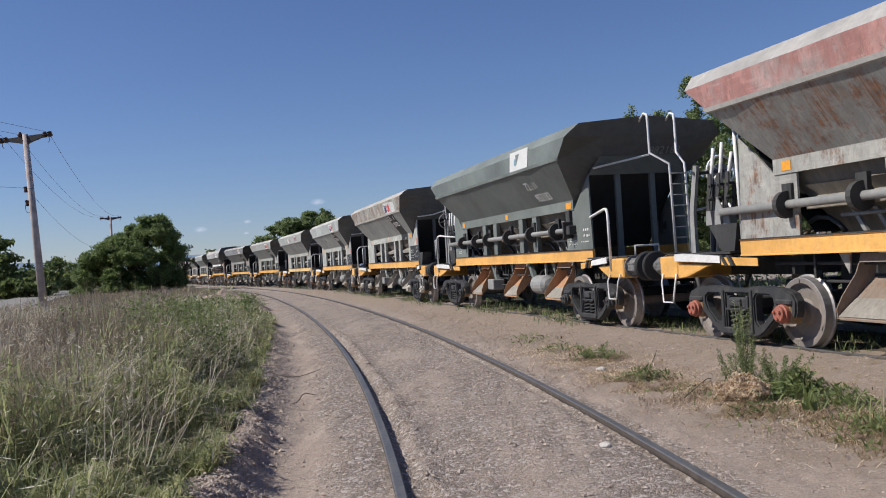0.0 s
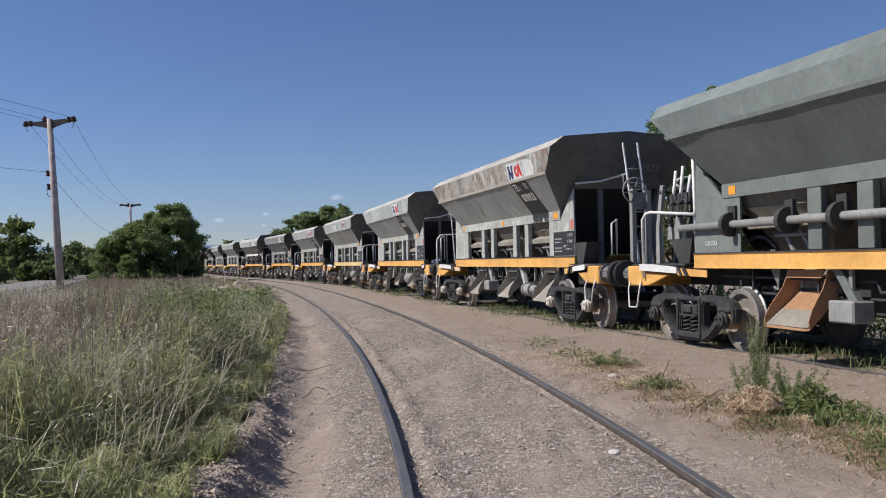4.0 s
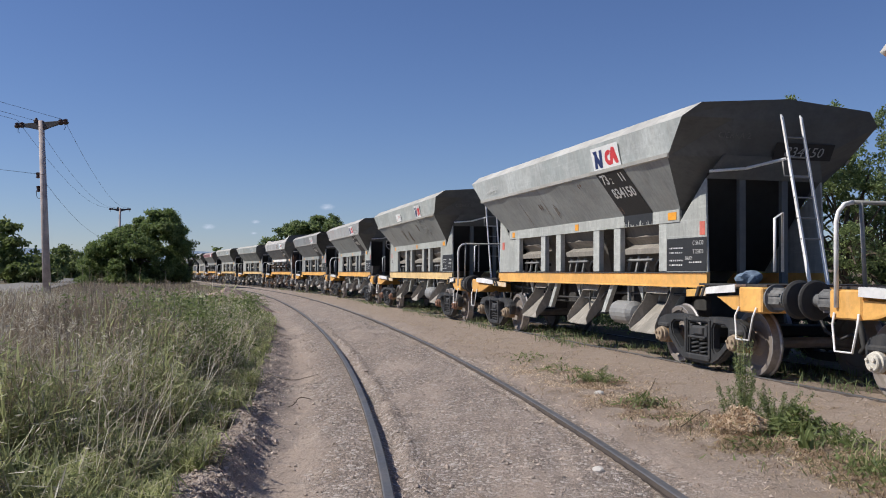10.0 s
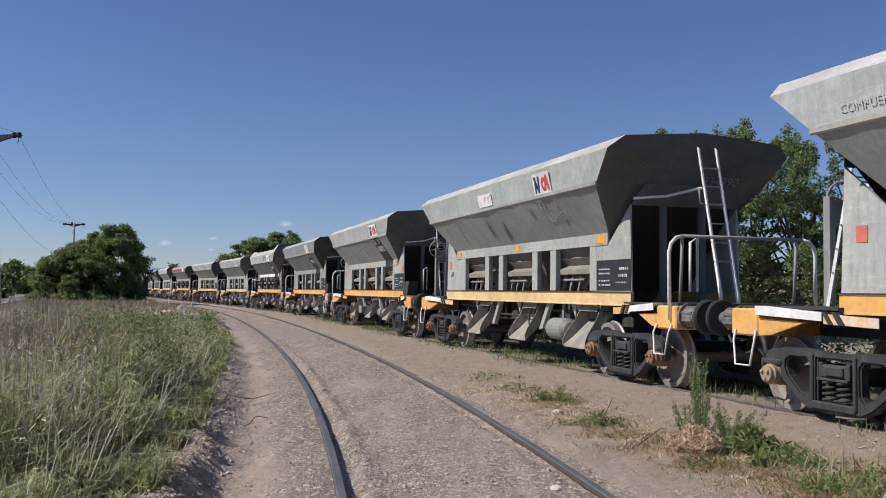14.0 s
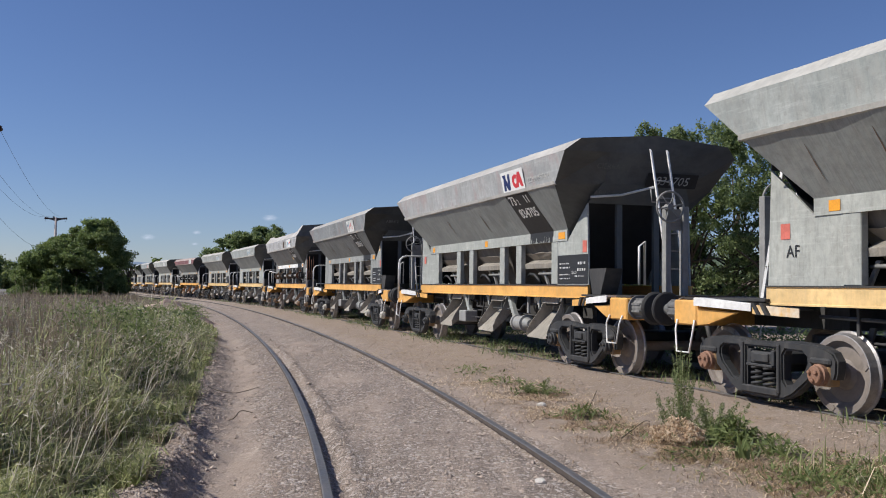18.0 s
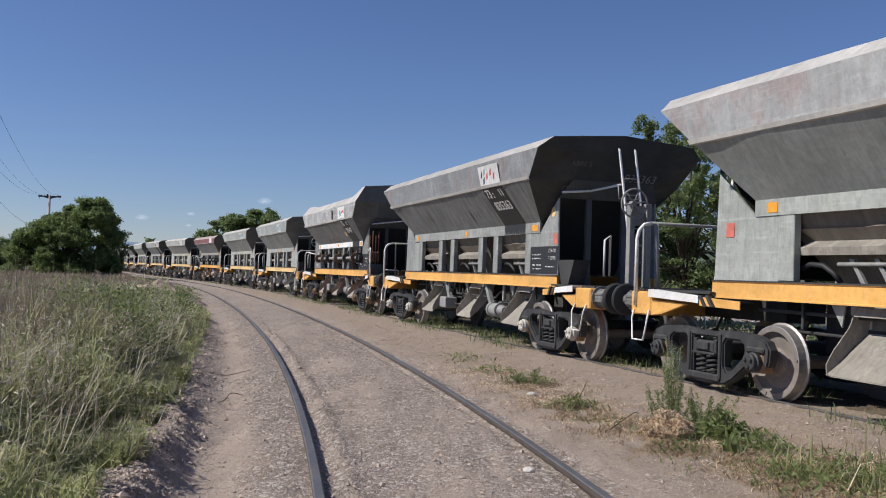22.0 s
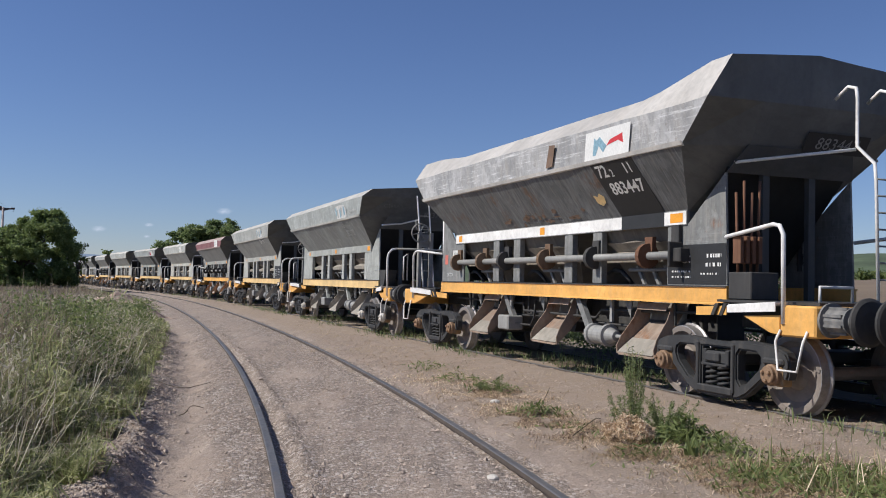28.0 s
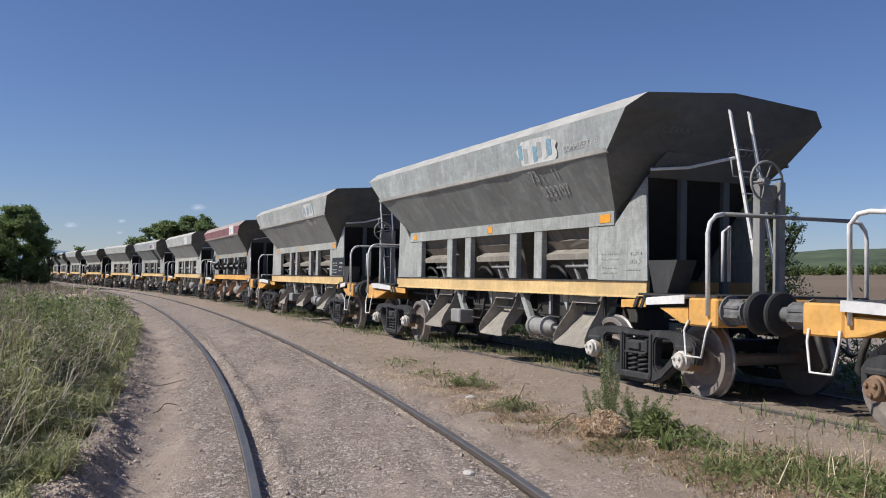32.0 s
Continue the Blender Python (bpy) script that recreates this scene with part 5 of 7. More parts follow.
def motions():
    times = [i * 0.5 for i in range(65)]
    fine = [i * 0.16 for i in range(201)]
    for k, w in enumerate(WAGONS):
        walk(w, [(t, wagon_pose(k, t)) for t in times])
        if k == 3:
            walk(BUNDLE, [(t, wagon_pose(k, t) @ pose(-5.35, 0.62, 1.235)) for t in times])
        if k > 9:
            continue
        sign = -1 if TRAIN[k][4] else 1
        for bo in [o for o in w.children if o.name.startswith("bogie")]:
            for ws in [o for o in bo.children if o.name.startswith("wheelset")]:
                x = ws.location.x
                ws.rotation_mode = "QUATERNION"
                turn0 = 40.0 * k + 57.0 * x
                walk(ws, [(t, pose(x, 0, 0.44) @ Matrix.Rotation(sign * (run_at(0) - run_at(t)) / 0.437 + turn0, 4, "Y")) for t in fine])


# ---- signs, lettering and markings of the wagons ----
def sheet_frame(u, z, lower=False, kind="A", proud=0.0):
    """A place on the leaning side sheets: x ahead, y up along the sheet, z outwards."""
    if lower:
        v0, z0, v1, z1 = 0.97, 2.34, 1.51, 3.076
    else:
        v0, z0, v1, z1 = 1.51, 3.076, 1.61 if kind == "A" else 1.56, 3.51
    f = (z - z0) / (z1 - z0)
    up = Vector((0, -(v1 - v0), z1 - z0)).normalized()
    out = Vector((1, 0, 0)).cross(up)
    m = Matrix.Identity(4)
    m.col[0][:3], m.col[1][:3], m.col[2][:3] = (1, 0, 0), up, out
    m.translation = Vector((u, -(v0 + (v1 - v0) * f), z)) + out * (0.008 + proud)
    return m


def plate_frame(u, z):
    m = Matrix.Identity(4)
    m.col[0][:3], m.col[1][:3], m.col[2][:3] = (1, 0, 0), (0, 0, 1), (0, -1, 0)
    m.translation = (u, -0.984, z)
    return m


def band_frame(u, z):
    m = plate_frame(u, z)
    m.translation = (u, -0.999, z)
    return m


def end_frame(v, z):
    up = Vector((0.495, 0, 0.869))
    m = Matrix.Identity(4)
    m.col[0][:3], m.col[1][:3], m.col[2][:3] = (0, 1, 0), up, Vector((0, 1, 0)).cross(up)
    m.translation = Vector((4.80 + 0.57 * (z - 2.76), -v, z)) + m.col[2].to_3d() * 0.02
    return m


def panel(name, w, pts, m, material, label="", lift=0.0):
    """A thin flat shape lying on a frame."""
    b = prism([(x, y, lift) for x, y in pts], (0, 0, 0.002))
    o = part(name, b, material, w, label)
    o.matrix_basis = m
    return o


def rect(w, h, skew=0.0):
    return [(-w / 2 - skew, -h / 2), (w / 2 - skew, -h / 2), (w / 2 + skew, h / 2), (-w / 2 + skew, h / 2)]


def bars(w, m, rows, material, seed):
    """Unreadable small writing as short bars."""
    rng = np.random.default_rng(seed)
    b = bmesh.new()
    for y, x0, x1, h in rows:
        x = x0
        while x < x1:
            l = rng.uniform(0.012, 0.045)
            prism([(x, y, 0.003), (min(x + l, x1), y, 0.003), (min(x + l, x1), y + h, 0.003), (x, y + h, 0.003)], (0, 0, 0.001), b)
            x += l + rng.uniform(0.012, 0.05)
    o = tagged(part("small_writing", b, material, w), kind="stuff")
    o.matrix_basis = m


M_SIGN = simple("white_sign", (0.82, 0.82, 0.80), 0.5, 0.06, 4)
M_WORN = weathered("worn_white_sign", (0.74, 0.74, 0.72), 0.35, 0.2, 0.6, rust_col=(0.3, 0.3, 0.29))

#      sign style, its start ahead of the middle, class line, fleet line, strip, lettering on the end
SIGNS = {
    0: ("none", 0, "", "", False, ""), 1: ("blank", 2.0, "72 2 11", "952183", False, "882183"), 2: ("worn", 2.3, "73 2 11", "870923", True, "870923"),
    3: ("full", 2.1, "73 2 11", "834150", True, "834150"), 4: ("worn2", 2.1, "73 2 11", "634150", False, "834390"), 5: ("full", 2.4, "73 2 11", "834705", True, "834705"),
    6: ("splash", 2.3, "73 2 11", "835363", True, "835363"), 7: ("blank7", 2.48, "72 2 11", "883447", True, "883447"), 8: ("faded", 2.3, "73 2 11", "833707", False, "833707"),
    9: ("faded", 2.4, "73 2 11", "", False, ""), 10: ("blank", 2.6, "", "", False, ""), 11: ("blank", 2.3, "", "", False, ""), 12: ("worn", 2.3, "", "", True, ""),
}


def sign(w, F, style, u, sf):
    m = F @ sf(u + 0.53, 3.30)
    if style in ("full", "worn", "worn2", "splash"):
        mat = M_SIGN if style == "full" else M_WORN
        wd = 1.05 if style != "worn2" else 0.75
        panel("sign", w, rect(wd, 0.41), m, mat, "white sign panel with blue and red shapes")
        if style == "splash":
            for k, (x, y, c) in enumerate(((-0.38, 0.05, M_BLUE), (-0.3, -0.08, M_BLUE), (-0.1, 0.0, M_RED), (0.1, 0.06, M_RED), (0.25, -0.02, M_RED), (-0.22, 0.1, M_TEAL))):
                panel("sign_mark", w, [(x - 0.05, y - 0.08), (x + 0.03, y - 0.05), (x + 0.07, y + 0.07), (x - 0.01, y + 0.03)], m, c, lift=0.0025)
        else:
            k = wd / 1.05
            for x in (-0.40, -0.20):
                panel("sign_mark", w, [((x - 0.055) * k, -0.15), ((x + 0.05) * k, -0.15), ((x + 0.11) * k, 0.15), ((x + 0.005) * k, 0.15)], m, M_BLUE, "dark blue slanted mark", 0.0025)
            panel("sign_mark", w, [(-0.455 * k, 0.15), (-0.345 * k, 0.15), (-0.145 * k, -0.15), (-0.255 * k, -0.15)], m, M_BLUE, "dark blue slanted mark", 0.003)
            ring = [((0.14 + r * math.cos(a)) * k, -0.01 + 0.82 * r * math.sin(a)) for r, turns in ((0.155, np.linspace(0.9, 5.4, 14)), (0.06, np.linspace(5.2, 1.1, 10))) for a in turns]
            panel("sign_mark", w, ring, m, M_RED, "red open ring mark", 0.0025)
            panel("sign_mark", w, [(0.15 * k, -0.13), (0.24 * k, -0.13), (0.29 * k, -0.03), (0.37 * k, -0.13), (0.47 * k, -0.13), (0.38 * k, 0.14), (0.28 * k, 0.15), (0.2 * k, 0.02)], m, M_RED, "red wedge mark", 0.003)
        if style == "worn":
            panel("old_sign", w, [(0.55, -0.18), (1.15, -0.18), (1.3, -0.02), (1.22, 0.13), (0.9, 0.19), (0.55, 0.205)], m, M_WORN, "flaking white paint beside the sign")
        if style == "worn2":
            q = F @ sf(-0.4, 3.28)
            panel("sign", w, rect(0.80, 0.26), q, M_SIGN, "small white sign panel")
            for x, y, a, h in ((-0.30, -0.07, 0.02, 0.07), (-0.02, 0.05, 0.09, 0.025), (-0.05, 0.0, 0.025, 0.10), (0.16, 0.03, 0.10, 0.02), (0.20, -0.02, 0.02, 0.13), (0.30, 0.06, 0.07, 0.03), (0.32, -0.05, 0.02, 0.10)):
                panel("sign_mark", w, [(x, y - h / 2), (x + a, y - h / 2 + 0.01), (x + a + 0.02, y + h / 2 + 0.01), (x + 0.02, y + h / 2)], q, M_PINK if x < 0.2 else M_OLDTEXT, lift=0.0025)
    elif style == "blank":
        panel("sign", w, rect(1.10, 0.40, 0.11), F @ sf(u + 0.64, 3.31), M_SIGN, "plain white sign panel")
        panel("sign_mark", w, rect(0.12, 0.13, 0.03), F @ sf(u + 0.42, 3.3), M_TEAL, lift=0.0025)
    elif style == "blank7":
        panel("sign", w, rect(1.15, 0.42, 0.06), m, M_SIGN, "white sign panel with worn blue and red shapes")
        panel("sign_mark", w, [(-0.38, -0.12), (-0.3, -0.12), (-0.2, 0.0), (-0.1, -0.1), (0.0, -0.02), (-0.15, 0.12), (-0.24, 0.08), (-0.3, 0.12)], m, M_TEAL, lift=0.0025)
        panel("sign_mark", w, [(0.0, -0.02), (0.15, 0.0), (0.3, 0.02), (0.42, -0.03), (0.42, 0.1), (0.3, 0.08), (0.1, 0.05)], m, M_RED, lift=0.0025)
    elif style == "faded":
        rng = np.random.default_rng(3)
        edge = [(0.62 * math.cos(a) * (0.9 + 0.18 * rng.uniform()), 0.20 * max(-1, min(1, 1.5 * math.sin(a))) * (0.9 + 0.12 * rng.uniform())) for a in np.linspace(0, 2 * math.pi, 26, endpoint=False)]
        panel("sign", w, edge, m, M_WORN, "flaking white sign panel")
        for k in range(7):
            x, y = -0.5 + 0.15 * k, rng.uniform(-0.08, 0.08)
            panel("sign_mark", w, [(x - 0.08, y - 0.12), (x + 0.05, y - 0.1), (x + 0.08, y + 0.11), (x - 0.05, y + 0.13)], m, (M_TEAL, M_OLDTEXT, M_WORN)[k % 3], "flaking blue-white mark", 0.0025 + 0.0004 * k)


# rust runs down the lower sheets: place ahead of the middle, height of their middle, length, width, number
RUST_RUNS = {
    2: ((3.1, 2.66, 0.42, 0.03, 1), (3.32, 2.68, 0.44, 0.03, 1), (-1.2, 2.6, 0.3, 0.03, 2)),
    3: ((-2.25, 2.68, 0.78, 0.022, 1), (-1.2, 2.74, 0.20, 0.07, 2), (-0.5, 2.62, 0.42, 0.03, 3), (-0.95, 2.7, 0.6, 0.02, 1), (2.2, 2.46, 0.16, 0.05, 2), (1.2, 2.95, 0.12, 0.06, 2)),
    4: ((-3.75, 2.72, 0.5, 0.018, 1), (-2.78, 2.68, 0.66, 0.025, 1), (-0.85, 2.70, 0.56, 0.035, 3), (-0.05, 2.62, 0.56, 0.05, 3), (1.7, 2.84, 0.30, 0.06, 2), (2.9, 2.7, 0.4, 0.03, 2)),
    5: ((-1.6, 2.7, 0.4, 0.025, 2), (0.6, 2.66, 0.5, 0.025, 2)),
    6: ((-1.9, 2.7, 0.5, 0.03, 2), (0.9, 2.62, 0.36, 0.035, 2)),
}
M_STAIN = weathered("rust_stain", (0.215, 0.14, 0.10), 0.4, 0.5, 0.85, dust_col=(0.34, 0.28, 0.23))


def rust_run(w, m, length, wide, count, seed):
    """Ragged run of rust down a sheet, broken into slivers."""
    rng = np.random.default_rng(int(seed * 100) + 5000)
    b = bmesh.new()
    for n in range(count):
        x0, l = (n - (count - 1) / 2) * wide * 1.7, length * rng.uniform(0.55, 1.0)
        y0, steps = rng.uniform(-0.5, 0.5) * (length - l), 7
        side = [[(x0 + s * wide * 0.5 * math.sin(math.pi * (0.08 + 0.84 * q / steps)) * rng.uniform(0.35, 1.15) + 0.1 * wide * math.sin(4.0 * q), y0 + l * (q / steps - 0.5), 0) for q in range(steps + 1)] for s in (-1, 1)]
        prism(side[0][::-1] + side[1], (0, 0, 0.0015), b)
    part("rust_run", b, M_STAIN, w, "brown run of rust").matrix_basis = m @ Matrix.Translation((0, 0, 0.001 * (count - 1)))


def dress(w, k):
    style, u, cls, num, strip, endnum = SIGNS.get(k, ("none", 0, "", "", False, ""))
    F = Matrix.Rotation(math.pi, 4, "Z") if TRAIN[k][4] else Matrix.Identity(4)
    def sf(a, z, lower=False):
        return sheet_frame(a, z, lower, TRAIN[k][3], 0.012 if k == 7 and not lower else 0.0)
    sign(w, F, style, u, sf)
    wide = 0.0
    if strip:
        panel("number_strip", w, rect(1.06, 0.93, -0.02), F @ sf(u + 0.56, 2.715, True), M_BLACK, "black painted number strip")
        rng = np.random.default_rng(k)
        if k == 7:
            run = prism([(x, y, 0) for x, y in rect(1.04, 0.19)], (0, 0, 0.002))
        else:
            run, cells = bmesh.new(), 56
            for n in range(cells):
                x, drop = -0.52 + 1.04 * n / cells, rng.uniform(0.08, 0.19) if rng.uniform() < 0.45 else 0.19
                prism([(x, 0.099 - drop, 0), (x + 1.04 / cells, 0.099 - drop + rng.uniform(-0.01, 0.01), 0), (x + 1.04 / cells, 0.099, 0), (x, 0.099, 0)], (0, 0, 0.002), run)
        part("strip_run", run, M_BLACK, w, "dark paint run down the band").matrix_basis = F @ band_frame(u + 0.58, 2.262) @ Matrix.Translation((0, 0, -0.002 if k != 7 else 0.001))
    tm = M_TEXT if k not in (4, 8) else M_OLDTEXT
    if cls:
        q = F @ sf(u + (0.52 if k != 1 else 0.72), 2.93 if k != 1 else 2.75, True) @ Matrix.Translation((0, -0.05, 0.004))
        lettering(cls[:2], 0.27, tm, w, q @ Matrix.Translation((-0.30, 0, 0)), label="white stencilled class line")
        lettering("2", 0.17, tm, w, q @ Matrix.Translation((-0.08, -0.01, 0)))
        lettering("11", 0.22, tm, w, q @ Matrix.Translation((0.34 if k != 1 else 0.12, 0.01, 0)))
    if num:
        lettering(num, 0.27, tm, w, F @ sf(u + (0.60 if k != 1 else 0.85), 2.72 if k != 1 else 2.52, True) @ Matrix.Translation((0, -0.08, 0.004)), label="white stencilled fleet number")
    # reflectors on the band
    for x, l, c in ((3.85, 0.27, M_ORANGE), (0.06, 0.17, M_ORANGE), (-3.75 if TRAIN[k][3] == "A" else -3.6, 0.17, M_ORANGE)):
        panel("reflector", w, rect(l, 0.12), F @ band_frame(x, 2.262), c, "orange reflector plate")
    if k == 7:
        panel("white_stripe", w, rect(6.8, 0.17), F @ band_frame(-0.45, 2.262) @ Matrix.Translation((0, 0, -0.003)), M_WHITE, "chipped white stripe")
        panel("white_stripe", w, rect(0.55, 0.17), F @ band_frame(3.78, 2.262) @ Matrix.Translation((0, 0, -0.003)), M_WHITE, "chipped white stripe")
    # data panel on the leading side plate
    if k in (2, 3, 4, 5, 6, 7, 9):
        panel("data_panel", w, rect(1.18, 0.50), F @ plate_frame(4.25, 1.66), M_BLACK, "black data panel")
    dm = M_TEXT if k not in (8,) else M_OLDTEXT
    if 0 < k < 10:
        bars(w, F @ plate_frame(4.25, 1.63), [(y, -0.5, -0.1, 0.022) for y in (0.12, 0.05, -0.07, -0.14)] + ([(0.11, 0.22, 0.5, 0.045), (0.0, 0.2, 0.5, 0.045)] if k not in (2, 3, 6) else []) + [(-0.1, 0.1, 0.45, 0.022)], dm, k)
    if k in (1, 7):
        lettering("CENSO", 0.10, M_TEXT, w, F @ plate_frame(-4.2, 1.50) @ Matrix.Translation((0, 0, 0.003)))
    if k == 7:
        panel("small_plate", w, rect(0.32, 0.28), F @ plate_frame(-3.88, 1.9), M_WORN, "small pale painted panel")
        bars(w, F @ plate_frame(-3.88, 1.9), [(0.03, -0.1, 0.12, 0.06), (-0.09, -0.1, 0.12, 0.06)], M_OLDTEXT, 77)
        panel("red_square", w, rect(0.16, 0.2), F @ plate_frame(-4.4, 1.85), M_PINK, "faded red painted square")
        panel("yellow_splash", w, [(-0.12, -0.05), (-0.02, -0.11), (0.1, -0.06), (0.13, 0.04), (0.04, 0.1), (-0.03, 0.05), (-0.13, 0.08)], F @ sf(2.25, 2.62, True), M_PALEYEL, "yellow paint splash")
    if k in (2, 3, 6):
        for words, z in {2: (("C 55600", 1.80), ("T 24400", 1.67)), 3: (("C 56130", 1.80), ("T 23870", 1.67)), 6: (("C 56180", 1.80), ("T 23900", 1.67))}[k]:
            lettering(words, 0.09, M_PALETEXT, w, F @ plate_frame(4.6, z) @ Matrix.Translation((0, 0, 0.004)))
    if k == 6:
        ring = [(0.09 * math.cos(a), 0.09 * math.sin(a)) for a in np.linspace(0, 2 * math.pi, 16, endpoint=False)]
        panel("yellow_dot", w, ring, F @ plate_frame(4.62, 2.52), M_PALEYEL, "faded yellow painted dot")
    if k == 4:
        lettering("AF", 0.2, M_BLACK, w, F @ plate_frame(-4.42, 1.72) @ Matrix.Translation((0, 0, 0.003)))
    if k in (2, 3, 5):
        lettering("SALIO", 0.075, M_PALETEXT, w, F @ plate_frame(4.33, 1.58) @ Matrix.Translation((0, 0, 0.004)))
    if k in (2, 3, 5, 6):
        panel("red_square", w, rect(0.15, 0.2), F @ plate_frame(4.72, 2.04), M_PINK, "faded red painted square")
    if k in (3, 4, 5):
        panel("red_square", w, rect(0.16, 0.18), F @ plate_frame(-4.55, 2.02), M_PINK, "faded red painted square")
    if k == 3:
        lettering("COMPUERTA 2", 0.14, M_PALETEXT, w, F @ sf(-3.75, 3.20))
    for x, z, length, wide, count in RUST_RUNS.get(k, ()):
        rust_run(w, F @ sf(x, z, True), length, wide, count, k * 10 + x)
    if k == 7:
        panel("rust_patch", w, [(-0.16, -0.16), (0.06, -0.15), (0.2, 0.16), (0.02, 0.17)], F @ sf(1.35, 3.32), M_STAIN, "flat brown patch of rust on the upper sheet")
        rng = np.random.default_rng(70)
        for n in range(16):
            x, z, a, h = rng.uniform(-1.2, 1.7), rng.uniform(2.39, 2.56), rng.uniform(0.04, 0.2), rng.uniform(0.012, 0.05)
            edge = [(a * math.cos(t) * rng.uniform(0.5, 1.1), h * math.sin(t) * rng.uniform(0.5, 1.2)) for t in np.linspace(0, 2 * math.pi, 14, endpoint=False)]
            panel("rust_patch", w, edge, F @ sf(x, z, True), M_STAIN, "flaked patch of rust", 0.001)
    if k in (5, 8):
        lettering("COMPUERTA 1" if k == 5 else "COMPUERTA 2", 0.14, M_PALETEXT, w, F @ sf(4.05, 3.2))
    # lettering on the leading end
    if endnum:
        if k in (3, 5, 7):
            panel("number_strip", w, rect(0.98, 0.26), F @ end_frame(-0.48, 3.18), M_BLACK)
        lettering(endnum, 0.22, M_OLDTEXT if k in (3, 5) else M_FAINT2, w, F @ end_frame(-0.48, 3.18) @ Matrix.Translation((0, -0.08, 0.004)), shear=0.15)
        if k not in (1, 7):
            a, c = ("CIERRA 1", "ABRE 2") if k in (2, 6) else ("ABRE 1", "CIERRA 2")
            lettering(a, 0.13, M_FAINT, w, F @ end_frame(0.72, 2.90))
            lettering(c, 0.13, M_FAINT, w, F @ end_frame(0.72, 3.32))


for k, w in enumerate(WAGONS):
    dress(w, k)


# ---- plants ----
def leaves(name, pts, size, material, parent=None, seed=1, flat=0.0, aspect=0.5):
    """Many small leaves, each a bent diamond, at the points given."""
    rng = np.random.default_rng(seed)
    n = len(pts)
    a = rng.normal(size=(n, 3))
    a[:, 2] *= 1 - flat
    a /= np.linalg.norm(a, axis=1)[:, None]
    b = np.cross(a, rng.normal(size=(n, 3)))
    b /= np.linalg.norm(b, axis=1)[:, None]
    s = size * rng.uniform(0.6, 1.4, n)[:, None]
    v = np.stack([pts - a * s, pts + b * s * aspect, pts + a * s, pts - b * s * aspect], 1).reshape(-1, 3)
    return quads(name, v, 4, material, parent)


def quads(name, v, k, material, parent=None):
    me = bpy.data.meshes.new(name)
    nf = len(v) // k
    me.vertices.add(len(v))
    me.vertices.foreach_set("co", np.ascontiguousarray(v, dtype=np.float32).ravel())
    me.loops.add(len(v))
    me.loops.foreach_set("vertex_index", np.arange(len(v), dtype=np.int32))
    me.polygons.add(nf)
    me.polygons.foreach_set("loop_start", np.arange(0, len(v), k, dtype=np.int32))
    me.update(calc_edges=True)
    me.materials.append(material)
    ob = new(name, me)
    ob.parent = parent
    return ob


def tree(base, clumps, leaf, per, material, label, seed, trunk_r=0.25, limbs=9, group=""):
    """Tapered trunk with limbs that end in leaf clumps; clumps are (x, y, z, rx, ry, rz) from the foot."""
    rng = np.random.default_rng(seed)
    t = new("tree")
    t.location = base
    top = max(c[2] for c in clumps)
    bm = tube([(0, 0, -0.2), (0.05, 0, 0.6), (-0.05, 0.1, top * 0.35), (0.1, 0, top * 0.6)], trunk_r, 9, r1=trunk_r * 0.45)
    for c in clumps[:limbs]:
        s = rng.uniform(0.2, 0.5)
        p0 = Vector((0, 0, top * s * 0.8))
        p2 = Vector(c[:3])
        tube([p0, p0.lerp(p2, 0.5) + Vector((0, 0, 0.25)), p2, p2 + (p2 - p0) * 0.10], trunk_r * 0.3, 6, bm, r1=0.02)
    part("trunk", bm, M_BARK, t, "rough brown trunk with spreading limbs")
    out = []
    for c in clumps:
        c = np.array(c)
        for _ in range(7):
            d = rng.normal(size=3)
            d /= np.linalg.norm(d)
            q = c[:3] + d * c[3:] * rng.uniform(0.45, 1.0)
            k = int(per / 7)
            g = rng.normal(size=(k, 3)) * 0.34
            out.append(q + g * c[3:] * np.array([0.75, 0.75, 0.52]))
    pts = np.concatenate(out)
    pts = pts[pts[:, 2] > 0.1]
    crown = leaves("crown", pts, leaf, material, t, seed)
    tagged(t, label, "tree", group)
    return t


def clump_cloud(rng, n, hx, hy, z0, z1, r, bias=None):
    """Clump centres inside a rough dome."""
    out = []
    while len(out) < n:
        x, y, f = rng.uniform(-1, 1), rng.uniform(-1, 1), rng.uniform(0, 1)
        lim = 1.0 - 0.75 * f ** 2.2
        if x * x + y * y > lim * lim:
            continue
        q = r * rng.uniform(0.7, 1.25)
        z = z0 + (z1 - z0) * f
        if bias:
            z *= bias(x)
        out.append((x * hx, y * hy, z, q, q, q * 0.7))
    return out


def crown_cloud(rng, n, hx, hy, z0, top, r):
    """Clumps that fill a crown whose height over its breadth is given by top, from one side to the other."""
    out = []
    for i in range(n):
        x = rng.uniform(-1, 1)
        h = float(np.interp(x, np.linspace(-1, 1, len(top)), top))
        y = rng.uniform(-1, 1) * math.sqrt(max(0.05, 1 - x * x))
        q = r * rng.uniform(0.75, 1.25)
        zt = max(z0 + 0.3, (h - q * 0.8) * math.sqrt(max(0.15, 1 - 0.75 * y * y)))
        z = zt if rng.uniform() < 0.5 else rng.uniform(z0, zt)
        out.append((x * hx, y * hy, z, q, q, q * 0.75))
    return out


def polar(az, dist, z=0.0):
    return (dist * math.sin(radians(az)), dist * math.cos(radians(az)), z)


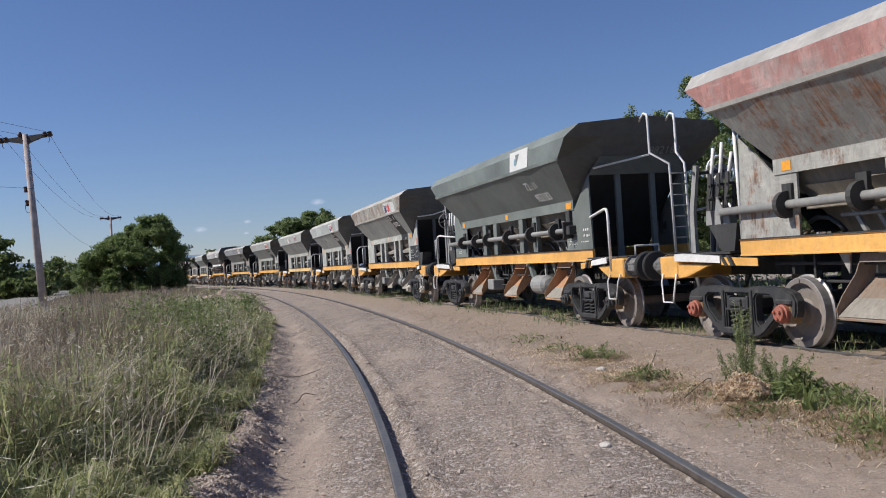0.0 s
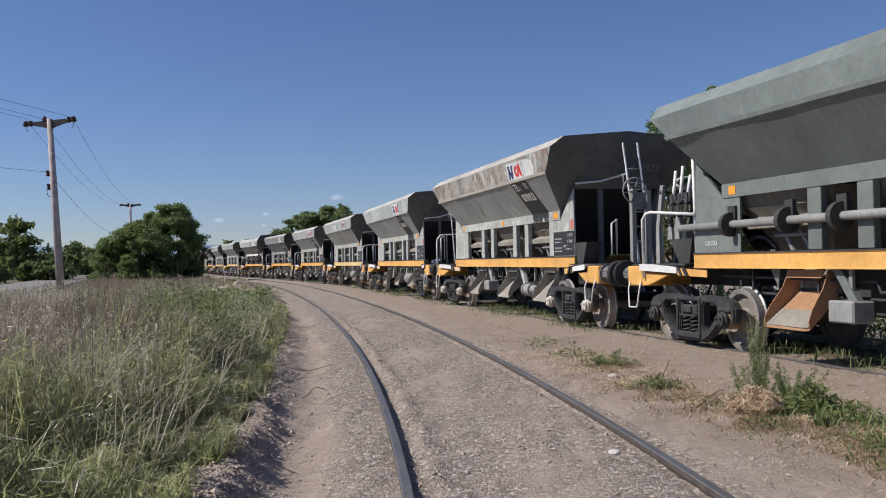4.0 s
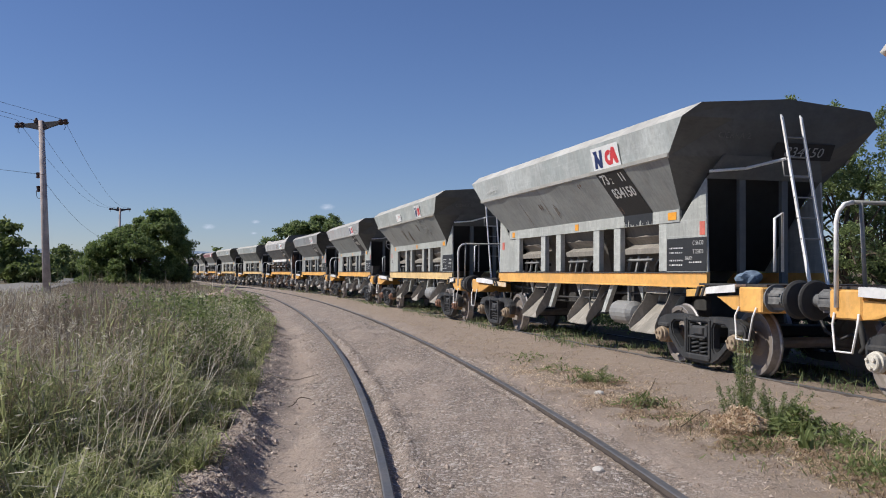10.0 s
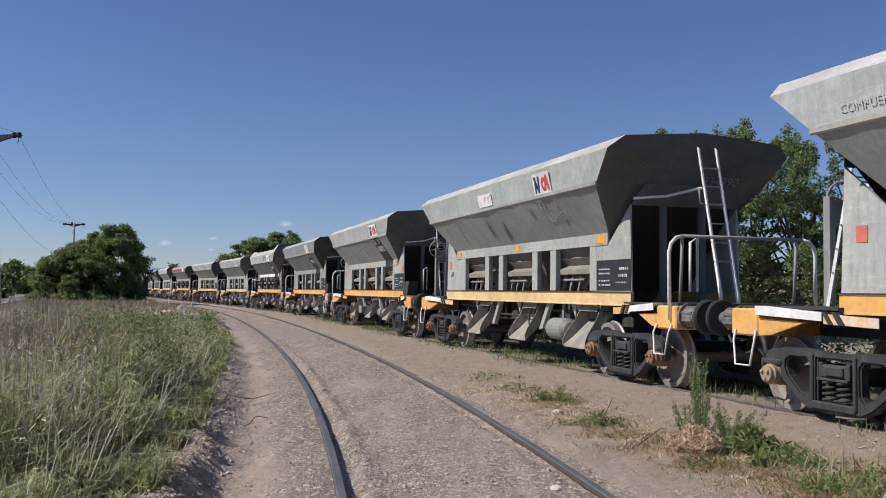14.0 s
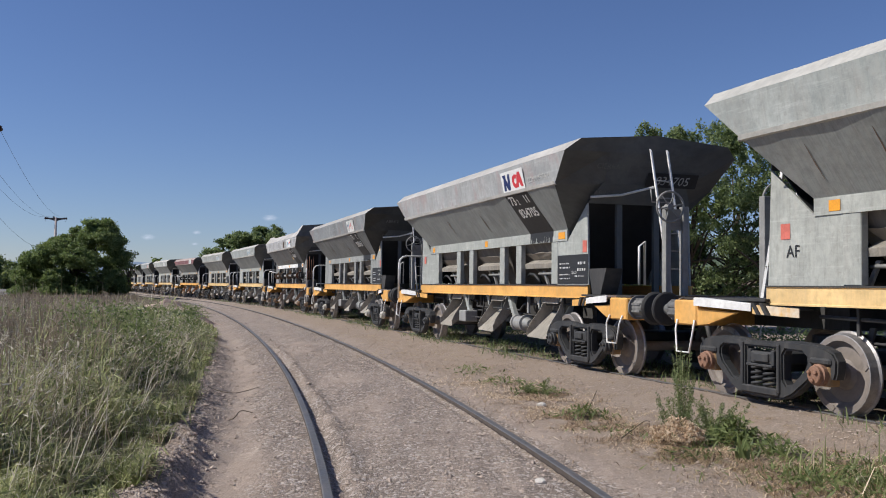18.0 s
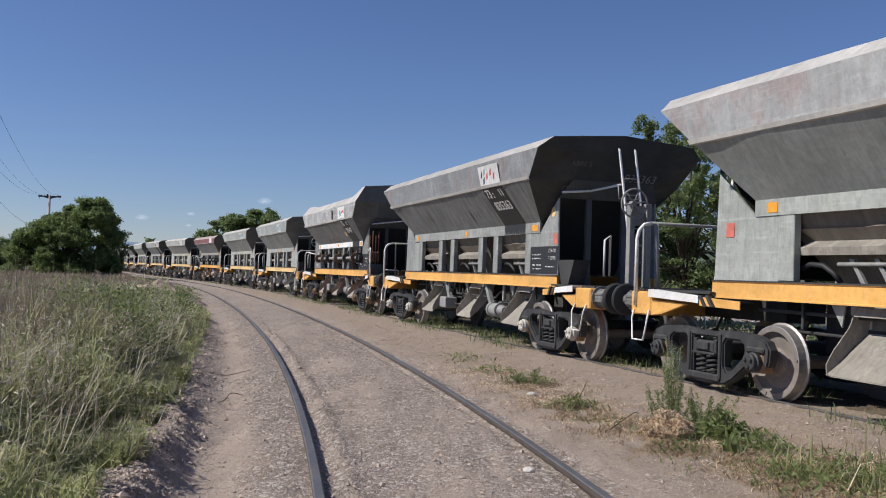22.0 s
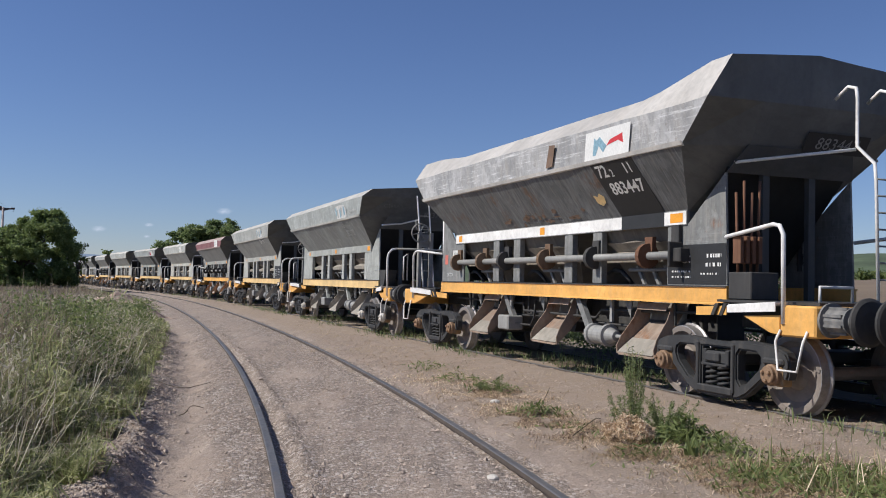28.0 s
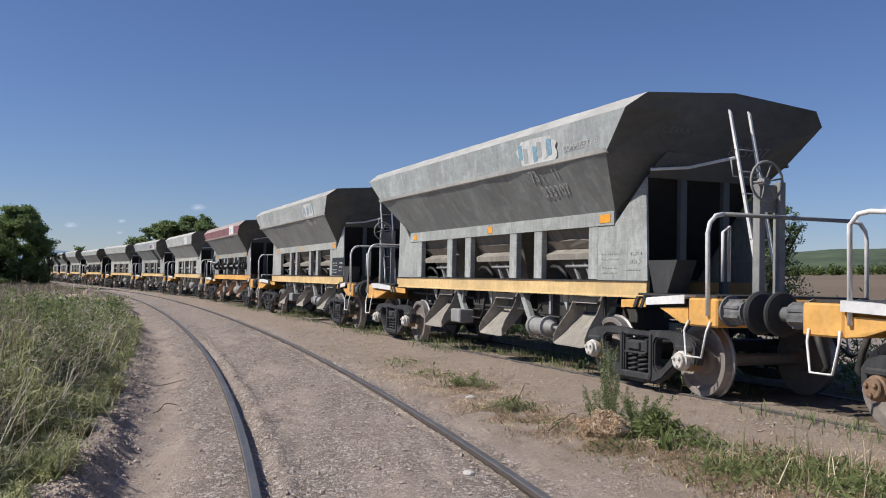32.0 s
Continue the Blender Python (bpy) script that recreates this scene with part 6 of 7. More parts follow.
def trees():
    rng = np.random.default_rng(5)
    tree(polar(-22.25, 85), crown_cloud(rng, 230, 4.3, 3.6, 0.2, [2.3, 3.9, 4.8, 5.4, 5.7, 6.7, 7.15, 6.7, 3.9], 0.72), 0.085, 900, M_BROADLEAF,
         "broad dense rounded green tree by the tall grass", 11, 0.4, 8)
    tree(polar(-19.2, 86), clump_cloud(rng, 14, 0.8, 0.8, 1.6, 5.4, 0.4), 0.08, 60, M_LEAF, "thin half-bare tree beside the broad one", 12, 0.14, 12)
    tree(polar(-17.2, 150), clump_cloud(rng, 16, 6.0, 4.0, 1.0, 4.6, 1.5), 0.3, 220, M_LEAF, "low distant green tree", 13, 0.3)
    tree(polar(-12.6, 96), crown_cloud(rng, 60, 3.6, 2.6, 1.6, [4.9, 6.1, 6.6, 7.3, 7.0, 6.8], 0.7), 0.12, 420, M_LEAF2, "bushy green tree behind the train", 14, 0.25, 12, "trees behind the train")
    tree(polar(-10.6, 98), crown_cloud(rng, 50, 3.0, 2.4, 1.6, [6.4, 7.5, 7.8, 7.0, 6.5, 5.3], 0.65), 0.12, 420, M_LEAF2, "bushy green tree behind the train", 15, 0.22, 12, "trees behind the train")
    for k, (az, d, h, hw) in enumerate(((9.9, 31, 5.6, 1.9), (12.4, 33, 6.4, 2.2), (15.0, 31, 6.7, 2.1), (17.6, 33, 7.1, 2.2), (20.1, 31, 6.9, 2.0), (22.0, 33, 5.0, 1.3), (23.8, 33, 3.9, 0.9))):
        shoots = [(rng.uniform(-1, 1) * hw, rng.uniform(-0.8, 0.8) * hw, h * rng.uniform(0.6, 0.95), 0.28, 0.28, 0.45) for _ in range(26)]
        thin = az > 21
        tree(polar(az, d, 0.0), clump_cloud(rng, 16 if thin else 40, hw * 1.12, hw * 1.12, 0.6, h - 0.7, 0.55) + shoots, 0.05, 220 if thin else 430, M_LEAF2, "leafy young tree with upright shoots behind the train", 20 + k, 0.13, 30, "young trees in a row")
    for k, (az, d, h, hw) in enumerate(((-30.9, 120, 4.6, 4.0), (-33.5, 110, 6.5, 5.0), (-26.1, 170, 6.4, 4.0), (-28.4, 190, 4.6, 5.0), (-37.0, 130, 6.0, 6.0), (-29.2, 105, 7.4, 2.6), (-27.9, 98, 2.9, 2.2), (-31.6, 92, 3.4, 3.0), (-25.6, 150, 6.6, 3.2), (-27.1, 125, 3.8, 2.4))):
        tree(polar(az, d), clump_cloud(rng, 18, hw, hw * 0.8, 0.5, h - 0.8, 1.3 if h > 3 else 0.8), 0.26, 230, M_LEAF, "rounded dark green roadside tree" if h > 3 else "low green roadside bush", 40 + k, 0.25, 6, "roadside trees")
    # far woods along the foot of the hill
    pts = []
    for _ in range(190):
        az, d = rng.uniform(5, 44), rng.uniform(330, 420)
        p = polar(az, d)
        p = (p[0], p[1], ground_z(p[0], p[1]) + 1.0)
        r = rng.uniform(1.4, 3.4)
        pts.append(np.array(p) + rng.normal(size=(170, 3)) * 0.45 * np.array([r, r, r * 0.8]))
    for _ in range(110):
        az, d = rng.uniform(-50, -24), rng.uniform(210, 300)
        p = polar(az, d, 1.5)
        r = rng.uniform(1.5, 3.6)
        pts.append(np.array(p) + rng.normal(size=(170, 3)) * 0.45 * np.array([r, r, r * 0.8]))
    tagged(leaves("far_woods", np.concatenate(pts), 0.6, M_LEAF, None, 77), "dark green scrub and trees far off", "woods", kind="stuff")


trees()


def ridge(name, az0, az1, dist, heights, material, label, depth, base=0.0):
    """A far hill line, rounded towards its top."""
    verts, faces = [], []
    n, m = 90, 6
    for i in range(n + 1):
        f = i / n
        az = az0 + (az1 - az0) * f
        h = np.interp(f, np.linspace(0, 1, len(heights)), heights)
        h = h * (1 + 0.06 * noise.noise(Vector((f * 9, dist * 0.01, 0))) + 0.03 * noise.noise(Vector((f * 33, 5, 0))))
        for j in range(m + 1):
            q = j / m
            p = polar(az, dist + depth * q, base + h * math.sin(q * math.pi / 2))
            verts.append(p)
    for i in range(n):
        for j in range(m):
            a = i * (m + 1) + j
            faces.append((a, a + 1, a + m + 2, a + m + 1))
    ob = raw(name, verts, faces, material)
    ob.data.polygons.foreach_set("use_smooth", [True] * len(faces))
    tagged(ob, label, "hills", kind="structure")


M_HILL = simple("wooded_hill", (0.075, 0.105, 0.055), 0.95, 0.45, 0.02, bmp=0.6)
# the haze of the distance is put into the mountain's blue colour
M_MOUNT = simple("haze_blue_mountain", (0.20, 0.27, 0.36), 1.0, 0.08, 0.002)
ridge("backdrop_hill", -14, 60, 900, [54, 50, 50, 54, 58, 62, 66, 60, 50], M_HILL, "low wooded green hill beyond the field", 500, -6)
ridge("backdrop_mountain", -60, -8, 3600, [90, 100, 120, 105, 120, 116, 100, 110, 90, 80], M_MOUNT, "pale blue mountain ridge on the horizon", 900, -10)


def blades(name, xy, z, height, width, material, seed, lean=0.35, heading_to=None):
    """Grass blades: each a bent strip of two quads."""
    rng = np.random.default_rng(seed)
    n = len(xy)
    b = rng.uniform(0, 2 * math.pi, n) if heading_to is None else rng.normal(heading_to, 0.8, n)
    a = b + math.pi / 2 + rng.normal(0, 0.55, n)
    side = np.stack([np.cos(a), np.sin(a), np.zeros(n)], 1) * (width[:, None] / 2)
    l = np.abs(rng.normal(0, lean, n)) * height
    off = np.stack([np.cos(b) * l, np.sin(b) * l, np.zeros(n)], 1)
    p = np.column_stack([xy, z])
    up = np.zeros((n, 3))
    up[:, 2] = height
    mid = p + up * 0.6 + off * 0.35
    tip = p + up + off
    tip[:, 2] -= l * 0.35
    v = np.stack([p - side, p + side, mid + side * 0.75, mid - side * 0.75, tip + side * 0.15, tip - side * 0.15], 1).reshape(-1, 3)
    k = np.arange(n)[:, None] * 6
    idx = (k + np.array([[0, 1, 2, 3, 3, 2, 4, 5]])).ravel()
    me = bpy.data.meshes.new(name)
    me.vertices.add(len(v))
    me.vertices.foreach_set("co", np.ascontiguousarray(v, dtype=np.float32).ravel())
    me.loops.add(len(idx))
    me.loops.foreach_set("vertex_index", idx.astype(np.int32))
    me.polygons.add(2 * n)
    me.polygons.foreach_set("loop_start", np.arange(0, len(idx), 4, dtype=np.int32))
    me.update(calc_edges=True)
    me.materials.append(material)
    return new(name, me)


def lances(name, pts, length, width, material, seed, low=-0.3, high=1.2):
    """Loose narrow leaves at the points given, pointing every way but mostly upwards."""
    rng = np.random.default_rng(seed)
    n = len(pts)
    a, e = rng.uniform(0, 2 * math.pi, n), rng.uniform(low, high, n)
    u = np.stack([np.cos(a) * np.cos(e), np.sin(a) * np.cos(e), np.sin(e)], 1) * (length / 2)[:, None]
    b = a + math.pi / 2 + rng.normal(0, 0.4, n)
    w = np.stack([np.cos(b), np.sin(b), rng.normal(0, 0.35, n)], 1) * (width / 2)[:, None]
    v = np.stack([pts - u, pts - u * 0.1 + w, pts + u, pts - u * 0.1 - w], 1).reshape(-1, 3)
    return quads(name, v, 4, material)


def fields(x, y, s, seed):
    return np.array([noise.noise(Vector((px * s, py * s * 0.8, seed))) for px, py in zip(x, y)])


def heights(xy):
    z = np.full(len(xy), 0.03)
    near = xy[:, 1] < 45
    z[near] = [ground_z(px, py) - 0.02 for px, py in xy[near]]
    return z


def tall_grass():
    """Rank green grass near the track and along its edge, brown dry grass beyond, pale arching stalks through both."""
    rng = np.random.default_rng(3)
    bands = ((-14, 1.5, 10.0, 30000), (1.5, 6, 5.0, 50000), (6, 12, 8.0, 78000), (12, 24, 15.0, 80000), (24, 48, 30.0, 60000), (48, 100, 52.0, 40000))
    pool = {"green": [], "dry": [], "leaf": []}
    for y0, y1, wide, n in bands:
        y = rng.uniform(y0, y1, n)
        d = -wide * rng.uniform(0, 1, n) ** 1.3
        x = np.interp(y, EDGE_Y, EDGE_X) + np.interp(y, (3, 5.5, 9, 13, 28), (0.09, 0.08, 0.04, 0.0, 0.3)) + d
        ragged = np.interp(y, (5, 8, 12), (0.06, 0.06, 0.06)) + 0.2 * np.array([noise.noise(Vector((0.0, q * 1.1, 5.0))) + 0.5 * noise.noise(Vector((3.0, q * 4.0, 5.0))) for q in y])
        strip = np.clip((d + np.interp(y, (6, 12, 30), (2.2, 1.5, 1.8))) / 0.9, 0, 1)
        green = np.clip(1.0 - (y - 4.6) / 3.4, 0.05, 1.0) * 0.9
        green = np.maximum(green, 0.88 * strip) + 0.7 * fields(x, y, 0.7, 1.0)
        green = np.clip(green, 0.05, 0.9)
        tuft = fields(x, y, 2.2, 6.0)
        swell = fields(x, y, 0.7, 16.0)
        ok = (tuft > np.where(y < 16, -0.16, -0.28)) & (d < -ragged) & (np.hypot(x, y) < np.interp(np.degrees(np.arctan2(x, y)), (-60, -52, -38, -30.8, -29.4, -27.9, -26.4, -25.7, -25.2, -25.0), (15, 20, 31, 47, 57, 74, 103, 130, 190, 500))) & ~((np.abs(x + 9.0) < 1.5) & (np.abs(y - 29.4) < 2.4))
        isg = rng.uniform(0, 1, n) < green
        thin = rng.uniform(0, 1, n) < np.where(y < 24, 0.35, 1.0)
        for key, sel in (("green", ok & isg & thin), ("dry", ok & ~isg)):
            k = int(sel.sum())
            low = np.where((np.abs(np.degrees(np.arctan2(x[sel], y[sel])) + 17.2) < 1.4) & (y[sel] > 17), 0.55, 1.0)
            far = low * np.clip((-d[sel] + 0.16) / 1.1, 0.25, 1.0) * np.interp(y[sel], (10, 30, 60), (1.0, 0.72, 0.5)) * np.where(np.degrees(np.arctan2(x[sel], y[sel])) < -25.2, np.interp(y[sel], (14, 24), (1.0, 0.5)), 1.0)
            base = rng.uniform(0.25, 0.74, k) if key == "green" else rng.uniform(0.34, 0.86, k)
            wide_of = (0.0065 + 0.0008 * np.abs(y[sel])) * rng.uniform(0.5, 1.9, k) if key == "green" else (0.0030 + 0.00075 * np.abs(y[sel])) * rng.uniform(0.6, 1.5, k)
            pool[key].append(np.column_stack([x[sel], y[sel], base * far * (1.02 + 0.9 * tuft[sel] + 0.65 * swell[sel]), wide_of]))
        if y1 <= 24 and y0 > 0:
            sel = np.flatnonzero(ok & (y > 2.5) & (rng.uniform(0, 1, n) < np.where(isg, 1.0, 0.28)))
            k = len(sel)
            top = np.clip((-d[sel] + 0.15) / 1.1, 0.25, 1.0) * (0.53 + 0.55 * tuft[sel] + 0.4 * swell[sel])
            px, py = x[sel] + rng.normal(0, 0.04, k), y[sel] + rng.normal(0, 0.04, k)
            pool["leaf"].append(np.column_stack([px, py, heights(np.column_stack([px, py])) + top * rng.uniform(np.where(py < 7.5, 0.55, 0.3), 1.08, k), rng.uniform(0.08, 0.24, k), (0.0085 + 0.0006 * py) * rng.uniform(0.6, 1.5, k), isg[sel] & (rng.uniform(0, 1, k) < 0.86)]))
    q = np.concatenate(pool["leaf"])
    for live, name, mat, lab in ((True, "grass_leaves", M_GRASS, "tangled broad green grass leaves"), (False, "withered_leaves", M_STALK, "withered pale leaves tangled in the grass")):
        v = q[(q[:, 5] > 0.5) == live]
        tagged(lances(name, v[:, :3], v[:, 3], v[:, 4] * (1.0 if live else 0.6), mat, 9), lab, "grass", kind="stuff")
    for key, name, mat, lean, lab in (("green", "green_grass", M_GRASS, 0.45, "tall tangled broad-bladed green grass"), ("dry", "dry_grass", M_DRY, 0.5, "tall brown dry grass gone to seed")):
        q = np.concatenate(pool[key])
        tagged(blades(name, q[:, :2], heights(q[:, :2]), q[:, 2], q[:, 3], mat, 8, lean), lab, "grass", kind="stuff")
    # pale leaning stalks with seed heads
    n = 22000
    y = rng.uniform(0, 1, n) ** 1.5 * 32 + 3.2
    d = -0.35 - rng.uniform(0, 1, n) ** 1.2 * (3.5 + 0.55 * y)
    x = np.interp(y, EDGE_Y, EDGE_X) + d
    keep = fields(x, y, 0.6, 21.0) + 0.25 * rng.normal(size=n) > np.where(y < 9, 0.05, 0.05)
    x, y = x[keep], y[keep]
    xy = np.column_stack([x, y])
    h = rng.uniform(0.5, 1.0, len(x)) * np.interp(y, (8, 30), (1.0, 0.8))
    w = (0.0036 + 0.0006 * y) * rng.uniform(0.7, 1.4, len(x))
    tagged(blades("grass_stalks", xy, heights(xy), h, w, M_STALK, 77, 0.75, 0.3), "pale leaning dry stalks", "grass", kind="stuff")
    m = 320
    ny = rng.uniform(3.6, 10.0, m)
    nx = np.interp(ny, EDGE_Y, EDGE_X) - rng.uniform(0.9, 4.0, m)
    nxy = np.column_stack([nx, ny])
    tagged(blades("dry_cane", nxy, heights(nxy), rng.uniform(0.6, 1.0, m), rng.uniform(0.008, 0.016, m), M_STALK, 78, 0.9, 2.6), "long pale dry canes leaning in the grass", "grass", kind="stuff")
    pts = np.column_stack([xy, heights(xy) + h * 0.93])
    pts = np.repeat(pts, 3, 0) + rng.normal(0, 0.05, (len(pts) * 3, 3))
    tagged(leaves("seed_heads", pts, 0.026, M_STALK, None, 33, aspect=0.16), "pale feathery seed heads in the grass", "grass", kind="stuff")
    # leafy herbs in patches near the edge of the bare ground
    pts = []
    for y0, d0, r, h, k in ((11.5, -1.3, 0.7, 0.95, 110), (9.6, -0.9, 0.5, 0.6, 40), (14.0, -1.2, 0.8, 0.85, 80), (17.5, -1.1, 1.0, 0.75, 44), (7.6, -1.0, 0.6, 0.45, 16), (6.0, -0.9, 0.5, 0.35, 6), (21.5, -1.2, 1.4, 0.75, 44), (28, -2.4, 2.0, 0.42, 40), (26.0, -0.7, 0.7, 0.5, 40), (31.5, -0.5, 0.8, 0.5, 40)):
        for _ in range(k):
            y = y0 + rng.normal(0, r)
            x = edge_x(y) + min(-0.3 - 0.3 * rng.uniform(), d0 + rng.normal(0, r * 0.6))
            q, hh = rng.uniform(0.05, 0.15), h * rng.uniform(0.5, 1.2)
            f = rng.uniform(0, 1, 130)
            pts.append(np.column_stack([x + rng.normal(0, 1, 130) * q * (0.5 + f), y + rng.normal(0, 1, 130) * q * (0.5 + f), 0.03 + hh * f]))
    tagged(leaves("leafy_herbs", np.concatenate(pts), 0.027, M_HERB, None, 31, aspect=0.42), "dark leafy green herbs in the grass", "weeds", kind="stuff")


tall_grass()


def weed_clump(xy, n, h, spread, material, seed, width=0.009, label="", name="weed", lean=0.25):
    rng = np.random.default_rng(seed)
    p = np.array(xy) + rng.normal(0, spread, (n, 2))
    z = np.array([ground_z(a, b) - 0.01 for a, b in p])
    ob = blades(name, p, z, h * rng.uniform(0.35, 1.0, n), np.full(n, width) * rng.uniform(0.7, 1.4, n), material, seed, lean)
    if label:
        tagged(ob, label, "weed")
    return ob


def tall_weed(x, y, h, seed, label, stems=14, spread=0.12, lean=0.16):
    """Feathery upright stems clothed with narrow leaves."""
    rng = np.random.default_rng(seed)
    t = new("tall_weed")
    t.location = (x, y, ground_z(x, y))
    bm = bmesh.new()
    pts = []
    for k in range(stems):
        a, q = rng.uniform(0, 6.28), rng.uniform(0.01, spread)
        out = Vector((math.cos(a), math.sin(a), 0))
        top = out * (q + rng.uniform(0.2, 1.0) * lean) + Vector((0, 0, h * rng.uniform(0.45, 1.0)))
        p0 = out * q * 0.5 + Vector((0, 0, -0.03))
        tube([p0, p0.lerp(top, 0.5) + Vector((0, 0, 0.03)), top], 0.004, 5, bm, r1=0.0015)
        for f in np.linspace(0.08, 1.0, 30):
            c = np.array(p0.lerp(top, f))
            pts.append(c + rng.normal(size=(5, 3)) * (0.026 - 0.016 * f))
    tagged(part("stem", bm, M_GRASS, t), kind="stuff")
    leaves("leaves", np.concatenate(pts), 0.02, M_WEED, t, seed, aspect=0.15)
    return tagged(t, label, "weed")


def verge():
    """Weeds, straw and dry litter between the two tracks and under the train."""
    tall_weed(2.33, 8.95, 0.86, 51, "tall feathery green weed beside the straw", 16, 0.07, 0.14)
    tall_weed(2.2, 8.72, 0.42, 55, "feathery green weed beside the straw", 12, 0.10)
    tall_weed(2.52, 8.6, 0.36, 52, "low feathery green weed beside the straw", 26, 0.2, 0.25)
    rng = np.random.default_rng(53)
    cloud, size = [], []
    for x, y, n, h, sp in ((2.66, 8.35, 420, 0.24, 0.13), (2.45, 8.15, 160, 0.16, 0.10), (2.78, 7.75, 260, 0.17, 0.15), (3.25, 7.3, 110, 0.10, 0.16), (2.95, 6.75, 300, 0.13, 0.2), (3.35, 6.5, 420, 0.16, 0.22), (2.55, 6.9, 120, 0.09, 0.15), (2.6, 6.45, 180, 0.09, 0.2), (3.3, 5.9, 420, 0.15, 0.24), (2.05, 7.6, 90, 0.06, 0.2), (1.75, 8.9, 60, 0.05, 0.2), (1.5, 9.9, 220, 0.13, 0.16), (1.22, 12.0, 160, 0.14, 0.2), (0.9, 13.2, 120, 0.12, 0.2), (0.5, 15.0, 120, 0.12, 0.25)):
        p = np.array((x, y)) + rng.normal(0, sp, (n, 2))
        z = np.array([ground_z(a, c) for a, c in p]) + h * rng.uniform(0.0, 1.0, n) * np.exp(-((p - (x, y)) ** 2).sum(1) / (3 * sp * sp))
        cloud.append(np.column_stack([p, z + 0.012]))
        size.append(rng.uniform(0.05, 0.16, n) * (0.6 + h * 2))
    size = np.concatenate(size)
    tagged(lances("low_weeds", np.concatenate(cloud), size, 0.010 + size * 0.11, M_HERB, 54, -0.2, 1.0), "low sprawling leafy green weeds on dry earth", "weeds", kind="stuff")
    weed_clump((2.42, 7.5), 16, 0.34, 0.03, M_HERB, 54, 0.03, "upright broad-bladed green plant on dry earth", "broad_leaf_plant", 0.7)
    tall_weed(1.24, 11.9, 0.2, 58, "small green weed among dry reddish stems", 8, 0.2, 0.3)
    rng = np.random.default_rng(61)
    g, d, r = [], [], []
    for x, y, n, q, kind in ((1.24, 11.9, 900, 0.28, "r"), (1.3, 11.5, 300, 0.4, "d"), (1.5, 9.7, 700, 0.3, "r"), (1.55, 9.5, 420, 0.35, "d"), (0.95, 13.0, 240, 0.35, "r"),
                             (2.0, 8.0, 700, 0.28, "d"), (1.75, 8.2, 260, 0.35, "r"), (2.6, 6.7, 900, 0.45, "d"), (3.0, 5.9, 1200, 0.5, "d"), (2.9, 6.4, 300, 0.5, "r"),
                             (0.5, 14.4, 260, 0.5, "d"), (-0.95, 18.7, 420, 0.8, "d"), (-2.2, 25.0, 400, 1.2, "d"), (1.0, 12.0, 350, 0.9, "d"), (0.2, 16.0, 300, 0.8, "r"), (2.25, 7.6, 800, 0.3, "r"), (2.8, 6.6, 1300, 0.42, "r"), (1.65, 8.8, 500, 0.35, "r"), (1.3, 10.7, 700, 0.5, "r"), (3.3, 7.4, 600, 0.4, "r"), (2.9, 9.6, 500, 0.5, "d"), (2.2, 7.7, 700, 0.25, "d")):
        {"g": g, "d": d, "r": r}[kind].append(np.array((x, y)) + rng.normal(0, q, ((n * 2 if kind != "g" else n), 2)) * np.array([0.85, 1.15]))
    for s in np.arange(-6, 70, 0.5):              # along and between the rails of the train
        for _ in range(70 if s < 30 else 20):
            p, _a = on_line(s + rng.uniform(0, 0.5), rng.choice([-0.2, 0.3, 0.8]) + rng.normal(0, 0.16))
            (d if rng.uniform() < 0.5 else r).append(np.array([[p.x, p.y]]))
        dens = int(120 if s < 35 else 45)
        for _ in range(dens):
            off = rng.choice([-0.22, 0.25, 0.87, 1.4]) + rng.normal(0, 0.2)
            if abs(off) < 0.07 or noise.noise(Vector((s * 0.35, off * 0.8, 2.0))) < -0.06:
                continue
            p, _a = on_line(s + rng.uniform(0, 0.5), off)
            g.append(np.array([[p.x, p.y]]))
    for s in np.arange(-4, 60, 0.4):              # thin dry litter between the tracks
        for _ in range(48):
            p, _a = on_line(s, -1.05 + rng.normal(0, 0.55))
            (d if rng.uniform() < 0.6 else r).append(np.array([[p.x, p.y]]))
    for s in np.arange(-4, 40, 0.25):             # twigs and straws on the gravel of the empty track
        for _ in range(3):
            p, _a = on_line(s, -track_gap(s) + rng.uniform(-0.9, 2.2))
            r.append(np.array([[p.x, p.y]]))
    for name, xy, mat, hmin, hmax, w, lean, lab in (("verge_weeds", g, M_WEED, 0.03, 0.22, 0.012, 1.2, "short green weeds along the rails"), ("dry_litter", d, M_STRAW, 0.008, 0.036, 0.007, 5.5, "dry straw litter on bare earth"),
                                                    ("dry_twigs", r, M_TWIG, 0.012, 0.055, 0.007, 3.6, "brown dry twigs and stems on bare earth")):
        xy = np.concatenate(xy)
        if mat is not M_WEED:
            xy = xy[fields(xy[:, 0], xy[:, 1], 3.2, 30.0) + 0.5 * fields(xy[:, 0], xy[:, 1], 9.0, 31.0) > np.where((xy[:, 0] > 2.2) & (xy[:, 1] < 7.4), -0.2, 0.0)]
        z = np.array([ground_z(a, b) for a, b in xy])
        k = np.random.default_rng(62)
        ob = blades(name, xy, z, k.uniform(hmin, hmax, len(xy)), np.full(len(xy), w), mat, 63, lean)
        tagged(ob, lab, "weeds", kind="stuff")
    rng = np.random.default_rng(69)
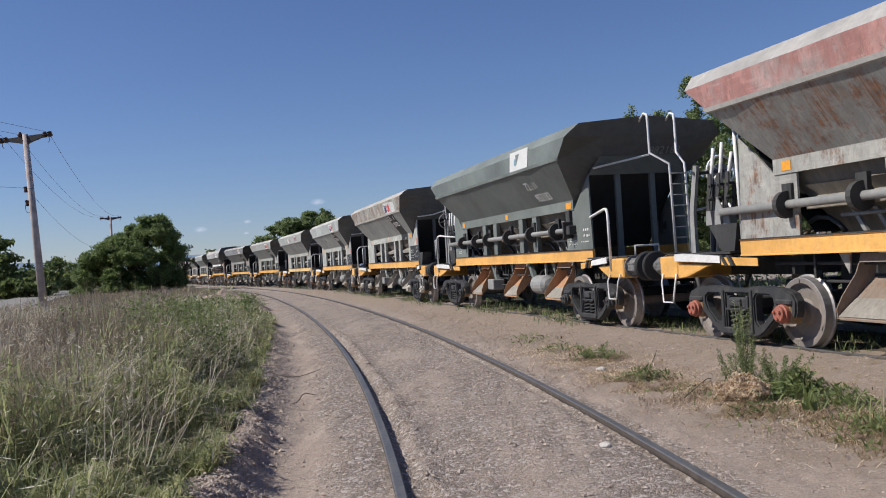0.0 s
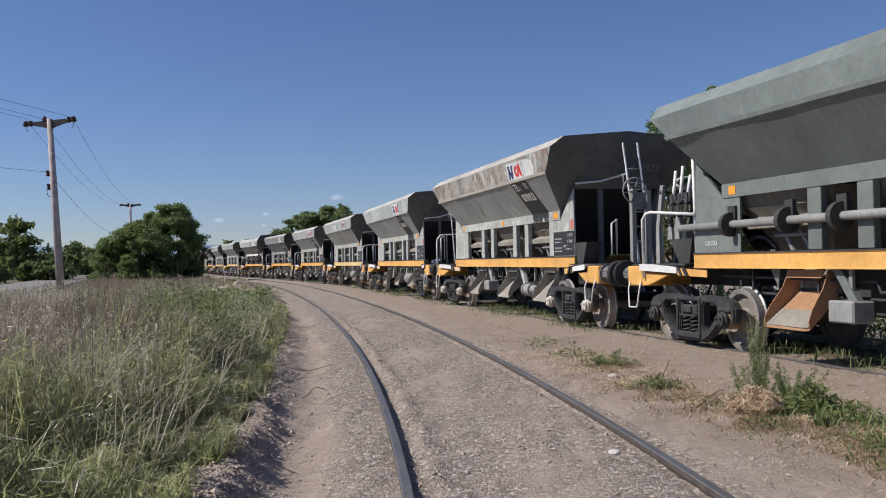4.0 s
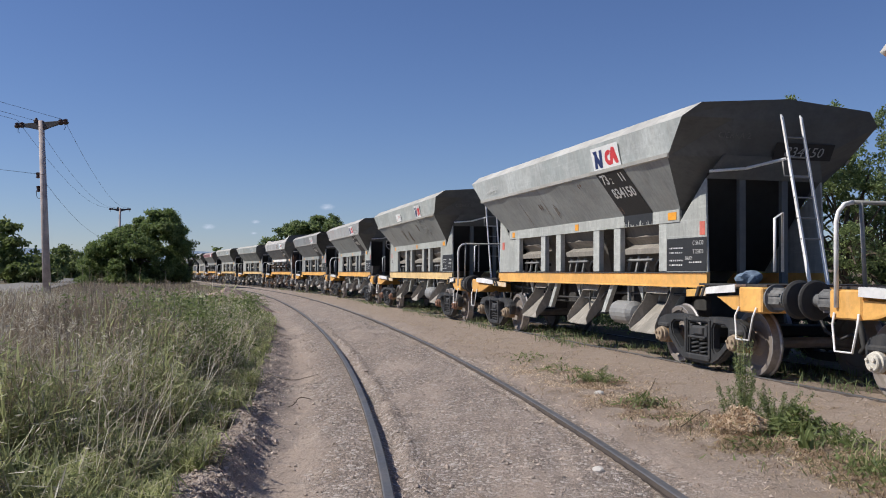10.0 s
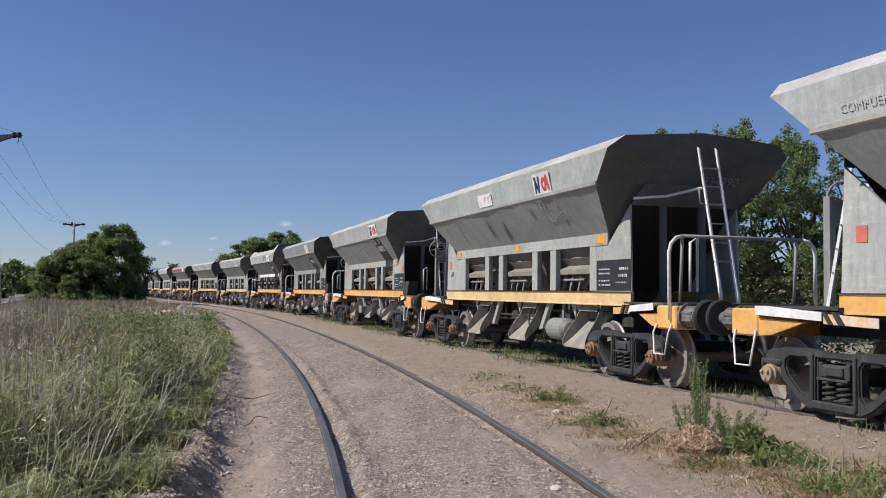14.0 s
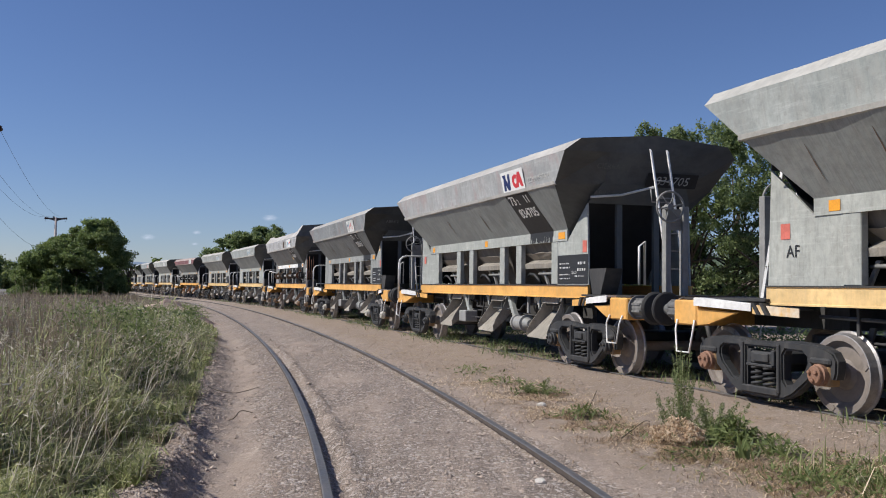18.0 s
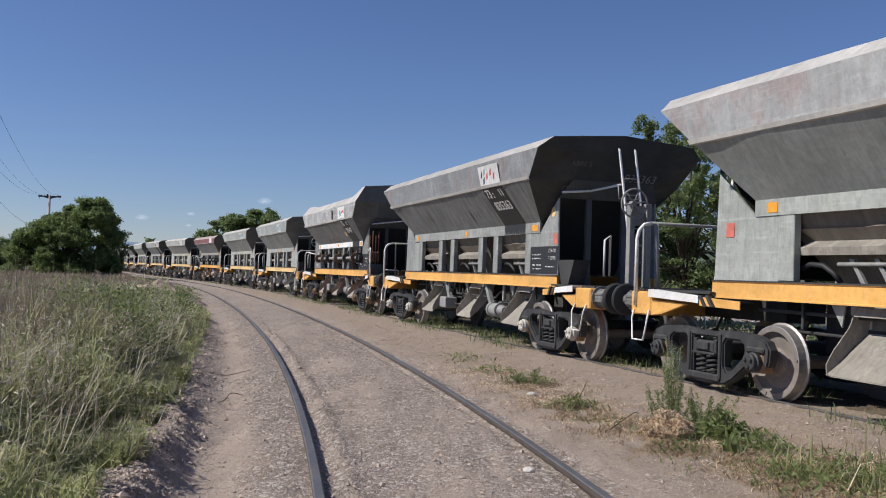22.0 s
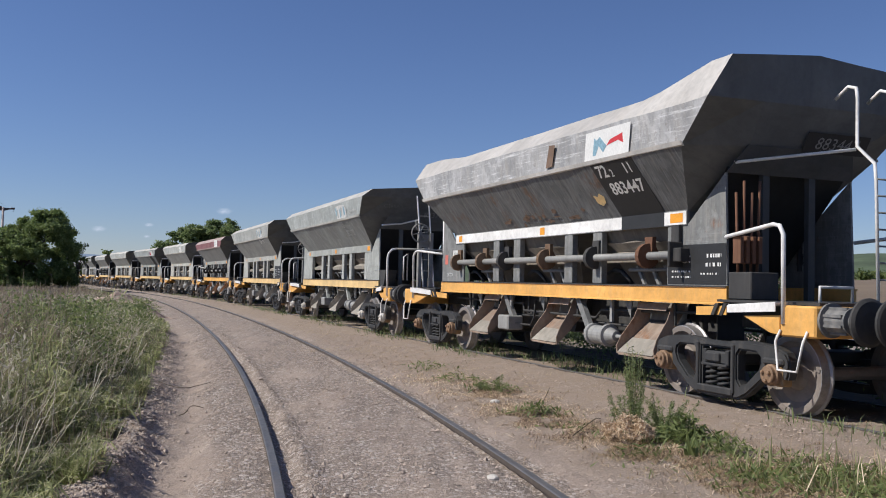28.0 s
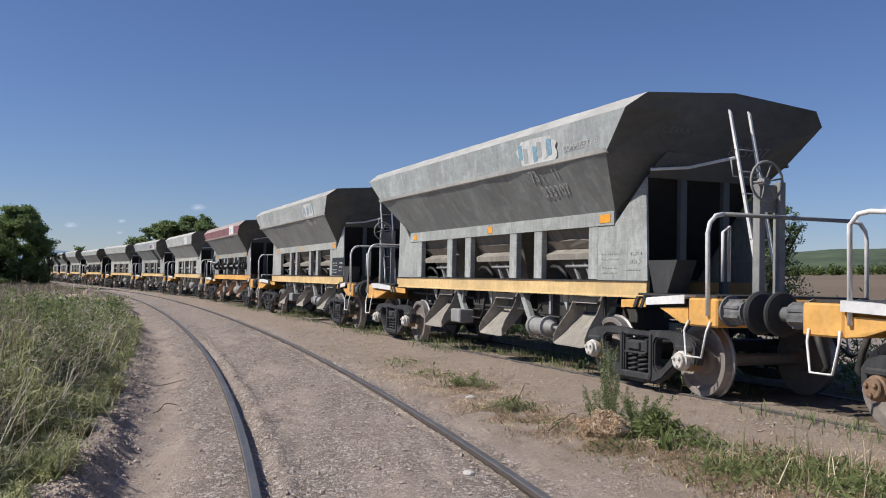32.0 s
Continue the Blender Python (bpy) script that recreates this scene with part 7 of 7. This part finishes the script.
    for name, mat, n, lab in (("verge_grass", M_HERB, 420, "sprawling green grass on the verge"), ("verge_straw", M_PALESTRAW, 6500, "long dry straws lying on the verge")):
        xy = np.concatenate([np.array(c) + rng.normal(0, r, (int(n * f), 2)) for c, r, f in (((3.1, 6.2), 0.42, 0.45), ((2.7, 7.0), 0.3, 0.2), ((3.5, 6.9), 0.4, 0.25), ((2.35, 7.9), 0.22, 0.1)) + ((((1.4, 10.2), 0.32, 0.2), ((1.15, 11.6), 0.34, 0.2), ((1.75, 9.1), 0.28, 0.2), ((0.7, 13.2), 0.45, 0.2), ((2.0, 8.3), 0.3, 0.12)) if mat is M_PALESTRAW else ())])
        xy = xy[fields(xy[:, 0], xy[:, 1], 3.0, 12.0) > (-0.15 if mat is M_PALESTRAW else -0.02)]
        ob = blades(name, xy, np.array([ground_z(a, b) for a, b in xy]), rng.uniform(0.05, 0.2, len(xy)) * (0.22 if mat is M_PALESTRAW else 0.9), np.full(len(xy), 0.008), mat, 70, 5.5 if mat is M_PALESTRAW else 1.5)
        tagged(ob, lab, "grass", kind="stuff")
    for name, mat, n, h, lean, w, lab in (("arching_grass", M_GRASS, 110, 0.34, 0.9, 0.012, "arching green grass blades on the verge"), ("arching_straw", M_PALESTRAW, 70, 0.40, 1.2, 0.008, "long dry arching straws on the verge")):
        xy = np.concatenate([np.array(c) + rng.normal(0, r, (int(n * f), 2)) for c, r, f in (((3.15, 6.3), 0.28, 0.5), ((3.5, 6.7), 0.25, 0.3), ((2.9, 7.0), 0.2, 0.2))])
        ob = blades(name, xy, np.array([ground_z(a, b) - 0.01 for a, b in xy]), h * rng.uniform(0.3, 1.0, len(xy)), np.full(len(xy), w), mat, 71, lean)
        tagged(ob, lab, "grass", kind="stuff")
    # pile of straw
    rng = np.random.default_rng(64)
    n = 2600
    q, turn = 0.27 * np.sqrt(rng.uniform(0, 1, n)), rng.uniform(0, 2 * math.pi, n)
    c = np.column_stack([2.08 + q * np.cos(turn) * 0.9, 8.2 + q * np.sin(turn)])
    rr = np.hypot(c[:, 0] - 2.08, c[:, 1] - 8.2)
    lump = 1.0 * np.array([noise.noise(Vector((a * 9, b * 9, 3.0))) for a, b in c])
    z = (0.155 + 0.2 * lump) * np.sqrt(np.clip(1 - (rr / 0.29) ** 2, 0.02, 1)) * rng.uniform(0.5, 1, n) ** 0.4 - 0.02
    ob = blades("straw_pile", c, z, rng.uniform(0.006, 0.03, n), rng.uniform(0.008, 0.022, n), M_PALESTRAW, 65, 1.6)
    tagged(ob, "small pile of pale pulled straw on bare earth", "straw", kind="stuff")
    for pts in (((1.62, 8.4, -0.02), (1.8, 8.75, 0.01), (2.0, 9.15, 0.04), (2.08, 9.3, 0.0)), ((1.45, 9.6, -0.03), (1.6, 10.1, 0.05), (1.72, 10.35, 0.2)), ((-3.05, 11.85, 0.02), (-2.8, 11.36, 0.02), (-2.58, 11.27, 0.0), (-2.49, 11.64, 0.0), (-2.46, 12.2, -0.02)), ((-2.16, 9.23, -0.02), (-2.04, 8.97, 0.04), (-2.08, 9.35, 0.07), (-1.98, 9.5, 0.02))):
        for _ in range(2):
            pts = [pts[0]] + [tuple(Vector(p).lerp(Vector(q), f)) for p, q in zip(pts, pts[1:]) for f in (0.25, 0.75)] + [pts[-1]]
        tagged(part("stick", tube(pts, 0.006, 6, r1=0.003), M_BARK, None), "dry bent stick on the earth", "stick")


M_TWIG = leafy("dry_brown_twigs", (0.17, 0.105, 0.065), (0.45, 0.33, 0.22), through_light=0.1)
M_PALESTRAW = leafy("pale_straw", (0.50, 0.35, 0.225), (0.95, 0.80, 0.60), through_light=0.25)
verge()


def scrub():
    """Rank weeds and low scrub along the far side of the train."""
    rng = np.random.default_rng(66)
    pts = []
    # made taller and denser to block light coming through under the wagons
    for s in np.arange(-9, 75, 0.11):
        p, _a = on_line(s, 2.35 + abs(rng.normal(0, 1.2)))
        r, h = rng.uniform(0.15, 0.4), rng.uniform(0.3, 1.0)
        q = np.array([p.x, p.y, h * 0.5]) + rng.normal(size=(120, 3)) * np.array([r, r, h * 0.33])
        pts.append(q)
    pts = np.concatenate(pts)
    pts = pts[pts[:, 2] > 0.0]
    tagged(leaves("scrub", pts, 0.045, M_LEAF2, None, 67, aspect=0.35), "low green scrub behind the train", "scrub", kind="stuff")


scrub()


def stones():
    """Loose ballast stones and the low windrow of gravel at the edge of the grass."""
    rng = np.random.default_rng(70)
    base = [Vector(p) for p in ((1, 0, 0), (-1, 0, 0), (0, 1, 0), (0, -1, 0), (0, 0, 1), (0, 0, -1))]
    tri = ((0, 2, 4), (2, 1, 4), (1, 3, 4), (3, 0, 4), (2, 0, 5), (1, 2, 5), (3, 1, 5), (0, 3, 5))
    verts, faces = [], []

    def add(x, y, r, lift=0.0):
        k = len(verts)
        a = rng.uniform(0, 6.28)
        sx, sy, sz = r * rng.uniform(0.7, 1.4), r * rng.uniform(0.7, 1.2), r * rng.uniform(0.4, 0.8)
        z = ground_z(x, y) + lift + sz * 0.25
        for p in base:
            q = p * rng.uniform(0.75, 1.15)
            verts.append((x + q.x * sx * math.cos(a) - q.y * sy * math.sin(a), y + q.x * sx * math.sin(a) + q.y * sy * math.cos(a), z + q.z * sz))
        faces.extend(tuple(k + i for i in t) for t in tri)
    for _ in range(72000):
        s = rng.uniform(-6, 14) if rng.uniform() < 0.75 else rng.uniform(14, 55)
        off = rng.uniform(-track_gap(s) - 1.2, -0.1)
        p, _a = on_line(s, off)
        rails = (-track_gap(s), -track_gap(s) + WIDE)
        if min(abs(off - q) for q in rails) < 0.06:
            continue
        add(p.x, p.y, (rng.uniform(0.004, 0.011) if rng.uniform() < 0.925 else rng.uniform(0.011, 0.027)) * (0.6 if worn(p.x, p.y) > 0.6 else 1.0))
    for _ in range(15000):
        y = 4 + 26 * rng.uniform() ** 1.7
        add(edge_x(y) + 0.14 + rng.normal(0, 0.16), y, rng.uniform(0.004, 0.012) if rng.uniform() < 0.94 else rng.uniform(0.012, 0.034))
    ob = raw("loose_stones", verts, faces, M_STONE)
    tagged(ob, "loose pale ballast stones on the gravel", "stones", kind="stuff")
    for x, y, r, lab in ((0.69, 6.55, 0.045, "pale stone between the rails"), (0.47, 7.31, 0.018, "small white stone on the gravel"), (1.14, 10.77, 0.06, "flat pale stone by the dry weeds")):
        b = bmesh.new()
        bmesh.ops.create_icosphere(b, subdivisions=2, radius=r)
        for v in b.verts:
            v.co *= 1 + 0.3 * noise.noise(v.co / r * 1.3 + Vector((x, y, 0)))
            v.co.z *= 0.55
        o = part("stone", b, simple("white_stone", (0.62, 0.58, 0.53), 0.9, 0.2, 20), None)
        o.location = (x, y, ground_z(x, y) + r * 0.2)
        tagged(o, lab, "stone")


stones()


def mound():
    """Heap of reddish earth and broken rock at the edge of the grass."""
    rng = np.random.default_rng(80)
    verts, faces = [], []
    n = 22
    for j in range(n + 1):
        for i in range(n + 1):
            u, v = i / n * 2 - 1, j / n * 2 - 1
            r = math.hypot(u, v)
            z = max(0, 1 - r) ** 0.8 * 0.85 * (1 + 0.5 * noise.noise(Vector((u * 2.5, v * 2.5, 4)))) + 0.06 * noise.noise(Vector((u * 7, v * 7, 1)))
            verts.append((u * 1.7, v * 1.4, z - 0.05))
    for j in range(n):
        for i in range(n):
            a = j * (n + 1) + i
            faces.append((a, a + 1, a + n + 2, a + n + 1))
    m = raw("earth_mound", verts, faces, simple("red_earth", (0.50, 0.365, 0.295), 0.95, 0.5, 4, bmp=1.0))
    m.location = (-9.3, 30.3, 0.0)
    tagged(m, "small heap of reddish earth and rubble in the grass", "earth heap")
    for k in range(9):
        b = bmesh.new()
        bmesh.ops.create_icosphere(b, subdivisions=1, radius=rng.uniform(0.08, 0.2))
        for v in b.verts:
            v.co *= rng.uniform(0.75, 1.2)
        o = part("rock", b, M_STONE, m)
        a, q = rng.uniform(0, 6.28), rng.uniform(0.1, 0.8)
        o.location = (math.cos(a) * q * 1.2, math.sin(a) * q, 0.6 * (1 - q) + 0.05)


mound()


# ---- power line, road and parked car ----
def power_pole(x, y, h, label, spin, lean=0.0):
    p = new("utility_pole")
    p.matrix_basis = pose(x, y, 0, 0, lean, spin)
    part("post", tube([(0, 0, -0.3), (0, 0, h * 0.5), (0, 0, h)], 0.17, 10, r1=0.11), M_WOOD, p, "weathered round wooden post")
    for s in (-1, 1):
        part("crossarm", prism([(0, -0.06, h - 0.42), (s * 0.35, -0.06, h - 0.30), (s * 1.0, -0.06, h - 0.15), (s * 1.0, -0.06, h - 0.07), (0, -0.06, h - 0.06)], (0, 0.12, 0), None, 0.008), M_ARM, p, "dark tapered crossarm")
        for x0 in (0.84, 1.05):
            part("insulator", lathe([(-0.10, 0.04), (-0.07, 0.10), (0.0, 0.12), (0.05, 0.07), (0.09, 0.10), (0.13, 0.04)], "z", 12, None, (s * x0, 0, h - 0.13)), M_INS, p)
        part("tail_wire", tube([(s * 1.0, 0, h - 0.2), (s * 1.03, 0, h - 0.36), (s * 0.96, 0, h - 0.44)], 0.012, 5), M_WIRE, p)
    part("insulator", lathe([(-0.02, 0.04), (0.02, 0.09), (0.1, 0.10), (0.15, 0.06), (0.2, 0.04)], "z", 12, None, (-0.22, 0, h - 0.07)), M_INS, p)
    for z in (h - 2.2, h - 2.75):
        part("spool_insulator", lathe([(-0.12, 0.05), (-0.1, 0.09), (0, 0.06), (0.1, 0.09), (0.12, 0.05)], "z", 10, None, (-0.22, 0, z)), M_INS, p)
    part("wire_hoop", tube([(-0.2 - 0.12 * math.cos(a), 0, h - 2.95 + 0.2 * math.sin(a)) for a in np.linspace(0, 2 * math.pi, 14, endpoint=False)], 0.012, 5, closed=True), M_WIRE, p)
    tagged(p, label, "utility pole", "poles of the power line")
    return p


def sag(a, b, drop, r=0.007):
    a, b = Vector(a), Vector(b)
    pts = [a.lerp(b, f) - Vector((0, 0, drop * 4 * f * (1 - f))) for f in np.linspace(0, 1, 14)]
    ob = part("overhead_wire", tube(pts, r, 5), M_WIRE, None)
    tagged(ob, "thin sagging overhead wire", "wire", "wires of the power line")


P1, P2 = polar(-27.05, 40), polar(-23.2, 104)
P0 = (-18.0, -16.0, 0.0)
power_pole(P1[0], P1[1], 7.4, "weathered wooden power pole with a crossarm in tall grass", -4, -3.2)
power_pole(P2[0], P2[1], 8.1, "distant wooden power pole with a crossarm", 6)
power_pole(P0[0], P0[1], 7.5, "weathered wooden power pole with a crossarm", 80)
for q in (-0.98, -0.32, 0.98):
    sag((P1[0] + q - 0.42, P1[1], 7.42), (P2[0] + q, P2[1], 8.2), 1.1)
    sag((P0[0], P0[1] - q, 7.6), (P1[0] + q - 0.42, P1[1], 7.42), 0.5)
sag((P0[0], P0[1], 5.2), (P1[0] - 0.2, P1[1], 5.2), 0.7)
sag((P1[0] - 0.2, P1[1], 4.9), (P2[0], P2[1], 5.5), 1.3)


ROAD = [polar(*q) for q in ((-64, 20), (-52, 26), (-38, 37), (-30.8, 54), (-29.4, 64), (-27.9, 82), (-26.4, 112), (-25.7, 142), (-25.2, 200), (-24.6, 420))]


def road():
    """Pale road that runs past the grass towards the distance."""
    verts, faces = [], []
    line = ROAD
    pts = []
    for i in range(len(line) - 1):
        for f in np.linspace(0, 1, 8, endpoint=False):
            pts.append(Vector(line[i]).lerp(Vector(line[i + 1]), f))
    for i, p in enumerate(pts):
        t = (pts[min(i + 1, len(pts) - 1)] - pts[max(i - 1, 0)]).normalized()
        s = Vector((t.y, -t.x, 0)) * 2.5
        for q, z in ((-1, 0.06), (-1, 0.16), (1, 0.16), (1, 0.06)):
            verts.append((p.x + s.x * q, p.y + s.y * q, z))
    for i in range(len(pts) - 1):
        for k in range(3):
            a = i * 4 + k
            faces.append((a, a + 1, a + 5, a + 4))
    tagged(raw("road", verts, faces, M_ASPH), "pale sunlit road beyond the tall grass", "road", kind="structure")


road()


def parked_car(x, y, yaw):
    c = new("car")
    c.matrix_basis = pose(x, y, 0.16, 0, 0, yaw)
    mb, mg, mt = simple("dark_car_paint", (0.02, 0.022, 0.025), 0.3, 0.1), simple("dark_glass", (0.01, 0.012, 0.015), 0.08, 0.05), simple("tyre", (0.02, 0.02, 0.02), 0.9, 0.1)
    body = prism([(-2.1, -0.85, 0.35), (2.1, -0.85, 0.3), (2.15, -0.85, 0.7), (1.2, -0.85, 0.95), (-1.3, -0.85, 0.98), (-2.1, -0.85, 0.85)], (0, 1.7, 0), None, 0.06)
    part("body", body, mb, c)
    part("cabin", prism([(-1.5, -0.72, 0.96), (1.0, -0.72, 0.94), (0.4, -0.66, 1.48), (-1.1, -0.66, 1.5)], (0, 1.4, 0), None, 0.05), mg, c)
    for sx in (-1.3, 1.3):
        for s in (-1, 1):
            part("wheel", lathe([(s * 0.66, 0.2), (s * 0.66, 0.33), (s * 0.86, 0.33), (s * 0.87, 0.2)], "y", 16, None, (sx, 0, 0.33)), mt, c)
    tagged(c, "dark car standing on the far road", "car")


cp = polar(-26.05, 165)
parked_car(cp[0], cp[1], 70)


def clouds():
    """A few faint fair-weather clouds, far off and low over the horizon, that thin out towards their rims."""
    m, nt, b = nodes_of("cloud_haze")
    tc = nt.nodes.new("ShaderNodeTexCoord")
    mp = nt.nodes.new("ShaderNodeMapping")
    mp.inputs["Scale"].default_value = (1.0, 1.0, 2.2)
    lk(nt, tc.outputs["Object"], mp.inputs["Vector"])
    gr = nt.nodes.new("ShaderNodeTexGradient")
    gr.gradient_type = "SPHERICAL"
    lk(nt, mp.outputs[0], gr.inputs["Vector"])
    n1 = noise_tex(nt, mp.outputs[0], 2.2, 6, 0.65)
    k = mix(nt, 1.0, gr.outputs["Color"], n1, "MULTIPLY")
    a = ramp(nt, k, [(0.16, 0.0), (0.5, 0.62)])
    # flat cards that glow by themselves: sunlight on the clouds is put into emission
    em, tr, ms = nt.nodes.new("ShaderNodeEmission"), nt.nodes.new("ShaderNodeBsdfTransparent"), nt.nodes.new("ShaderNodeMixShader")
    em.inputs["Color"].default_value = (0.62, 0.70, 0.86, 1)
    em.inputs["Strength"].default_value = 1.0
    lk(nt, a, ms.inputs["Fac"])
    lk(nt, tr.outputs[0], ms.inputs[1])
    lk(nt, em.outputs[0], ms.inputs[2])
    lk(nt, ms.outputs[0], nt.nodes["Material Output"].inputs["Surface"])
    for az, el, w in ((-10.95, 4.1, 42), (-18.1, 2.75, 36), (-15.3, 3.1, 24), (-15.4, 2.4, 18), (30.2, 4.6, 45)):
        verts = [(math.cos(q), 0, 0.45 * math.sin(q)) for q in np.linspace(0, 2 * math.pi, 16, endpoint=False)]
        o = raw("cloud", verts, [tuple(range(16))], m)
        o.matrix_basis = pose(*polar(az, 3300, 3300 * math.tan(radians(el))), 0, 0, -az) @ Matrix.Scale(w, 4)
        tagged(o, "small wispy white cloud low in the sky", "cloud", "clouds")


clouds()


motions()
